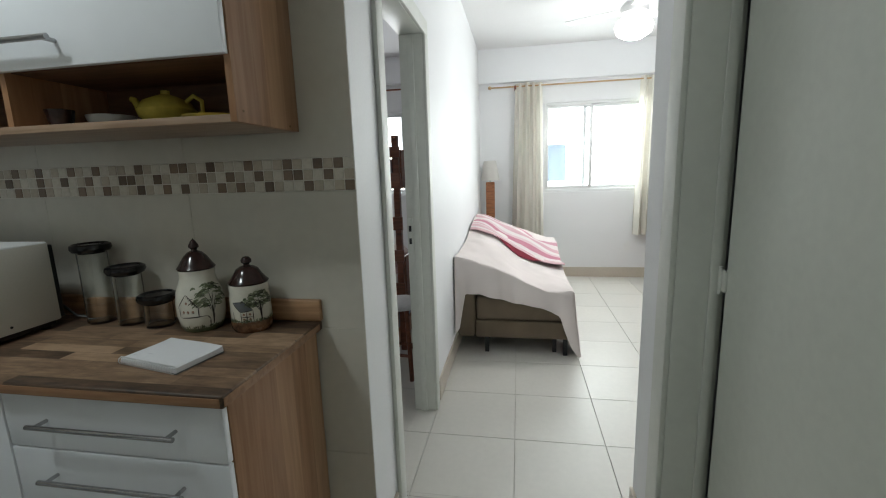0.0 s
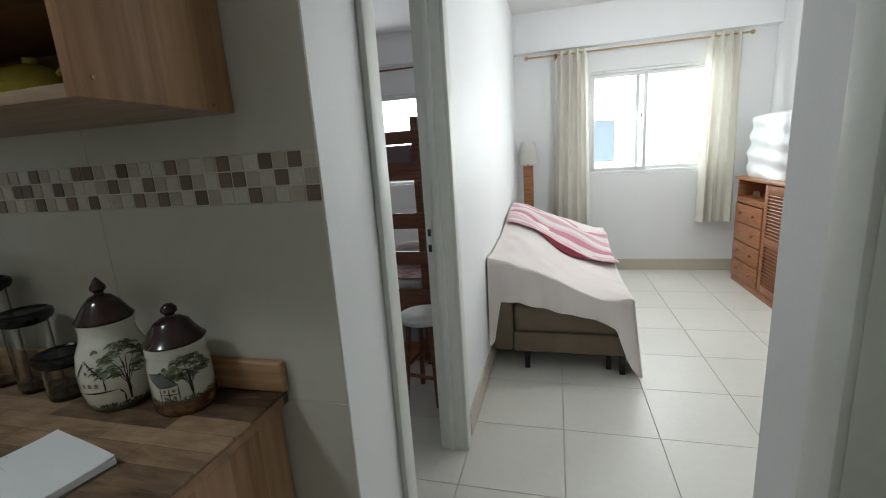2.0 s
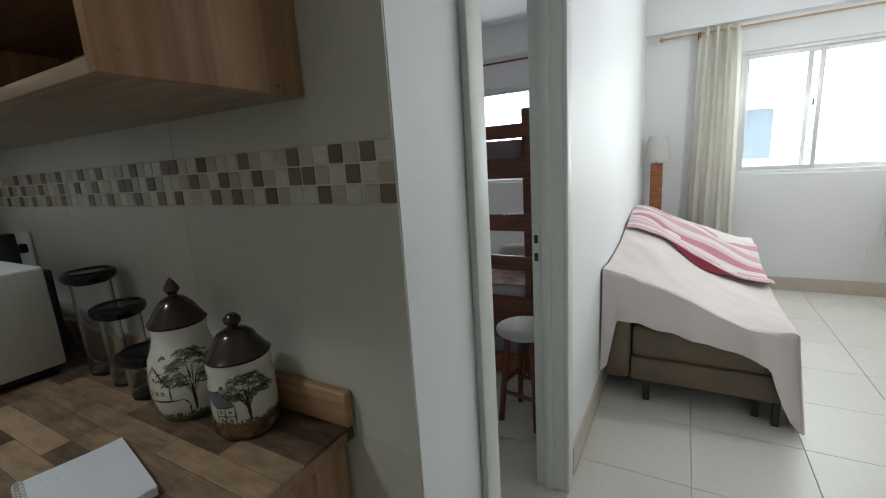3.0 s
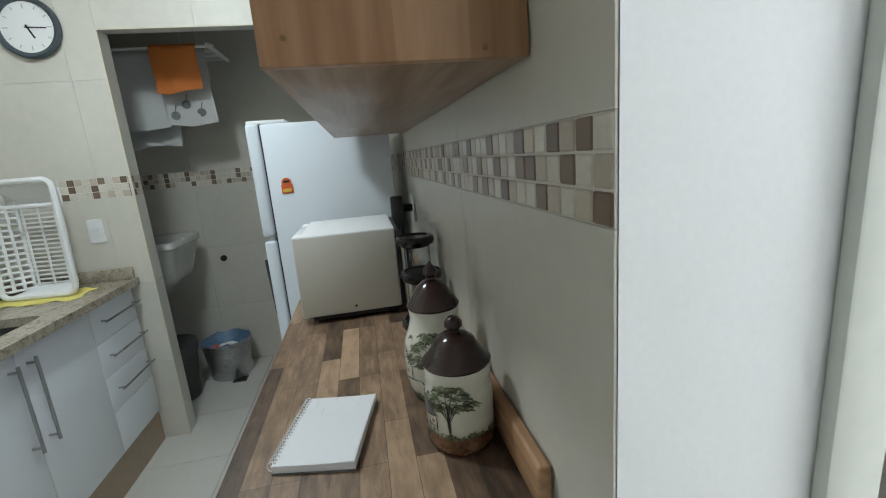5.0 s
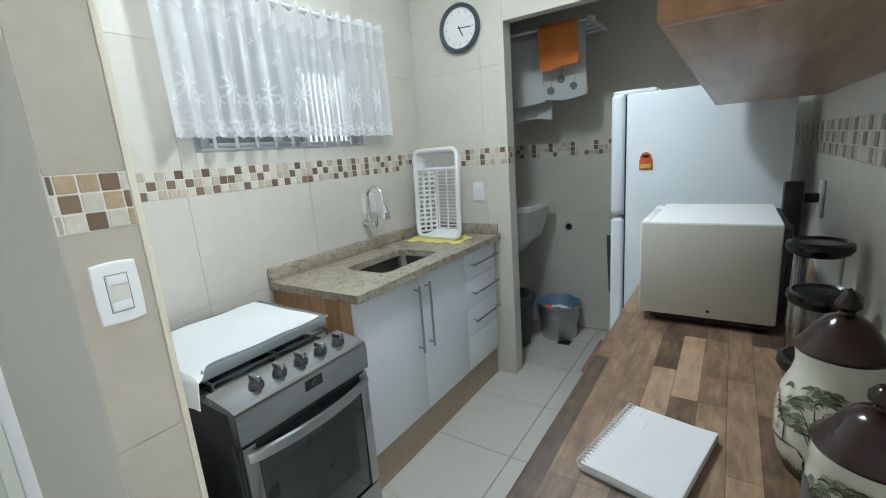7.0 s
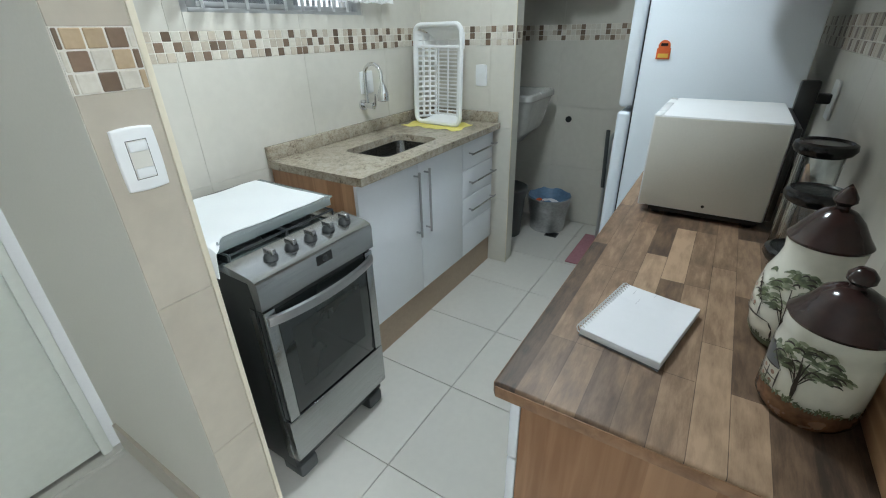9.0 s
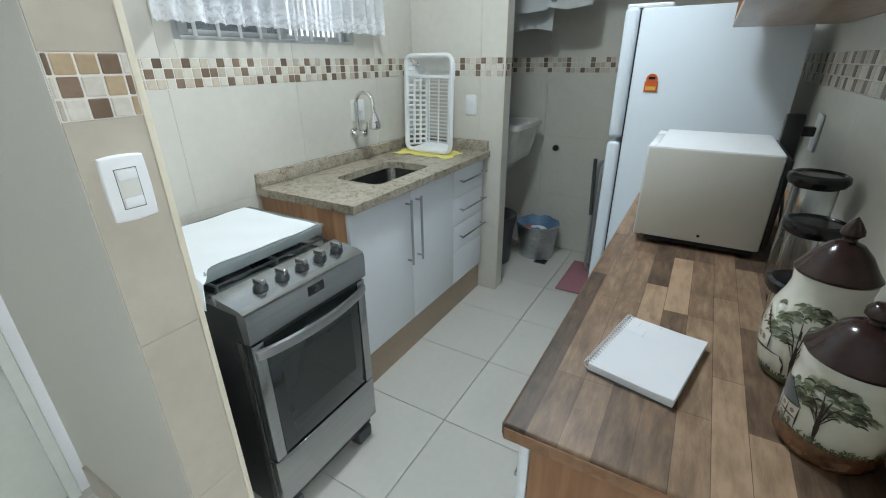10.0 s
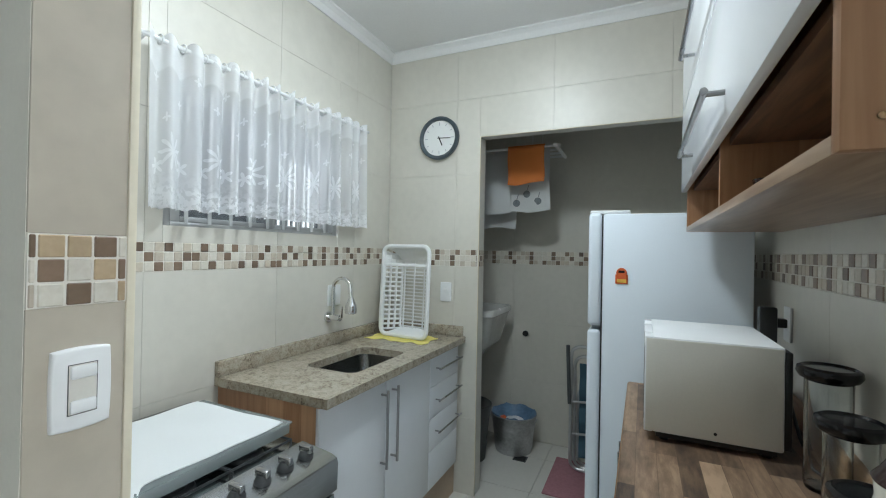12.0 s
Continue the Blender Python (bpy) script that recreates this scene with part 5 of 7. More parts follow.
for a, b in zip(rings, rings[1:]):
    for i in range(len(a)):
        bm.faces.new((a[i], a[(i + 1) % len(a)], b[(i + 1) % len(a)], b[i]))
bm.faces.new(rings[-1])
bmesh.ops.solidify(bm, geom=bm.faces[:], thickness=-0.0012)
part("bowl", bm, M_STEEL, sink)
part("strainer", lathe(bmesh.new(), [(0, 0.002), (0.03, 0.002), (0.034, 0.006), (0.04, 0.004), (0.042, 0)], (-1.80, -0.065, 0.7505)), M_CHROME, sink, "chrome strainer")


def tap(x, z):
    t = thing("tap", "chrome wall tap with high curved spout", "tap", (x, KS, z))
    y = KS
    part("flange", tube(bmesh.new(), [(x, y, z), (x, y + 0.012, z)], 0.027, 20), M_CHROME, t)
    part("valve_body", tube(bmesh.new(), [(x, y + 0.011, z), (x, y + 0.082, z)], [0.014, 0.018], 14), M_CHROME, t)
    part("lever", tube(bmesh.new(), [(x, y + 0.075, z), (x, y + 0.09, z + 0.004), (x, y + 0.095, z + 0.06)], [0.011, 0.007, 0.005], 8), M_CHROME, t)
    pts = [(x, y + 0.035, z + 0.01), (x, y + 0.035, z + 0.15)] + [(x, y + 0.035 + 0.055 * (1 - math.cos(q)), z + 0.15 + 0.055 * math.sin(q)) for q in [k * math.pi / 8 for k in range(1, 8)]] + [(x, y + 0.148, z + 0.10)]
    part("spout", tube(bmesh.new(), pts, 0.0095, 12), M_CHROME, t)
    e = Vector((x, y + 0.149, z + 0.095))
    part("nozzle", lathe(bmesh.new(), [(0, 0.016), (0.012, 0.016), (0.016, 0.004), (0.027, -0.022), (0.031, -0.042), (0.030, -0.064), (0.022, -0.068), (0, -0.064)], e, 20), M_CHROME, t)


tap(-1.91, 1.075)


def plate(name, label, x, y, z, axis, rockers, w=0.068, h=0.106):
    """A switch or socket plate of white plastic with gently bowed sides, rocker heights given from its centre."""
    t = thing(name, label, "switch", (x, y, z))
    def B(u0, u1, d0, d1, z0, z1, bev):
        return bx(x + u0, x + u1, y + d0, y + d1, z + z0, z + z1, bev=bev) if axis == "x" else bx(x + d0, x + d1, y + u0, y + u1, z + z0, z + z1, bev=bev)
    edge = [(w / 2 * (1 - 0.05 * k * k), h / 2 * k) for k in (-0.97, -0.7, -0.35, 0, 0.35, 0.7, 0.97)]
    edge += [(w * 0.46 * k, h / 2 * (1.03 - 0.05 * k * k)) for k in (0.95, 0.5, 0, -0.5, -0.95)]
    edge += [(-u, -v) for u, v in edge]
    bm, rings = bmesh.new(), []
    for d, k in ((0.0003, 1.0), (0.0055, 1.0), (0.008, 0.975), (0.009, 0.93)):
        rings.append([bm.verts.new((x + u * k, y + d, z + v * k) if axis == "x" else (x + d, y + u * k, z + v * k)) for u, v in edge])
    for a, b in zip(rings, rings[1:]):
        for i in range(len(a)):
            bm.faces.new((a[i], a[(i + 1) % len(a)], b[(i + 1) % len(a)], b[i]))
    bm.faces.new(rings[0]), bm.faces.new(rings[-1])
    p = part("plate", bm, M_PLASTW, t)
    if len(rockers) > 1:
        wi, hi = w * 0.245, max(abs(r) for r in rockers) + 0.0115
        part("recess", B(-wi, wi, 0.0088, 0.0093, -hi, hi, 0.0), M_KNOB, p, "dark gap round the insert")
        part("insert", B(-wi + 0.0012, wi - 0.0012, 0.0090, 0.0098, -hi + 0.0012, hi - 0.0012, 0.0002), M_OVENBODY, p, "cream insert")
    for r in rockers:
        part("rocker", B(-w * 0.215, w * 0.215, 0.0096, 0.0138, r - 0.009, r + 0.009, 0.003), M_PLASTW, p)


plate("light_switch", "white double light switch on the tiled pillar end", -0.462, 0.382, 1.224, "x", (-0.024, 0.024), 0.074, 0.113)
plate("socket_plate", "white socket plate behind the kitchen tap", -1.955, KS, 1.185, "x", (0.0,), 0.10, 0.11)
plate("light_switch", "white switch plate beside the laundry opening", CLOCK_X, 0.035, 1.185, "y", (0.012,), 0.072, 0.115)
plate("socket_plate", "white low socket plate under the living room window", 1.40, FAR - 0.0095, 0.40, "x", (), 0.072, 0.115)


def dish_rack():
    """A plastic drainer stood on end and leant back against the corner."""
    at, ang = (-2.255, -0.128, CT + 0.010), 84.0
    t = thing("dish_rack", "white plastic dish drainer stood on end against the wall", "dish rack", at, rz=ang)
    R = pose(*at, 0, 0, ang) @ pose(0, 0, 0, -2.5, 0, 0)
    W, H, D = 0.160, 0.515, 0.105
    def P(name, bm, label="", parent=t):
        bm.transform(R)
        return part(name, bm, M_PLASTW, parent, label)
    bm = bmesh.new()
    rim = [(p[0], 0, p[1]) for p in rounded(-W, W, 0.004, H, 0.04)]
    tube(bm, rim, 0.0125, 8, True)
    P("rim", bm, "rounded outer rim")
    top = sheet(lambda u, v: (-(W - 0.012 - 0.055 * v) * (1 - 2 * u), v * D * 0.9, H - 0.012 - 0.06 * v ** 2), 8, 6, 0.003)
    P("end_wall", top)
    P("end_wall", sheet(lambda u, v: (-(W - 0.012 - 0.055 * v) * (1 - 2 * u), v * D, 0.010 + 0.03 * v ** 2), 8, 6, 0.003))
    P("shelf_strip", bx(-W + 0.012, W - 0.012, 0.002, 0.012, H - 0.115, H - 0.10, bev=0.003))
    for s in (-1, 1):
        bm = bmesh.new()
        for k in range(4):
            d = 0.008 + k * (D - 0.012) / 3
            x = s * (W - 0.006 - 0.06 * k / 3)
            tube(bm, [(x, d, 0.02 + 0.02 * k / 3), (x, d, H - 0.03 - 0.02 * k / 3)], 0.0075, 6)
        for k in range(17):
            z = 0.03 + k * (H - 0.075) / 16
            tube(bm, [(s * (W - 0.006), 0.006, z), (s * (W - 0.066), D - 0.003, z)], 0.0062, 6)
        P("side_grid", bm)
    for s in (-1, 1):
        P("shoulder", sheet(lambda u, v: (s * (W - 0.008 - 0.058 * u), 0.004 + (D - 0.008) * u, H - 0.110 + (0.085 - 0.03 * u) * v), 6, 4, 0.003), "solid upper side")
    P("back_panel", bx(-W + 0.05, W - 0.05, D - 0.008, D - 0.002, H - 0.118, H - 0.035, bev=0.002))
    for k in range(18):
        z = 0.042 + k * (H - 0.17) / 17
        P("slat", bx(-W + 0.066, W - 0.066, D - 0.006, D, z, z + 0.007))
    for x in (-0.07, 0.0, 0.07):
        P("slat_bar", bx(x - 0.004, x + 0.004, D - 0.010, D - 0.005, 0.03, H - 0.07))


dish_rack()
bm = sheet(lambda u, v: (-2.36 + 0.20 * u + 0.012 * math.sin(v * 14), -0.315 + 0.37 * v + 0.008 * math.sin(u * 11), CT + 0.0015 + 0.005 * (0.5 + 0.5 * math.sin(v * 25 + u * 6)) * (0.3 + 0.7 * abs(2 * u - 1))), 14, 22, 0.002)
solid("dish_cloth", bm, M_YELLOW, "crumpled yellow dish cloth under the drainer", "cloth", at=(-2.27, -0.14, CT))


def stove():
    x0, x1, yf, yb, z1 = -1.118, -0.652, 0.318, -0.27, 0.853
    t = thing("stove", "stainless steel gas stove with dark oven glass and lid down", "stove", ((x0 + x1) / 2, 0.03, 0))
    part("body", bx(x0 + 0.004, x1 - 0.004, yb, yf - 0.03, 0.06, z1 - 0.03, bev=0.004), M_STOVESIDE, t, "black enamelled body")
    top = part("hob", bx(x0, x1, yb, 0.195, z1 - 0.0295, z1 - 0.008, bev=0.005), M_STEEL, t)
    bm = bmesh.new()
    pr = [(0.1955, z1 + 0.001), (0.30, z1 - 0.012), (0.322, z1 - 0.020), (0.328, z1 - 0.034), (0.326, 0.742), (0.300, 0.738), (0.29, z1 - 0.03), (0.1955, z1 - 0.028)]
    a, b = [bm.verts.new((x0, y, z)) for y, z in pr], [bm.verts.new((x1, y, z)) for y, z in pr]
    for i in range(len(pr)):
        j = (i + 1) % len(pr)
        bm.faces.new((a[i], a[j], b[j], b[i]))
    bm.faces.new(a), bm.faces.new(b)
    panel = part("control_panel", bm, M_STEEL, t, "brushed steel control panel", smooth=25)
    disp = part("display", bx(-0.925, -0.862, 0.3265, 0.3295, 0.786, 0.818, bev=0.001), M_BLACK, panel, "black clock dial")
    part("dial_knob", tube(bmesh.new(), [(-0.894, 0.329, 0.802), (-0.894, 0.336, 0.802)], 0.010, 14), M_KNOB, disp)
    for i in range(5):
        x, y = -0.757 - i * 0.0755, 0.262
        k = part("knob", lathe(bmesh.new(), [(0, -0.004), (0.021, -0.004), (0.021, 0.006), (0.018, 0.010), (0.014, 0.018), (0, 0.018)], (x, y, z1 - 0.005), 20), M_KNOB, panel, "dark grey control knob")
        part("grip", bx(x - 0.0085, x + 0.0085, y - 0.021, y + 0.021, z1 + 0.005, z1 + 0.027, bev=0.005, seg=3), M_HANDLE, k, "steel grip")
    door = part("oven_door", bx(x0 + 0.006, x1 - 0.006, yf - 0.028, yf - 0.004, 0.305, 0.732, bev=0.004), M_STOVESIDE, t, "black oven door")
    part("door_glass", bx(x0 + 0.045, x1 - 0.045, yf - 0.004, yf + 0.001, 0.312, 0.722, bev=0.001), M_OVENGLASS, door, "dark reflective oven glass")
    part("inner_window", bx(x0 + 0.085, x1 - 0.085, yf + 0.001, yf + 0.0018, 0.40, 0.63), surface("oven_window_tint", (0.02, 0.024, 0.023), 0.07, vary=0.1, fine=8, bump=0), door, "lighter oven window")
    for a, b in ((x0 + 0.006, x0 + 0.042), (x1 - 0.042, x1 - 0.006)):
        part("door_strip", bx(a, b, yf - 0.004, yf + 0.004, 0.306, 0.731, bev=0.002), M_STEEL, door, "brushed steel door edge")
    pts = [(x0 + 0.012 + (x1 - x0 - 0.024) * k / 14, yf + 0.006 + 0.036 * math.sin(math.pi * k / 14) ** 0.7, 0.700) for k in range(15)]
    bm = bmesh.new()
    rings = []
    for p in pts:
        rings.append([bm.verts.new((p[0], p[1] + dy, p[2] + dz)) for dy, dz in ((-0.005, -0.016), (0.005, -0.014), (0.008, 0), (0.005, 0.014), (-0.005, 0.016))])
    for a, b in zip(rings, rings[1:]):
        for i in range(5):
            bm.faces.new((a[i], a[(i + 1) % 5], b[(i + 1) % 5], b[i]))
    bm.faces.new(rings[0]), bm.faces.new(rings[-1])
    part("door_handle", bm, M_HANDLE, door, "curved steel handle")
    part("drawer", bx(x0, x1, yf - 0.03, yf + 0.002, 0.118, 0.300, bev=0.006), M_STEEL, t, "brushed steel lower drawer")
    part("side_trim", bx(x1 - 0.004, x1 + 0.001, yf - 0.05, yf - 0.028, 0.12, 0.735), M_STEEL, t)
    for x in (x0 + 0.05, x1 - 0.05):
        for y in (yb + 0.06, yf - 0.07):
            part("foot", bx(x - 0.04, x + 0.04, y - 0.05, y + 0.05, 0.0, 0.062, bev=0.012), M_FOOT, t, "grey plastic foot")
    # burners under the lid
    for x in (x0 + 0.13, x1 - 0.13):
        for y in (-0.14, 0.10):
            part("burner", lathe(bmesh.new(), [(0, 0.0005), (0.055, 0.0005), (0.05, 0.009), (0.036, 0.011), (0.036, 0.019), (0, 0.020)], (x, y, z1 - 0.0085), 20), M_BLACK, top)
    for xa, xb in ((x0 + 0.03, x0 + 0.235), (x1 - 0.235, x1 - 0.03)):
        bm = bmesh.new()
        tube(bm, [(xa, -0.235, z1 + 0.012), (xb, -0.235, z1 + 0.012), (xb, 0.178, z1 + 0.012), (xa, 0.178, z1 + 0.012)], 0.004, 6, True)
        for y in (-0.14, -0.03, 0.10):
            tube(bm, [(xa, y, z1 + 0.012), (xb, y, z1 + 0.012)], 0.004, 6)
        for x in (xa, xb):
            for y in (-0.235, 0.178):
                tube(bm, [(x, y, z1 - 0.009), (x, y, z1 + 0.012)], 0.004, 6)
        part("pan_grate", bm, M_KNOB, t)
    part("glass_lid", bx(x0 - 0.014, x1 - 0.004, yb + 0.004, 0.142, z1 + 0.038, z1 + 0.045, bev=0.003), M_LIDGLASS, t, "smoked glass lid")
    part("lid_lip", bx(x0 + 0.004, x1 - 0.004, 0.1425, 0.1475, z1 + 0.016, z1 + 0.044, bev=0.002), M_LIDGLASS, t, "smoked glass front edge of the lid")
    part("lid_hinge", bx(x0 + 0.02, x1 - 0.02, yb - 0.012, yb + 0.003, z1 - 0.01, z1 + 0.045, bev=0.003), M_STEEL, t)
    cx0, cx1, zc = x0 + 0.012, x1 + 0.088, z1 + 0.048
    def fn(u, v):
        x, y = cx0 + (cx1 - cx0) * u, -0.262 + (0.388 + 0.055 * min(1.0, max(0.0, (u - 0.74) / 0.09))) * v + 0.006 * math.sin(u * 7) * v
        z = zc + 0.0015 * math.sin(u * 17 + v * 9)
        z -= 0.012 * max(0.0, (v - 0.9) / 0.1) ** 2 * (1 if y > 0.144 else 0)
        over = max(0.0, x - (x1 + 0.004))
        if over > 0:
            z -= over * (0.85 + 0.10 * v + 0.06 * math.sin(v * 23))
            x = x1 + 0.006 + over * 0.14 + 0.006 * math.sin(v * 16)
        return (x, y, z)
    solid("stove_cloth", sheet(fn, 44, 24, 0.0025), surface("white_table_cloth", (0.82, 0.84, 0.85), 0.85, vary=0.015, fine=400, bump=0.15), "white cloth laid over the stove lid", "cloth", at=(-0.87, -0.07, zc))


stove()


# ---- kitchen window curtain, clock, lamp ----
def lace_curtain():
    t = thing("lace_curtain", "short white lace curtain gathered on a rod at the kitchen window", "curtain", (-1.55, KS + 0.04, 1.55))
    x0, x1, y, zt = -2.13, -0.955, KS + 0.055, 2.10
    part("rod", tube(bmesh.new(), [(x0 - 0.035, y, zt), (x1 + 0.03, y, zt)], 0.008, 10), M_MATTW, t, "white curtain rod")
    for x in (x0 - 0.015, x1 + 0.012):
        part("bracket", tube(bmesh.new(), [(x, KS, zt - 0.03), (x, y, zt - 0.01), (x, y, zt)], 0.005, 8), M_MATTW, t)
    rnd = random.Random(4)
    ph = [rnd.uniform(0, 6.28) for _ in range(4)]
    def fn(u, v):
        x = x0 + (x1 - x0) * u
        amp = 0.020 + 0.012 * (1 - v)
        s = math.sin(u * 2 * math.pi * 15 + ph[0] + 0.8 * math.sin(u * 9 + ph[1]))
        dy = amp * s + 0.006 * math.sin(u * 50 + ph[2])
        zb = 1.548 + 0.006 * abs(math.sin(u * math.pi * 42))
        ztop = zt + 0.018 + 0.012 * math.sin(u * 2 * math.pi * 15 + 1)
        return (x + 0.008 * math.cos(u * 2 * math.pi * 15), y + dy, zb + (ztop - zb) * v)
    part("lace", sheet(fn, 360, 24), M_LACE, t)
    for i in range(15):
        x = x0 + (i + 0.5) * (x1 - x0) / 15
        part("ring", tube(bmesh.new(), [(x, y + 0.016 * math.cos(q), zt + 0.016 * math.sin(q)) for q in [k * math.pi / 6 for k in range(12)]], 0.0028, 6, True), M_MATTW, t)


lace_curtain()


def clock(y, z):
    x = CLOCK_X
    t = thing("wall_clock", "round white wall clock with slate-blue rim on the tiled wall", "clock", (x, y, z))
    R = Matrix.Translation((x, y, z)) @ pose(0, 0, 0, 0, 90, 0)
    def P(name, bm, m, label="", parent=t):
        bm.transform(R)
        return part(name, bm, m, parent, label)
    P("case", lathe(bmesh.new(), [(0, 0.001), (0.122, 0.001), (0.131, 0.012), (0.130, 0.028), (0.122, 0.034), (0.108, 0.028), (0.107, 0.016), (0, 0.016)], seg=56), M_CLOCKR, "slate-blue plastic rim")
    face = P("face", lathe(bmesh.new(), [(0, 0.0165), (0.107, 0.0165), (0.107, 0.018), (0, 0.018)], seg=48), M_CLOCKF, "white dial")
    for i in range(12):
        a = i * math.pi / 6
        r0, r1 = (0.082, 0.096) if i % 3 else (0.076, 0.096)
        bm = bx(r0, r1, -0.0022, 0.0022, 0.0181, 0.0188)
        bm.transform(Matrix.Rotation(a, 4, "Z"))
        P("hour_mark", bm, M_NOTE, "", face)
    for nm, hours, ln, w in (("minute_hand", 15.5 / 60 * 12, 0.074, 0.0026), ("hour_hand", 5.2, 0.05, 0.0036)):
        bm = bx(-0.012, ln, -w, w, 0.0192, 0.0204)
        ang = math.pi + 0.0 - hours / 12 * 2 * math.pi
        bm.transform(Matrix.Rotation(ang, 4, "Z"))
        P(nm, bm, M_BLACK, "black clock hand")


clock(-0.022, 2.115)
kl = thing("ceiling_lamp", "round white ceiling lamp of the kitchen, switched on", "lamp", (-1.35, 0.56, CEIL_K))
part("base", lathe(bmesh.new(), [(0, 0), (0.15, 0), (0.15, -0.03), (0.14, -0.034), (0, -0.034)], (-1.35, 0.56, CEIL_K), 36), M_MATTW, kl)
part("diffuser", lathe(bmesh.new(), [(0.138, -0.035), (0.138, -0.05), (0.10, -0.075), (0, -0.085)], (-1.35, 0.56, CEIL_K), 36), M_DIFF, kl, "lit opal diffuser")


# ---- laundry ----
def tank():
    x0, x1, y1, zt = -3.25, -2.78, 0.235, 1.045
    t = thing("laundry_tank", "pale grey laundry sink on the wall", "laundry sink", (-3.0, KS, 0.78))
    y0 = KS + 0.002
    def loft(rings):
        bm, vs = bmesh.new(), []
        for z, k, r in rings:
            vs.append([bm.verts.new((*p, z)) for p in rounded(x0 + k, x1 - k, y0 + max(0.0, k), y1 - k, r)])
        for a, b in zip(vs, vs[1:]):
            for i in range(len(a)):
                bm.faces.new((a[i], a[(i + 1) % len(a)], b[(i + 1) % len(a)], b[i]))
        bm.faces.new(vs[0]), bm.faces.new(vs[-1])
        bmesh.ops.recalc_face_normals(bm, faces=bm.faces[:])
        return bm
    part("tank_body", loft([(0.70, 0.15, 0.05), (0.76, 0.105, 0.05), (0.79, 0.06, 0.05), (0.84, 0.048, 0.05), (zt - 0.055, 0.014, 0.045), (zt - 0.045, 0.006, 0.045), (zt - 0.04, 0.0, 0.045), (zt - 0.012, 0.0, 0.045), (zt - 0.003, 0.004, 0.045), (zt, 0.012, 0.045), (zt - 0.004, 0.024, 0.045), (zt - 0.05, 0.035, 0.045), (0.87, 0.065, 0.045), (0.855, 0.10, 0.045)]), M_TANK, t, smooth=50)
    part("drain_pipe", tube(bmesh.new(), [(-3.0, -0.1, 0.71), (-3.0, -0.1, 0.5), (-3.0, -0.25, 0.42), (-3.0, KS, 0.42)], 0.02, 10), M_PLASTW, t)
    tp = thing("laundry_tap", "chrome tap above the laundry sink", "tap", (-2.98, KS, 1.16))
    part("spout", tube(bmesh.new(), [(-2.98, KS, 1.16), (-2.98, -0.10, 1.16), (-2.98, -0.06, 1.15), (-2.98, -0.055, 1.11)], 0.012, 10), M_CHROME, tp)
    part("cross_handle", tube(bmesh.new(), [(-2.98, -0.17, 1.172), (-2.98, -0.17, 1.20)], 0.014, 10), M_BLACK, tp)


tank()


def bucket(x, y):
    t = thing("bucket", "galvanised bucket lined with a blue plastic bag", "bucket", (x, y, 0))
    part("pail", lathe(bmesh.new(), [(0, 0.002), (0.112, 0.002), (0.113, 0.012), (0.118, 0.03), (0.122, 0.14), (0.1245, 0.147), (0.127, 0.155), (0.140, 0.30), (0.144, 0.305), (0.140, 0.309), (0.136, 0.30), (0.113, 0.012), (0, 0.01)], (x, y, 0), 36), M_ZINC, t)
    rnd = random.Random(8)
    off = [rnd.uniform(-0.008, 0.012) for _ in range(40)]
    def fn(u, v):
        a = u * 2 * math.pi
        w = 0.006 * math.sin(a * 7) + off[int(u * 39.9)] * 0.5
        if v < 0.4:
            r, z = 0.1375 + 0.006 * v + w * 0.1, 0.296 + 0.020 * v / 0.4 + w * 0.3
        else:
            k = (v - 0.4) / 0.6
            r, z = 0.138 - 0.05 * k, 0.315 + w * (1 - k) - 0.13 * k
        return (x + r * math.cos(a), y + r * math.sin(a), z)
    part("bag", sheet(fn, 40, 10), M_BLUEBAG, t, "crumpled blue bag lining")
    part("bail", tube(bmesh.new(), [(x + 0.01 + 0.05 * math.sin(q), y - 0.148 * math.cos(q), 0.29 - 0.10 * math.sin(q)) for q in [k * math.pi / 14 for k in range(15)]], 0.003, 6), M_ZINC, t, "wire handle")
    part("paper_scrap", sheet(lambda u, v: (x - 0.05 + 0.1 * u, y - 0.05 + 0.1 * v, 0.235 + 0.02 * math.sin(u * 5 + v * 3)), 6, 6, 0.002), M_PAPER, t, "white paper inside")
    part("paper_scrap", sheet(lambda u, v: (x - 0.02 + 0.06 * u, y - 0.085 + 0.05 * v, 0.245 + 0.015 * math.sin(u * 4 + v * 5)), 5, 5, 0.002), M_MAGNET, t, "red wrapper inside")
    t.scale = (1.15, 1.15, 0.87)


bucket(-3.20, 0.275)
dk = thing("dustbin", "dark grey plastic bin under the laundry sink", "bin", (-2.95, 0.02, 0))
part("bin_body", lathe(bmesh.new(), [(0, 0), (0.12, 0), (0.15, 0.36), (0.156, 0.365), (0.15, 0.37), (0, 0.365)], (-2.95, 0.02, 0), 28), M_FOOT, dk)
part("bag_rim", lathe(bmesh.new(), [(0.148, 0.30), (0.158, 0.34), (0.16, 0.374), (0.15, 0.38), (0.1, 0.372), (0, 0.372)], (-2.95, 0.02, 0), 28), M_FOOT, dk, "dark bag over the rim")
dr = thing("floor_drain", "dark square floor drain grate", "drain", (-3.075, 0.36, 0.0))
fr = bmesh.new()
for c in ((-3.115, -3.035, 0.315, 0.323), (-3.115, -3.035, 0.397, 0.405), (-3.115, -3.107, 0.323, 0.397), (-3.043, -3.035, 0.323, 0.397)):
    box(fr, *c, 0.0, 0.004)
part("frame", fr, M_FOOT, dr)
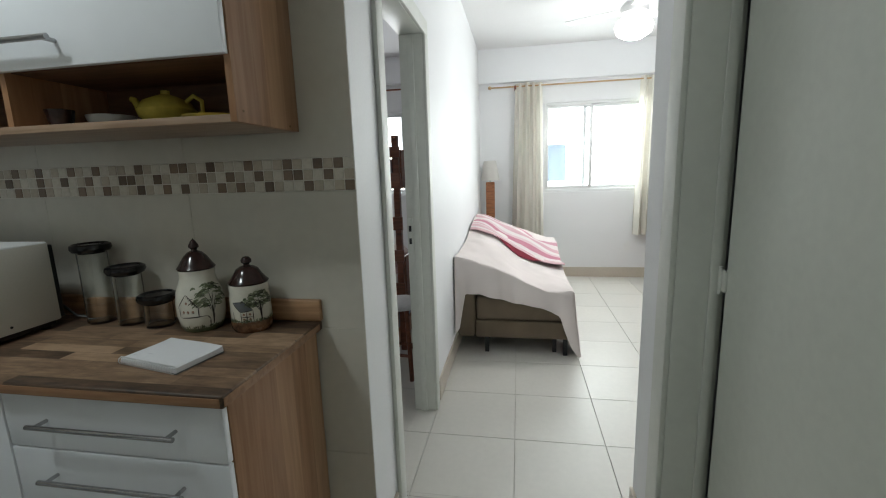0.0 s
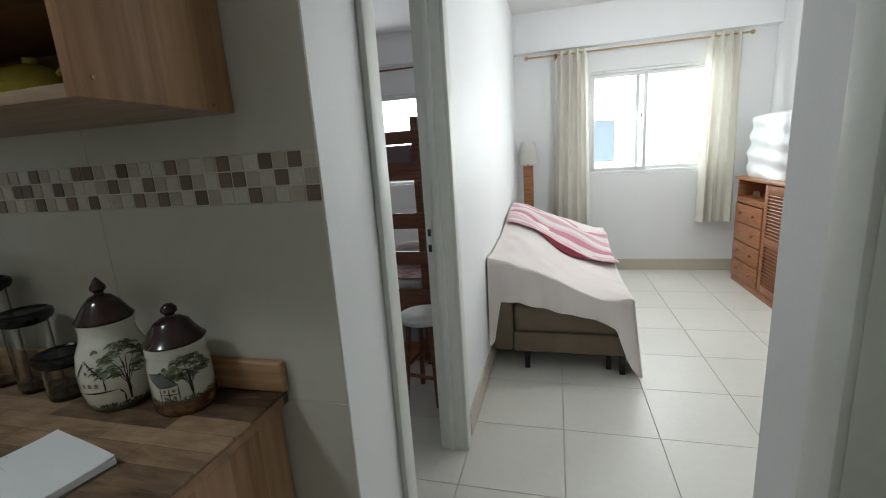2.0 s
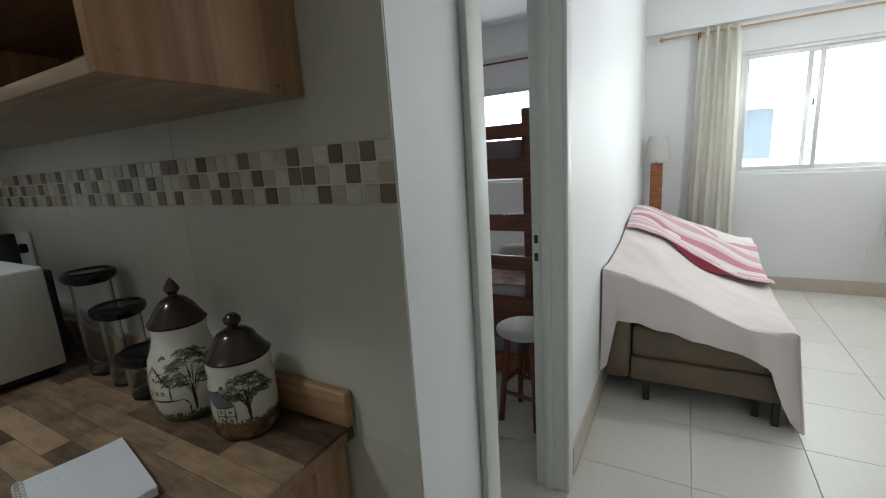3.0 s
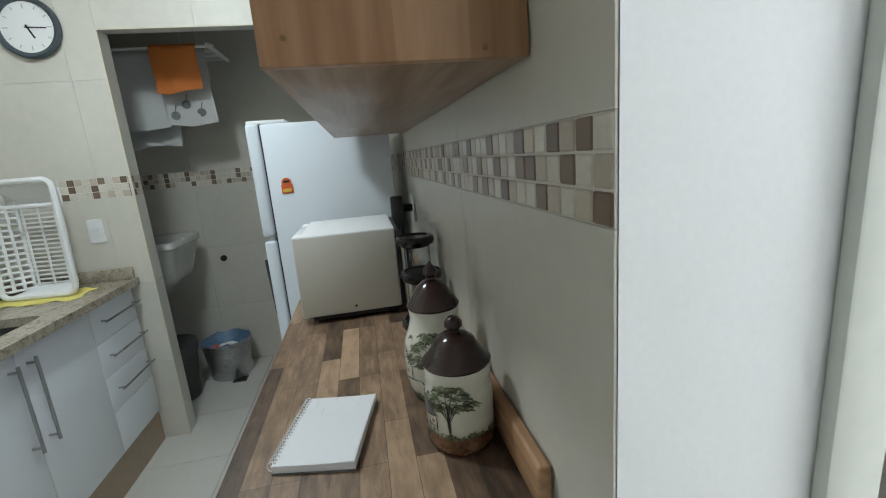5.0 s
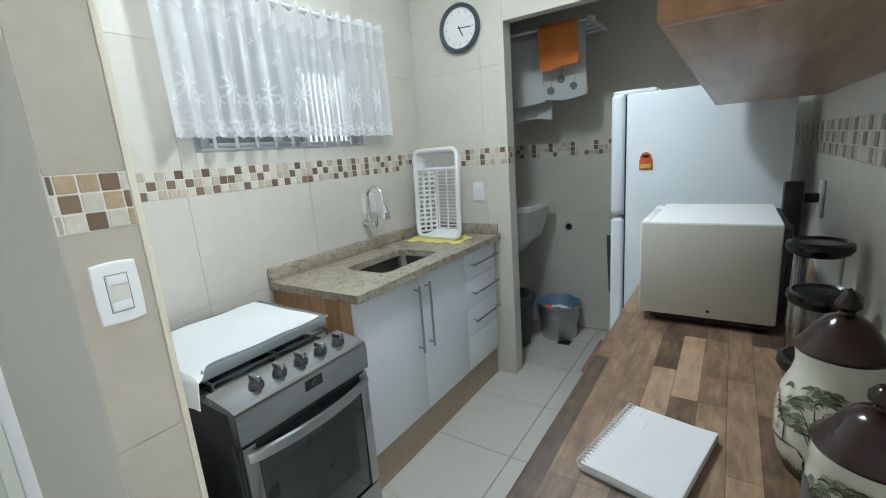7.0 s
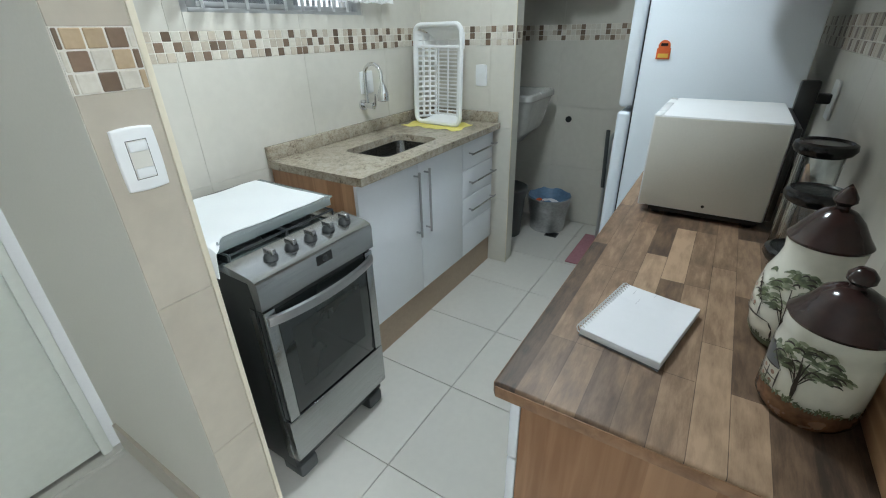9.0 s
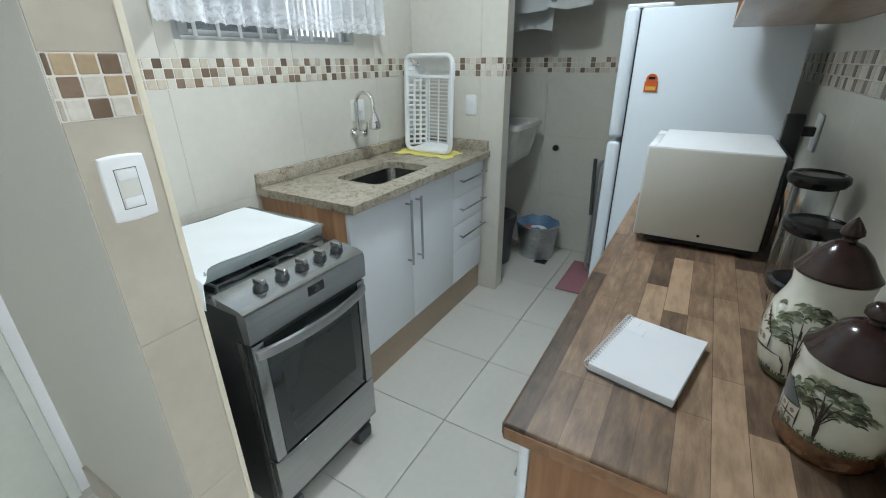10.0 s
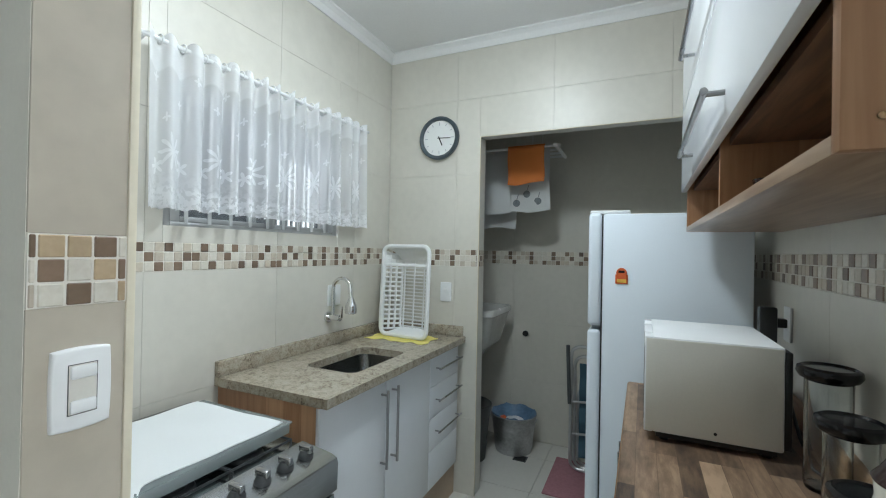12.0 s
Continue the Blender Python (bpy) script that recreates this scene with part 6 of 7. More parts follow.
for i in range(5):
    part("slot_bar", bx(-3.106 + i * 0.0128, -3.099 + i * 0.0128, 0.323, 0.397, 0.0005, 0.003), M_BLACK, dr)
part("pan", bx(-3.107, -3.043, 0.323, 0.397, 0.0002, 0.0006), M_BLACK, dr)
solid("pipe_cap", tube(bmesh.new(), [(LAUND_X, 0.302, 0.81), (LAUND_X + 0.012, 0.302, 0.81)], 0.022, 18), M_BLACK, "black round pipe cap on the tiled wall", "pipe cap", at=(LAUND_X, 0.302, 0.81))
solid("floor_mat", bx(-3.20, -2.70, 0.585, 0.885, 0.0005, 0.012, bev=0.004), M_PINK, "pink foam mat on the laundry floor", "mat", at=(-2.95, 0.73, 0))


def folding_chair(x, y):
    """A folded beach chair standing on its edge beside the fridge."""
    t = thing("folding_chair", "folded aluminium beach chair with blue fabric", "chair", (x, y, 0.012))
    for k, (dx, h, w) in enumerate(((0.0, 0.80, 0.42), (0.035, 0.73, 0.36), (0.07, 0.52, 0.32))):
        xx = x - dx
        bm = tube(bmesh.new(), [(xx, y + p[0], 0.024 + p[1]) for p in rounded(0.0 + 0.02 * k, w, 0.0, h, 0.06)], 0.011, 8, True)
        part("tube_frame", bm, M_ALU, t, "bent aluminium tube")
    f = sheet(lambda u, v: (x - 0.03 + 0.012 * math.sin(v * 20), y + 0.05 + 0.28 * u, 0.09 + 0.62 * v), 6, 20, 0.003)
    part("fabric", f, M_TEAL, t, "blue woven fabric")
    part("arm_rest", tube(bmesh.new(), [(x + 0.02, y - 0.005, 0.45), (x + 0.02, y - 0.02, 0.80), (x + 0.02, y - 0.02, 0.83)], 0.012, 8), M_FOOT, t, "dark armrest")
    for z in (0.25, 0.46):
        part("cross_bar", tube(bmesh.new(), [(x, y + 0.01, z), (x - 0.07, y + 0.3, z)], 0.008, 8), M_ALU, t)


folding_chair(-3.05, 0.695)


def airer():
    t = thing("ceiling_airer", "white hanging clothes airer below the laundry ceiling", "clothes airer", (-3.0, 0.1, 2.13))
    xs = (-3.22, -3.11, -3.0, -2.89)
    for x in xs:
        part("rail", tube(bmesh.new(), [(x, -0.34, 2.115), (x, 0.60, 2.115)], 0.008, 8), M_PLASTW, t)
    for y in (-0.34, 0.60):
        part("end_bar", tube(bmesh.new(), [(-3.25, y, 2.115), (-2.86, y, 2.115), (-2.84, y + 0.03, 2.10)], 0.012, 8), M_PLASTW, t)
    for x in (-3.2, -2.9):
        for y in (-0.3, 0.45):
            part("cord", tube(bmesh.new(), [(x, y, 2.12), (x, y, CEIL_K)], 0.002, 6), M_PLASTW, t)


airer()


def hung(name, label, m, x, y0, y1, zt, zb, back, seed, category="towel"):
    """A cloth folded over an airer rail."""
    ph = seed * 1.7
    def fn(u, v):
        y = y0 + (y1 - y0) * u
        w = 0.008 * math.sin(u * 9 + ph)
        if v < 0.12:
            k = v / 0.12
            return (x - 0.012 * math.cos(math.pi * k), y, zt + 0.012 * math.sin(math.pi * k))
        k = (v - 0.12) / 0.88
        return (x + 0.012 + w * k, y + 0.006 * math.sin(k * 6 + ph) * k, zt - (zt - zb) * k + 0.01 * math.sin(u * 5 + ph) * k)
    return solid(name, sheet(fn, 18, 16, 0.002), m, label, category, at=(x, (y0 + y1) / 2, zb))


hung("tea_towel", "white cloth hanging over the airer", M_TOWEL, -3.0, -0.10, 0.278, 2.117, 1.70, 0, 1)
hung("tea_towel", "white cloth hanging low over the airer", M_TOWEL, -3.11, 0.02, 0.30, 2.117, 1.60, 0, 3)
hung("orange_cloth", "orange cleaning cloth hanging over the airer", M_ORANGE, -2.89, 0.29, 0.53, 2.117, 1.88, 0, 2, "cloth")
tw = hung("tea_towel", "white tea towel with grey fruit prints over the airer", M_TOWEL, -3.0, 0.282, 0.545, 2.117, 1.71, 0, 5)
for i, (yy, zz) in enumerate(((0.325, 1.765), (0.395, 1.825), (0.47, 1.775))):
    bm = tube(bmesh.new(), [(-2.986, yy, zz), (-2.9795, yy, zz)], 0.024, 18)
    tube(bm, [(-2.983, yy, zz + 0.02), (-2.983, yy + 0.012, zz + 0.06)], 0.0025, 6)
    bm.transform(Matrix.Translation(-Vector(tw.location)))
    pr = new("printed_fruit", mesh_of("printed_fruit", bm, M_PRINT))
    pr.parent = tw


# ---- living room ----
def sofa_bed():
    t = thing("sofa_bed", "taupe upholstered sofa bed on dark feet along the wall", "sofa bed", (0.0, 4.35, 0))
    y0, y1 = 3.432, 5.30
    part("base", bx(-0.262, 0.432, y0, y1, 0.130, 0.262, bev=0.012, seg=3), M_SOFA, t)
    part("seat_cushion", bx(-0.258, 0.436, y0 + 0.004, y1, 0.264, 0.45, bev=0.03, seg=4), M_SOFA, t)
    part("backrest", bx(-0.404, -0.266, y0 + 0.002, y1, 0.125, 0.70, bev=0.03, seg=4), M_SOFA, t)
    part("arm", bx(-0.262, 0.43, y1 - 0.16, y1 - 0.002, 0.452, 0.60, bev=0.03, seg=4), M_SOFA, t)
    for x, y in ((-0.18, y0 + 0.03), (0.33, y0 + 0.07), (0.405, y0 + 0.012), (-0.18, y1 - 0.06), (0.38, y1 - 0.06)):
        part("foot", bx(x - 0.016, x + 0.016, y, y + 0.034, 0.0, 0.132, bev=0.003), M_BLACK, t, "dark wooden foot")


sofa_bed()


def ease(a, b, k):
    k = max(0.0, min(1.0, k))
    return a + (b - a) * k * k * (3 - 2 * k)


def cover_height(x, y):
    """Top of the cover: from the back at the wall down to the seat's edge, rising to cushions at the far end."""
    far = ease(0, 1, (y - 3.9) / 1.1)
    hw = 0.752 + 0.13 * far
    he = 0.492 + 0.135 * ease(0, 1, (y - 4.5) / 0.6)
    k = (x + 0.405) / 0.85
    z = hw + (he - hw) * ease(0, 1, k * 0.95 + 0.03)
    hump = 0.05 * math.exp(-((x + 0.22) / 0.15) ** 2 - ((y - 4.05) / 0.25) ** 2) - 0.02 * math.exp(-((x - 0.05) / 0.12) ** 2 - ((y - 3.9) / 0.3) ** 2)
    return z + hump + 0.010 * math.sin(x * 13 + y * 5) * math.sin(y * 3.1) + 0.022 * noise.noise(Vector((x * 4, y * 2.5, 0))) + 0.006 * noise.noise(Vector((x * 11 + y * 6, y * 5, 2)))


HEM = [(-0.415, 0.17), (-0.385, 0.19), (-0.362, 0.33), (-0.335, 0.475), (-0.22, 0.478), (-0.10, 0.442), (0.1, 0.405), (0.3, 0.355), (0.36, 0.325), (0.385, 0.20), (0.405, 0.08), (0.43, 0.016), (0.47, 0.014)]


def hem_height(x):
    """How far down the cover hangs at the near end: low at the outer corner."""
    for (a, p), (b, q) in zip(HEM, HEM[1:]):
        if x <= b:
            return p + (q - p) * (x - a) / (b - a)
    return HEM[-1][1]


def cover_fn(u, v):
    """u: from the wall over the seat and down to the floor; v: from the hem at the near end to the far end."""
    L = u * 1.40
    x = -0.414 + min(L, 0.864)
    drop = max(0.0, L - 0.864)
    y = 3.425 + max(0.0, v - 0.16) / 0.84 * 1.80
    near = max(0.0, 0.16 - v) / 0.16
    z = cover_height(x, y)
    if drop > 0:
        hem = 1.0 if v < 0.3 else 0.82 + 0.1 * math.sin(v * 20)
        z = max(0.012 + 0.01 * math.sin(v * 30) ** 2, z - drop * 0.95 * hem)
        x = 0.455 + 0.012 * math.sin(v * 34) * drop * 2 + drop * 0.09
    if near > 0:
        if drop > 0:
            y -= 0.03 * near
        else:
            z += (hem_height(x) - z) * near
            y -= 0.020 * math.sin(near * 1.57) + (0.012 * math.sin(x * 24) + 0.008 * math.sin(x * 41 + 1) + 0.014 * ease(0, 1, (x - 0.3) / 0.1)) * near
            x += 0.065 * near * ease(0, 1, (x - 0.36) / 0.085)
    return (x, y, z)


solid("bed_cover", sheet(cover_fn, 90, 110, 0.004), M_BLANKET, "cream cotton cover draped over the sofa bed to the floor", "blanket", at=(0.0, 4.3, 0.4))


def throw_fn(u, v):
    y = 4.22 + 0.22 * (1 - u) + v * 0.78 - 0.25 * u * (1 - v) * 0.3
    x = -0.40 + 0.865 * u
    z = cover_height(min(x, 0.45), y) + 0.014 + 0.010 * math.sin(v * 9 + u * 3) + 0.007 * math.sin(u * 14 - v * 5 + 2 * math.sin(v * 4)) + 0.03 * math.exp(-((v - 0.05) / 0.12) ** 2) * (0.3 + u)
    if x > 0.46:
        z -= (x - 0.46) * 1.5
    return (x, y, z)


throw = solid("striped_throw", sheet(throw_fn, 50, 50, 0.005), M_STRIPE, "pink and white striped throw folded across the sofa bed", "blanket", at=(0.05, 4.7, 0.8))
part("turned_edge", sheet(lambda u, v: tuple(Vector(throw_fn(0.30 + 0.45 * u, 0.0)) + Vector((0.01 * v, -0.006 - 0.075 * v * math.sin(math.pi * u), -0.004 - 0.050 * v * math.sin(math.pi * u)))), 16, 4, 0.004), M_WINE, throw, "dark red turned-over edge")


def dresser():
    x0, x1, y0, ym, y1, H = 1.725, 2.065, 4.57, 5.02, 5.64, 1.035
    t = thing("dresser", "reddish pine dresser with four drawers, open niche and louvred door", "dresser", (1.9, 5.1, 0))
    bm = bmesh.new()
    for c in ((x0 + 0.012, x1, y0 + 0.01, y0 + 0.03, 0.0, H - 0.03), (x0 + 0.012, x1, ym - 0.01, ym + 0.01, 0.05, H - 0.03), (x0 + 0.012, x1, y1 - 0.03, y1 - 0.01, 0.0, H - 0.03), (x1 - 0.012, x1, y0 + 0.03, y1 - 0.03, 0.05, H - 0.03), (x0 + 0.012, x1 - 0.012, y0 + 0.03, y1 - 0.03, 0.055, 0.075)):
        box(bm, *c, bev=0.002)
    part("carcass", bm, M_RED, t)
    part("top", bx(x0 - 0.012, x1 + 0.008, y0 - 0.008, y1 + 0.008, H - 0.03, H, bev=0.008, seg=3), M_REDX, t, "overhanging pine top")
    part("plinth", bx(x0 + 0.004, x0 + 0.02, y0 + 0.03, y1 - 0.03, 0.0, 0.058, bev=0.003), M_REDX, t)
    part("niche_floor", bx(x0 + 0.012, x1 - 0.012, ym + 0.01, y1 - 0.03, 0.83, 0.845), M_REDX, t)
    part("niche_rail", bx(x0 + 0.004, x0 + 0.02, ym + 0.01, y1 - 0.03, 0.79, 0.83, bev=0.003), M_REDX, t)
    for i in range(4):
        z0 = 0.065 + i * 0.181
        d = part("drawer_front", bx(x0 - 0.006, x0 + 0.012, ym + 0.014, y1 - 0.034, z0, z0 + 0.172, bev=0.006, seg=3), M_REDX, t)
        for y in (ym + 0.16, y1 - 0.18):
            part("knob", tube(bmesh.new(), [(x0 - 0.006, y, z0 + 0.09), (x0 - 0.014, y, z0 + 0.09), (x0 - 0.022, y, z0 + 0.09), (x0 - 0.030, y, z0 + 0.09)], [0.007, 0.007, 0.015, 0.010], 12), M_REDX, d, "turned wooden knob")
    door = bmesh.new()
    for c in ((y0 + 0.034, y0 + 0.09, 0.07, H - 0.04), (ym - 0.07, ym - 0.014, 0.07, H - 0.04), (y0 + 0.09, ym - 0.07, 0.07, 0.14), (y0 + 0.09, ym - 0.07, H - 0.11, H - 0.04), (y0 + 0.09, ym - 0.07, 0.5, 0.56)):
        box(door, x0 - 0.006, x0 + 0.012, *c, bev=0.004)
    door = part("door", door, M_RED, t)
    for za, zb in ((0.14, 0.5), (0.56, H - 0.11)):
        n = int((zb - za) / 0.028)
        for i in range(n):
            z = za + (i + 0.5) * (zb - za) / n
            bm = bx(-0.010, 0.010, y0 + 0.09, ym - 0.07, -0.003, 0.003)
            bm.transform(Matrix.Translation((x0 + 0.003, 0, z)) @ Matrix.Rotation(radians(40), 4, "Y"))
            part("louvre", bm, M_REDX, door)
    part("door_back", bx(x0 + 0.013, x0 + 0.016, y0 + 0.034, ym - 0.014, 0.07, H - 0.04), M_RED, t)


dresser()
jr = solid("small_jar", lathe(bmesh.new(), [(0, 0), (0.028, 0), (0.03, 0.05), (0.02, 0.065), (0, 0.065)]), M_GLASS, "small glass jar in the dresser niche", "jar")
jr.location = (1.80, 5.38, 0.8455)
def wrapped(u, v):
    a = u * 2 * math.pi
    c, s = math.cos(a), math.sin(a)
    r = (abs(c) ** 5 + abs(s) ** 5) ** -0.2
    k = 1 - 0.10 * v ** 3 + 0.03 * math.sin(a * 3 + v * 4)
    top = 1.0 if v < 0.85 else max(0.0, math.cos((v - 0.85) / 0.15 * 1.5708))
    w = 0.012 * math.sin(v * 26 + a * 2) * (1 - v * 0.6) + 0.012 * noise.noise(Vector((c * 2.4, s * 2.4, v * 5)))
    return (1.895 + c * r * (0.13 * k * top + w), 5.25 + s * r * (0.36 * k * top + w), 1.0365 + min(v, 0.86) / 0.86 * 0.53 + (0.03 * math.sin((v - 0.86) / 0.14 * 1.57) if v > 0.86 else 0))
solid("covered_television", sheet(wrapped, 60, 40), M_BAG, "television wrapped in a white crumpled cover on the dresser", "television", at=(1.895, 5.25, 1.036))


def floor_lamp():
    x, y = -0.285, 5.72
    t = thing("floor_lamp", "wooden post lamp with white conical shade in the corner", "lamp", (x, y, 0))
    part("base", bx(x - 0.11, x + 0.11, y - 0.11, y + 0.11, 0.0, 0.03, bev=0.006), M_RED, t)
    part("post", bx(x - 0.054, x + 0.054, y - 0.02, y + 0.02, 0.03, 1.245, bev=0.006), M_RED, t, "flat reddish wooden post")
    part("neck", tube(bmesh.new(), [(x, y, 1.245), (x, y, 1.30)], 0.012, 10), M_ALU, t)
    part("shade", lathe(bmesh.new(), [(0.115, 1.265), (0.075, 1.50), (0.073, 1.50), (0.113, 1.265)], (x, y, 0), 32), M_SHADE, t, "white fabric shade")
    part("peg", tube(bmesh.new(), [(x + 0.03, y - 0.02, 0.93), (x + 0.03, y - 0.035, 0.93)], 0.008, 10), M_BRASS, t)


floor_lamp()


def curtains():
    z, y = 2.368, 5.815
    t = thing("curtain_rod", "thin bamboo-coloured curtain rod with round finials", "curtain rod", (0.77, y, z))
    part("rod", tube(bmesh.new(), [(-0.275, y, z), (1.815, y, z)], 0.009, 10), M_ROD, t)
    for x in (-0.285, 1.825):
        part("finial", lathe(bmesh.new(), [(0, -0.022), (0.016, -0.016), (0.022, 0), (0.016, 0.016), (0, 0.022)], (x, y, z), 14), M_ROD, t)
    for x in (0.02, 1.72):
        part("bracket", bx(x - 0.012, x + 0.012, y - 0.012, FAR, z - 0.03, z + 0.012, bev=0.003), M_BUNK, t, "dark bracket")
    for (xa, xb, xat, xbt, zb, n, ph) in ((-0.03, 0.365, 0.02, 0.34, 0.53, 4, 0.3), (1.43, 1.77, 1.45, 1.755, 0.56, 4, 1.4)):
        def fn(u, v):
            xl, xr = xa + (xat - xa) * v, xb + (xbt - xb) * v
            s = math.sin(u * 2 * math.pi * n + ph)
            amp = 0.040 + 0.014 * math.sin(u * 5 + ph)
            return (xl + (xr - xl) * u + 0.006 * math.cos(u * 2 * math.pi * n * 2) * (1 - v), y + amp * s * (1 - 0.25 * v) + 0.01 * math.sin(u * 31 + v * 3), zb + (z + 0.035 - zb) * v)
        solid("curtain", sheet(fn, 120, 18), M_CURTAIN, "long cream fabric curtain with deep folds beside the window", "curtain", group="living room curtains", at=((xa + xb) / 2, y, zb))


curtains()


def ceiling_fan(x, y):
    t = thing("ceiling_fan", "white ceiling fan with lit round globe", "ceiling fan", (x, y, CEIL_L))
    part("rod", tube(bmesh.new(), [(x, y, CEIL_L), (x, y, 2.60)], 0.012, 10), M_MATTW, t)
    part("canopy", lathe(bmesh.new(), [(0, 0), (0.06, 0), (0.05, -0.05), (0.014, -0.06)], (x, y, CEIL_L), 24), M_MATTW, t)
    part("motor", lathe(bmesh.new(), [(0, 2.62), (0.07, 2.615), (0.10, 2.58), (0.10, 2.53), (0.06, 2.50), (0, 2.50)], (x, y, 0), 32), M_MATTW, t)
    part("globe", lathe(bmesh.new(), [(0.06, 2.499), (0.12, 2.48), (0.14, 2.44), (0.125, 2.39), (0.07, 2.355), (0, 2.345)], (x, y, 0), 32), M_GLOBE, t, "lit opal globe")
    for i in range(3):
        bm = bx(0.10, 0.52, -0.06, 0.06, 2.555, 2.563, bev=0.003)
        bm.transform(Matrix.Translation((x, y, 0)) @ Matrix.Rotation(radians(35 + i * 120), 4, "Z"))
        part("blade", bm, M_MATTW, t)


ceiling_fan(0.93, 4.05)


# ---- bedroom ----
def bunk_bed():
    x0, x1, y0, y1 = -2.85, -0.795, 3.40, 4.32
    t = thing("bunk_bed", "dark mahogany bunk bed with guard rails and pull-out bed", "bunk bed", ((x0 + x1) / 2, 3.85, 0))
    for x in (x0, x1 - 0.064):
        for y in (y0 + 0.024, y1 - 0.07):
            part("post", bx(x, x + 0.046, y, y + 0.05, 0.0, 1.66, bev=0.004), M_BUNK, t)
    for nm, z0, z1 in (("guard_rail", 1.50, 1.578), ("side_rail", 1.275, 1.388), ("guard_rail", 0.965, 1.065), ("guard_rail", 0.725, 0.812), ("side_rail", 0.345, 0.555)):
        part(nm, bx(x0, x1, y0, y0 + 0.022, z0, z1, bev=0.003), M_BUNK, t)
        if nm == "side_rail":
            part(nm, bx(x0, x1, y1 - 0.02, y1, z0, z1, bev=0.003), M_BUNK, t)
    for x in (x0 + 0.005, x1 - 0.027):
        for z0, z1 in ((0.345, 0.75), (1.275, 1.56)):
            part("end_board", bx(x, x + 0.022, y0 + 0.076, y1 - 0.071, z0, z1, bev=0.003), M_BUNK, t)
    for z in (0.40, 1.30):
        part("bed_slats", bx(x0 + 0.075, x1 - 0.075, y0 + 0.03, y1 - 0.03, z, z + 0.02), M_BUNK, t)
    solid("mattress", bx(x0 + 0.08, x1 - 0.08, y0 + 0.08, y1 - 0.08, 1.321, 1.495, bev=0.03, seg=3), M_MAUVE, "mauve mattress on the upper bunk", "mattress", at=(-1.85, 3.86, 1.321))
    solid("mattress", bx(x0 + 0.08, x1 - 0.08, y0 + 0.08, y1 - 0.08, 0.421, 0.60, bev=0.03, seg=3), M_TOWEL, "white mattress on the lower bunk", "mattress", at=(-1.85, 3.86, 0.421))
    solid("quilt", sheet(lambda u, v: (-1.78 + 0.89 * u, y0 + 0.082 + 0.74 * v, 0.604 + 0.006 * math.sin(u * 8 + v * 5) ** 2 + 0.008 * abs(noise.noise(Vector((u * 5, v * 5, 1))))), 26, 20, 0.006), M_QUILT, "faded red and grey quilt on the lower bunk", "quilt", at=(-1.33, 3.8, 0.60))
    solid("pillow", lathe(bmesh.new(), [(0, 0), (0.14, 0.012), (0.17, 0.05), (0.13, 0.095), (0, 0.12)], (0, 0, 0), 28), M_BLANKET, "pinkish pillow on the lower bunk", "pillow").location = (-1.10, 4.05, 0.635)
    d = thing("trundle_bed", "pull-out bed on the floor under the bunk", "bed", ((x0 + x1) / 2, 3.8, 0))
    part("frame", bx(x0 + 0.08, x1 - 0.08, y0 + 0.03, y1 - 0.09, 0.02, 0.15, bev=0.004), M_RED, d, "reddish wooden frame")
    part("mattress_pad", bx(x0 + 0.09, x1 - 0.09, y0 + 0.04, y1 - 0.1, 0.152, 0.26, bev=0.02, seg=3), M_SHUTTER, d, "dark grey mattress")


bunk_bed()


def stool(x, y):
    h = 0.525
    t = thing("stool", "round stool with white seat and dark wooden legs", "stool", (x, y, 0))
    part("seat", lathe(bmesh.new(), [(0, h - 0.03), (0.145, h - 0.03), (0.155, h - 0.02), (0.155, h - 0.006), (0.146, h), (0, h)], (x, y, 0), 32), M_SEAT, t, "white round seat")
    for i in range(4):
        a = radians(35 + 90 * i)
        part("leg", tube(bmesh.new(), [(x + 0.15 * math.cos(a), y + 0.15 * math.sin(a), 0.0), (x + 0.10 * math.cos(a), y + 0.10 * math.sin(a), h - 0.03)], 0.016, 8), M_BUNK, t)
    for i in range(4):
        a, b = radians(35 + 90 * i), radians(125 + 90 * i)
        z = 0.17 + 0.05 * (i % 2)
        r = 0.15 - 0.05 * z / h
        part("stretcher", tube(bmesh.new(), [(x + r * math.cos(a), y + r * math.sin(a), z), (x + r * math.cos(b), y + r * math.sin(b), z)], 0.011, 8), M_BUNK, t)


stool(-0.735, 3.055)
br = thing("curtain_rod", "dark curtain rod above the bedroom window", "curtain rod", (-1.9, 5.8, 2.40))
part("rod", tube(bmesh.new(), [(-3.1, 5.80, 2.42), (-1.2, 5.80, 2.42)], 0.011, 10), M_BUNK, br)
for x in (-3.0, -1.3):
    part("bracket", bx(x - 0.012, x + 0.012, 5.79, FAR, 2.405, 2.43), M_BUNK, br)


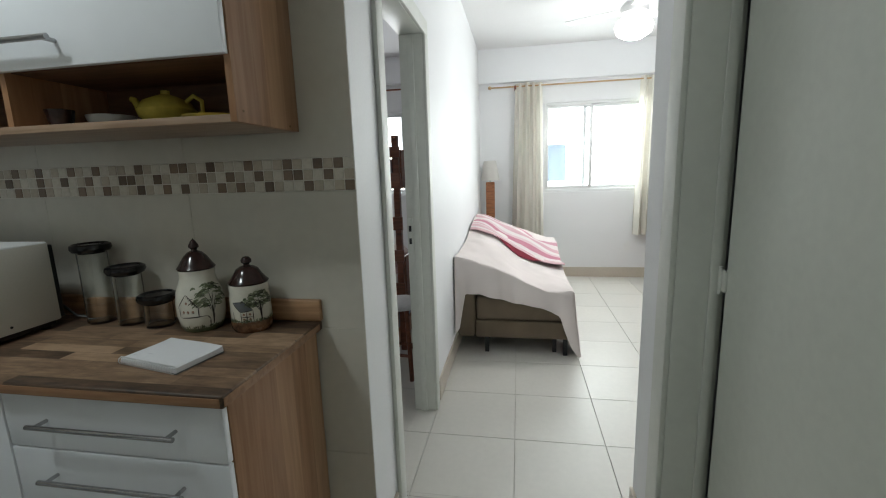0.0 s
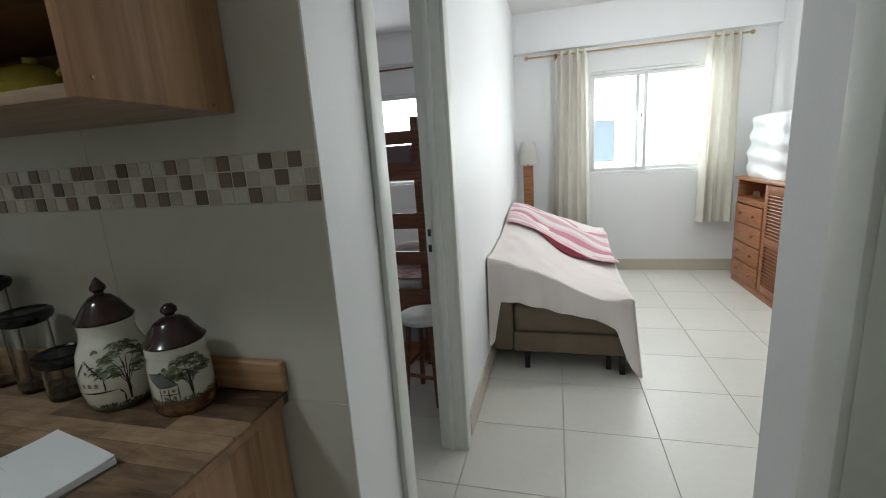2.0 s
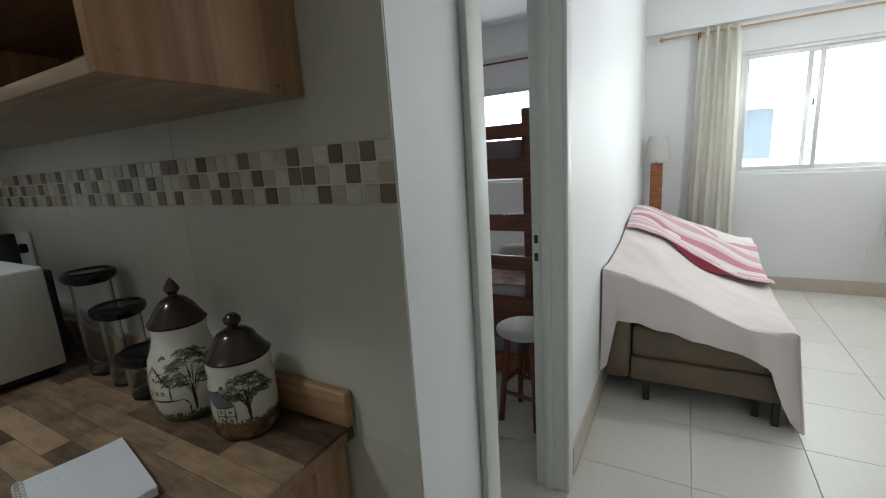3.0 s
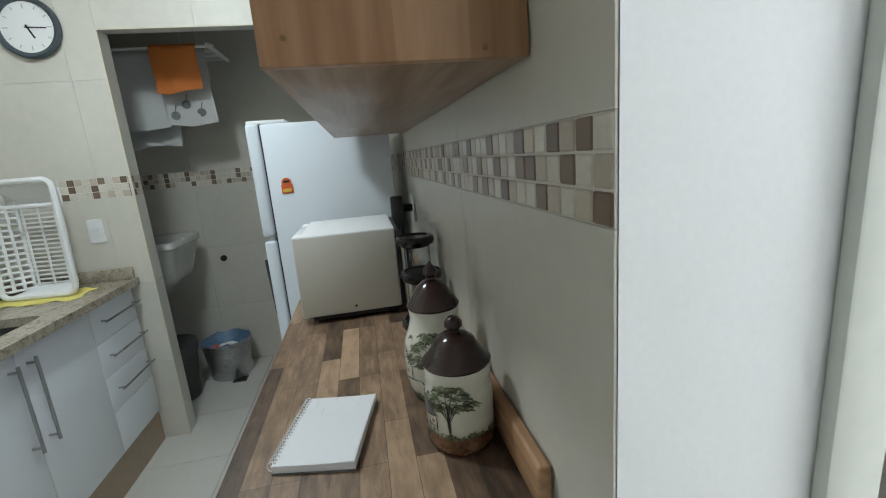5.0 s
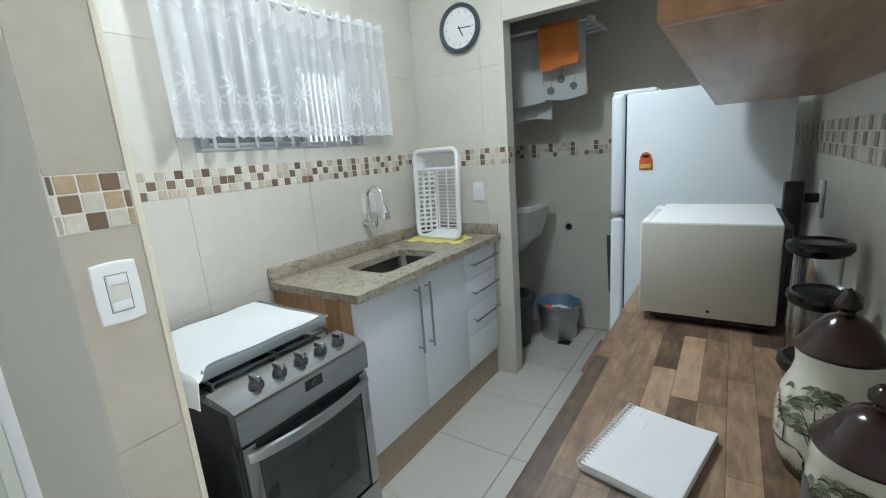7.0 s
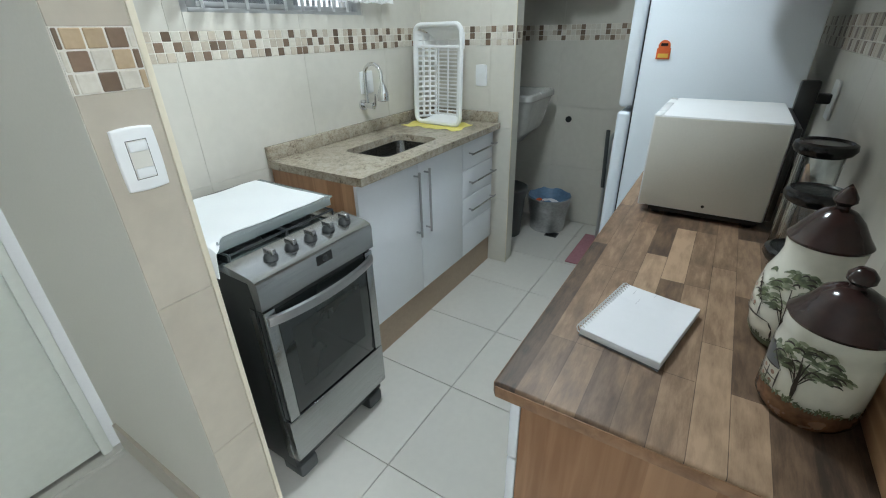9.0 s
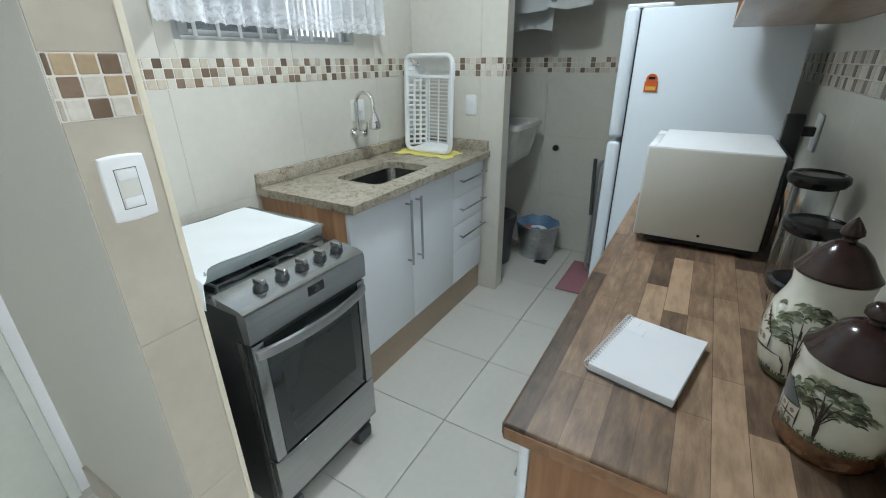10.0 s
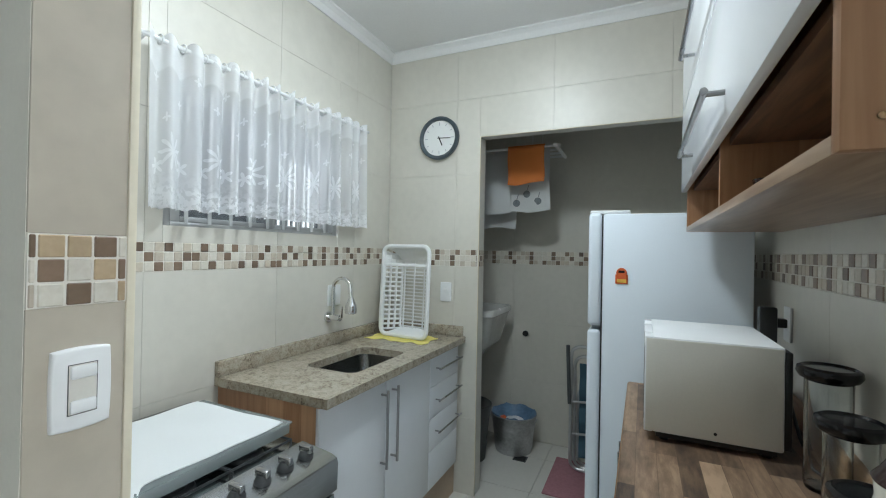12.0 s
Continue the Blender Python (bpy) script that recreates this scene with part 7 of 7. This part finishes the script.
# ---- wall and floor pieces ----
def mosaic(parent, axis, plane, face, start, end, rows=("", "", ""), pitch=0.0333, first=0.0, seed=1):
    """Three rows of small glazed tiles from start to end along the wall; rows: the shades from the top row down, then it goes on by chance."""
    rnd, way = random.Random(seed), 1 if end > start else -1
    cuts = [start] + ([start + way * first] if first else [])
    while (end - cuts[-1]) * way > pitch * 1.15:
        cuts.append(cuts[-1] + way * pitch)
    cuts.append(end)
    back, mid, zc = plane - face * 0.004, (start + end) / 2, (BAND0 + BAND1) / 2
    if axis == "x":
        piece("grout_strip", M_MGROUT, parent, (mid, back, zc), (abs(end - start), 0.006, BAND1 - BAND0), 0.0)
    else:
        piece("grout_strip", M_MGROUT, parent, (back, mid, zc), (0.006, abs(end - start), BAND1 - BAND0), 0.0)
    h = (BAND1 - BAND0) / 3
    for k in range(3):
        since = rnd.randint(0, 3)
        for i, (a, b) in enumerate(zip(cuts, cuts[1:])):
            shade = rows[k][i] if i < len(rows[k]) else "B" if since >= 4 or since >= 2 and rnd.random() < 0.5 else rnd.choice("WWG")
            since = 0 if shade == "B" else since + 1
            w, u, z = abs(b - a), (a + b) / 2, BAND1 - (k + 0.5) * h
            d = plane - face * 0.0035 + face * rnd.uniform(0, 0.0012)
            if axis == "x":
                piece("mosaic_tile", M_MOSAIC[shade], parent, (u, d, z), (w - 0.0028, 0.008, h - 0.0028))
            else:
                piece("mosaic_tile", M_MOSAIC[shade], parent, (d, u, z), (0.008, w - 0.0028, h - 0.0028))


def clad(parent, axis, plane, face, u0, u1, joints, rows, holes=(), material=None, gap=0.0010):
    """Large wall tiles between the joints, cut round holes (u0, u1, z0, z1)."""
    us = [u0] + sorted(j for j in joints if u0 + 0.01 < j < u1 - 0.01) + [u1]
    for a, b in zip(us, us[1:]):
        for z0, z1 in rows:
            bits = [(a, b, z0, z1)]
            for h in holes:
                nxt = []
                for p in bits:
                    if h[0] >= p[1] or h[1] <= p[0] or h[2] >= p[3] or h[3] <= p[2]:
                        nxt.append(p)
                        continue
                    x0, x1 = max(p[0], h[0]), min(p[1], h[1])
                    nxt += [q for q in ((p[0], x0, p[2], p[3]), (x1, p[1], p[2], p[3]), (x0, x1, p[2], h[2]), (x0, x1, h[3], p[3])) if q[1] - q[0] > 0.012 and q[3] - q[2] > 0.012]
                bits = nxt
            for p in bits:
                c, s = ((p[0] + p[1]) / 2, (p[2] + p[3]) / 2), (p[1] - p[0] - gap, p[3] - p[2] - gap)
                d = plane - face * SKIN / 2
                if axis == "x":
                    piece("wall_tile", material or M_TILE, parent, (c[0], d, c[1]), (s[0], SKIN, s[1]), 0.0006)
                else:
                    piece("wall_tile", material or M_TILE, parent, (d, c[0], c[1]), (SKIN, s[0], s[1]), 0.0006)


ROWS = [(0.002, 0.45), (0.45, 0.898), (0.898, BAND0), (BAND1, 1.887), (1.887, 2.333), (2.333, CEIL_K)]
clad(wall_kitchen_south, "x", KS, 1, CLOCK_X, -0.534, [-2.13, -1.56, -0.99], ROWS, [KW])
mosaic(wall_kitchen_south, "x", KS, 1, -0.534, CLOCK_X + 0.002, ("WBGWGBWWBGWG" + "WBWGBWGWBWBWBWGGWBWGWBWGWBWGBGWBWGBWG", "GWBWGWBGWWBG" + "BWBGWGBBGWGBWWGGBWGGBWBWGBWGBWGBWWGBG", "WGWBGWBWGBWG" + "GGWBGBWGWBWGGBWBWGBBWGWGBWBGBWGBWBGWB"), 0.0333, 0.0234, 2)
clad(wall_kitchen_north, "x", KN, -1, LAUND_X, -0.4255, [-2.71, -2.14, -1.57, -1.0], ROWS)
mosaic(wall_kitchen_north, "x", KN, -1, -0.4265, LAUND_X, ("WBGBWGBGWGBWWGBWGBBWWGBWGGWBWGB", "GWBWGBBWGBWGBWGBGWWGBWGBBWGWBGW", "BGWGBWWGBWGBGBWGWBWBWGBGWGBWGBW"), 0.0333, 0.0, 3)
clad(wall_arch, "y", CLOCK_X, 1, KS, KN, [0.09, 0.66, 1.23], ROWS, [(0.236, 9, -1, 2.105)])
mosaic(wall_arch, "y", CLOCK_X, 1, KS + 0.002, 0.228, seed=4)
clad(wall_arch, "x", 0.236, 1, -2.59, CLOCK_X, [], ROWS[:4] + [(1.887, 2.105)])
mosaic(wall_arch, "x", 0.236, 1, -2.588, CLOCK_X - 0.002, seed=5)
clad(wall_laundry, "y", LAUND_X, 1, KS, KN, [0.2, 0.77, 1.34], ROWS)
mosaic(wall_laundry, "y", LAUND_X, 1, KS, KN, seed=6)
clad(wall_kitchen_south, "x", KS, 1, LAUND_X, -2.59, [-2.9], ROWS)
clad(pillar, "x", 0.382, 1, -0.520, -0.40, [], [(0.002, 0.05), (0.05, 0.484), (0.484, 0.92), (0.92, BAND0), (BAND1, 1.83), (1.83, 2.22), (2.22, CEIL_K)], material=M_PTILE)
mosaic(pillar, "x", 0.383, 1, -0.401, -0.520, ("BSSBW", "WBWSB", "GWBWS"), 0.0322, 0.0095, 7)
tagged(part("edge_strip", bx(-0.534, -0.5205, 0.368, 0.384, 0, CEIL_K, bev=0.003), M_EDGE, pillar), "cream corner strip")
bm = bmesh.new()
box(bm, CLOCK_X - 0.006, CLOCK_X + 0.003, 0.2365, 0.2405, 0, 2.105, bev=0.001)
box(bm, CLOCK_X - 0.006, CLOCK_X + 0.003, 0.2405, KN, 2.1005, 2.1045, bev=0.001)
tagged(part("edge_strip", bm, M_EDGE, wall_arch), "cream corner strip")

TX, TY = 0.4535, 0.4625
rooms = [(LAUND_X, HALL_E, KS, KN), (-0.40, HALL_E, -0.45, KS), (-0.54, HALL_E, KN, HALL_END), (-0.54, LIV_E, HALL_END, FAR), (-3.5, -0.54, 1.69, FAR)]
for r in rooms:
    for i in range(-9, 6):
        for j in range(-3, 13):
            x0, x1, y0, y1 = 0.04 + i * TX, 0.04 + (i + 1) * TX, 0.52 + j * TY, 0.52 + (j + 1) * TY
            x0, x1, y0, y1 = max(x0, r[0]), min(x1, r[1]), max(y0, r[2]), min(y1, r[3])
            if x1 - x0 > 0.012 and y1 - y0 > 0.012:
                gx0, gx1 = 0.0015 * (x0 > r[0] + 1e-6), 0.0015 * (x1 < r[1] - 1e-6)
                gy0, gy1 = 0.0015 * (y0 > r[2] + 1e-6), 0.0015 * (y1 < r[3] - 1e-6)
                piece("floor_tile", M_FTILE, floor, ((x0 + gx0 + x1 - gx1) / 2, (y0 + gy0 + y1 - gy1) / 2, -0.005), (x1 - x0 - gx0 - gx1, y1 - y0 - gy0 - gy1, 0.010), 0.001)
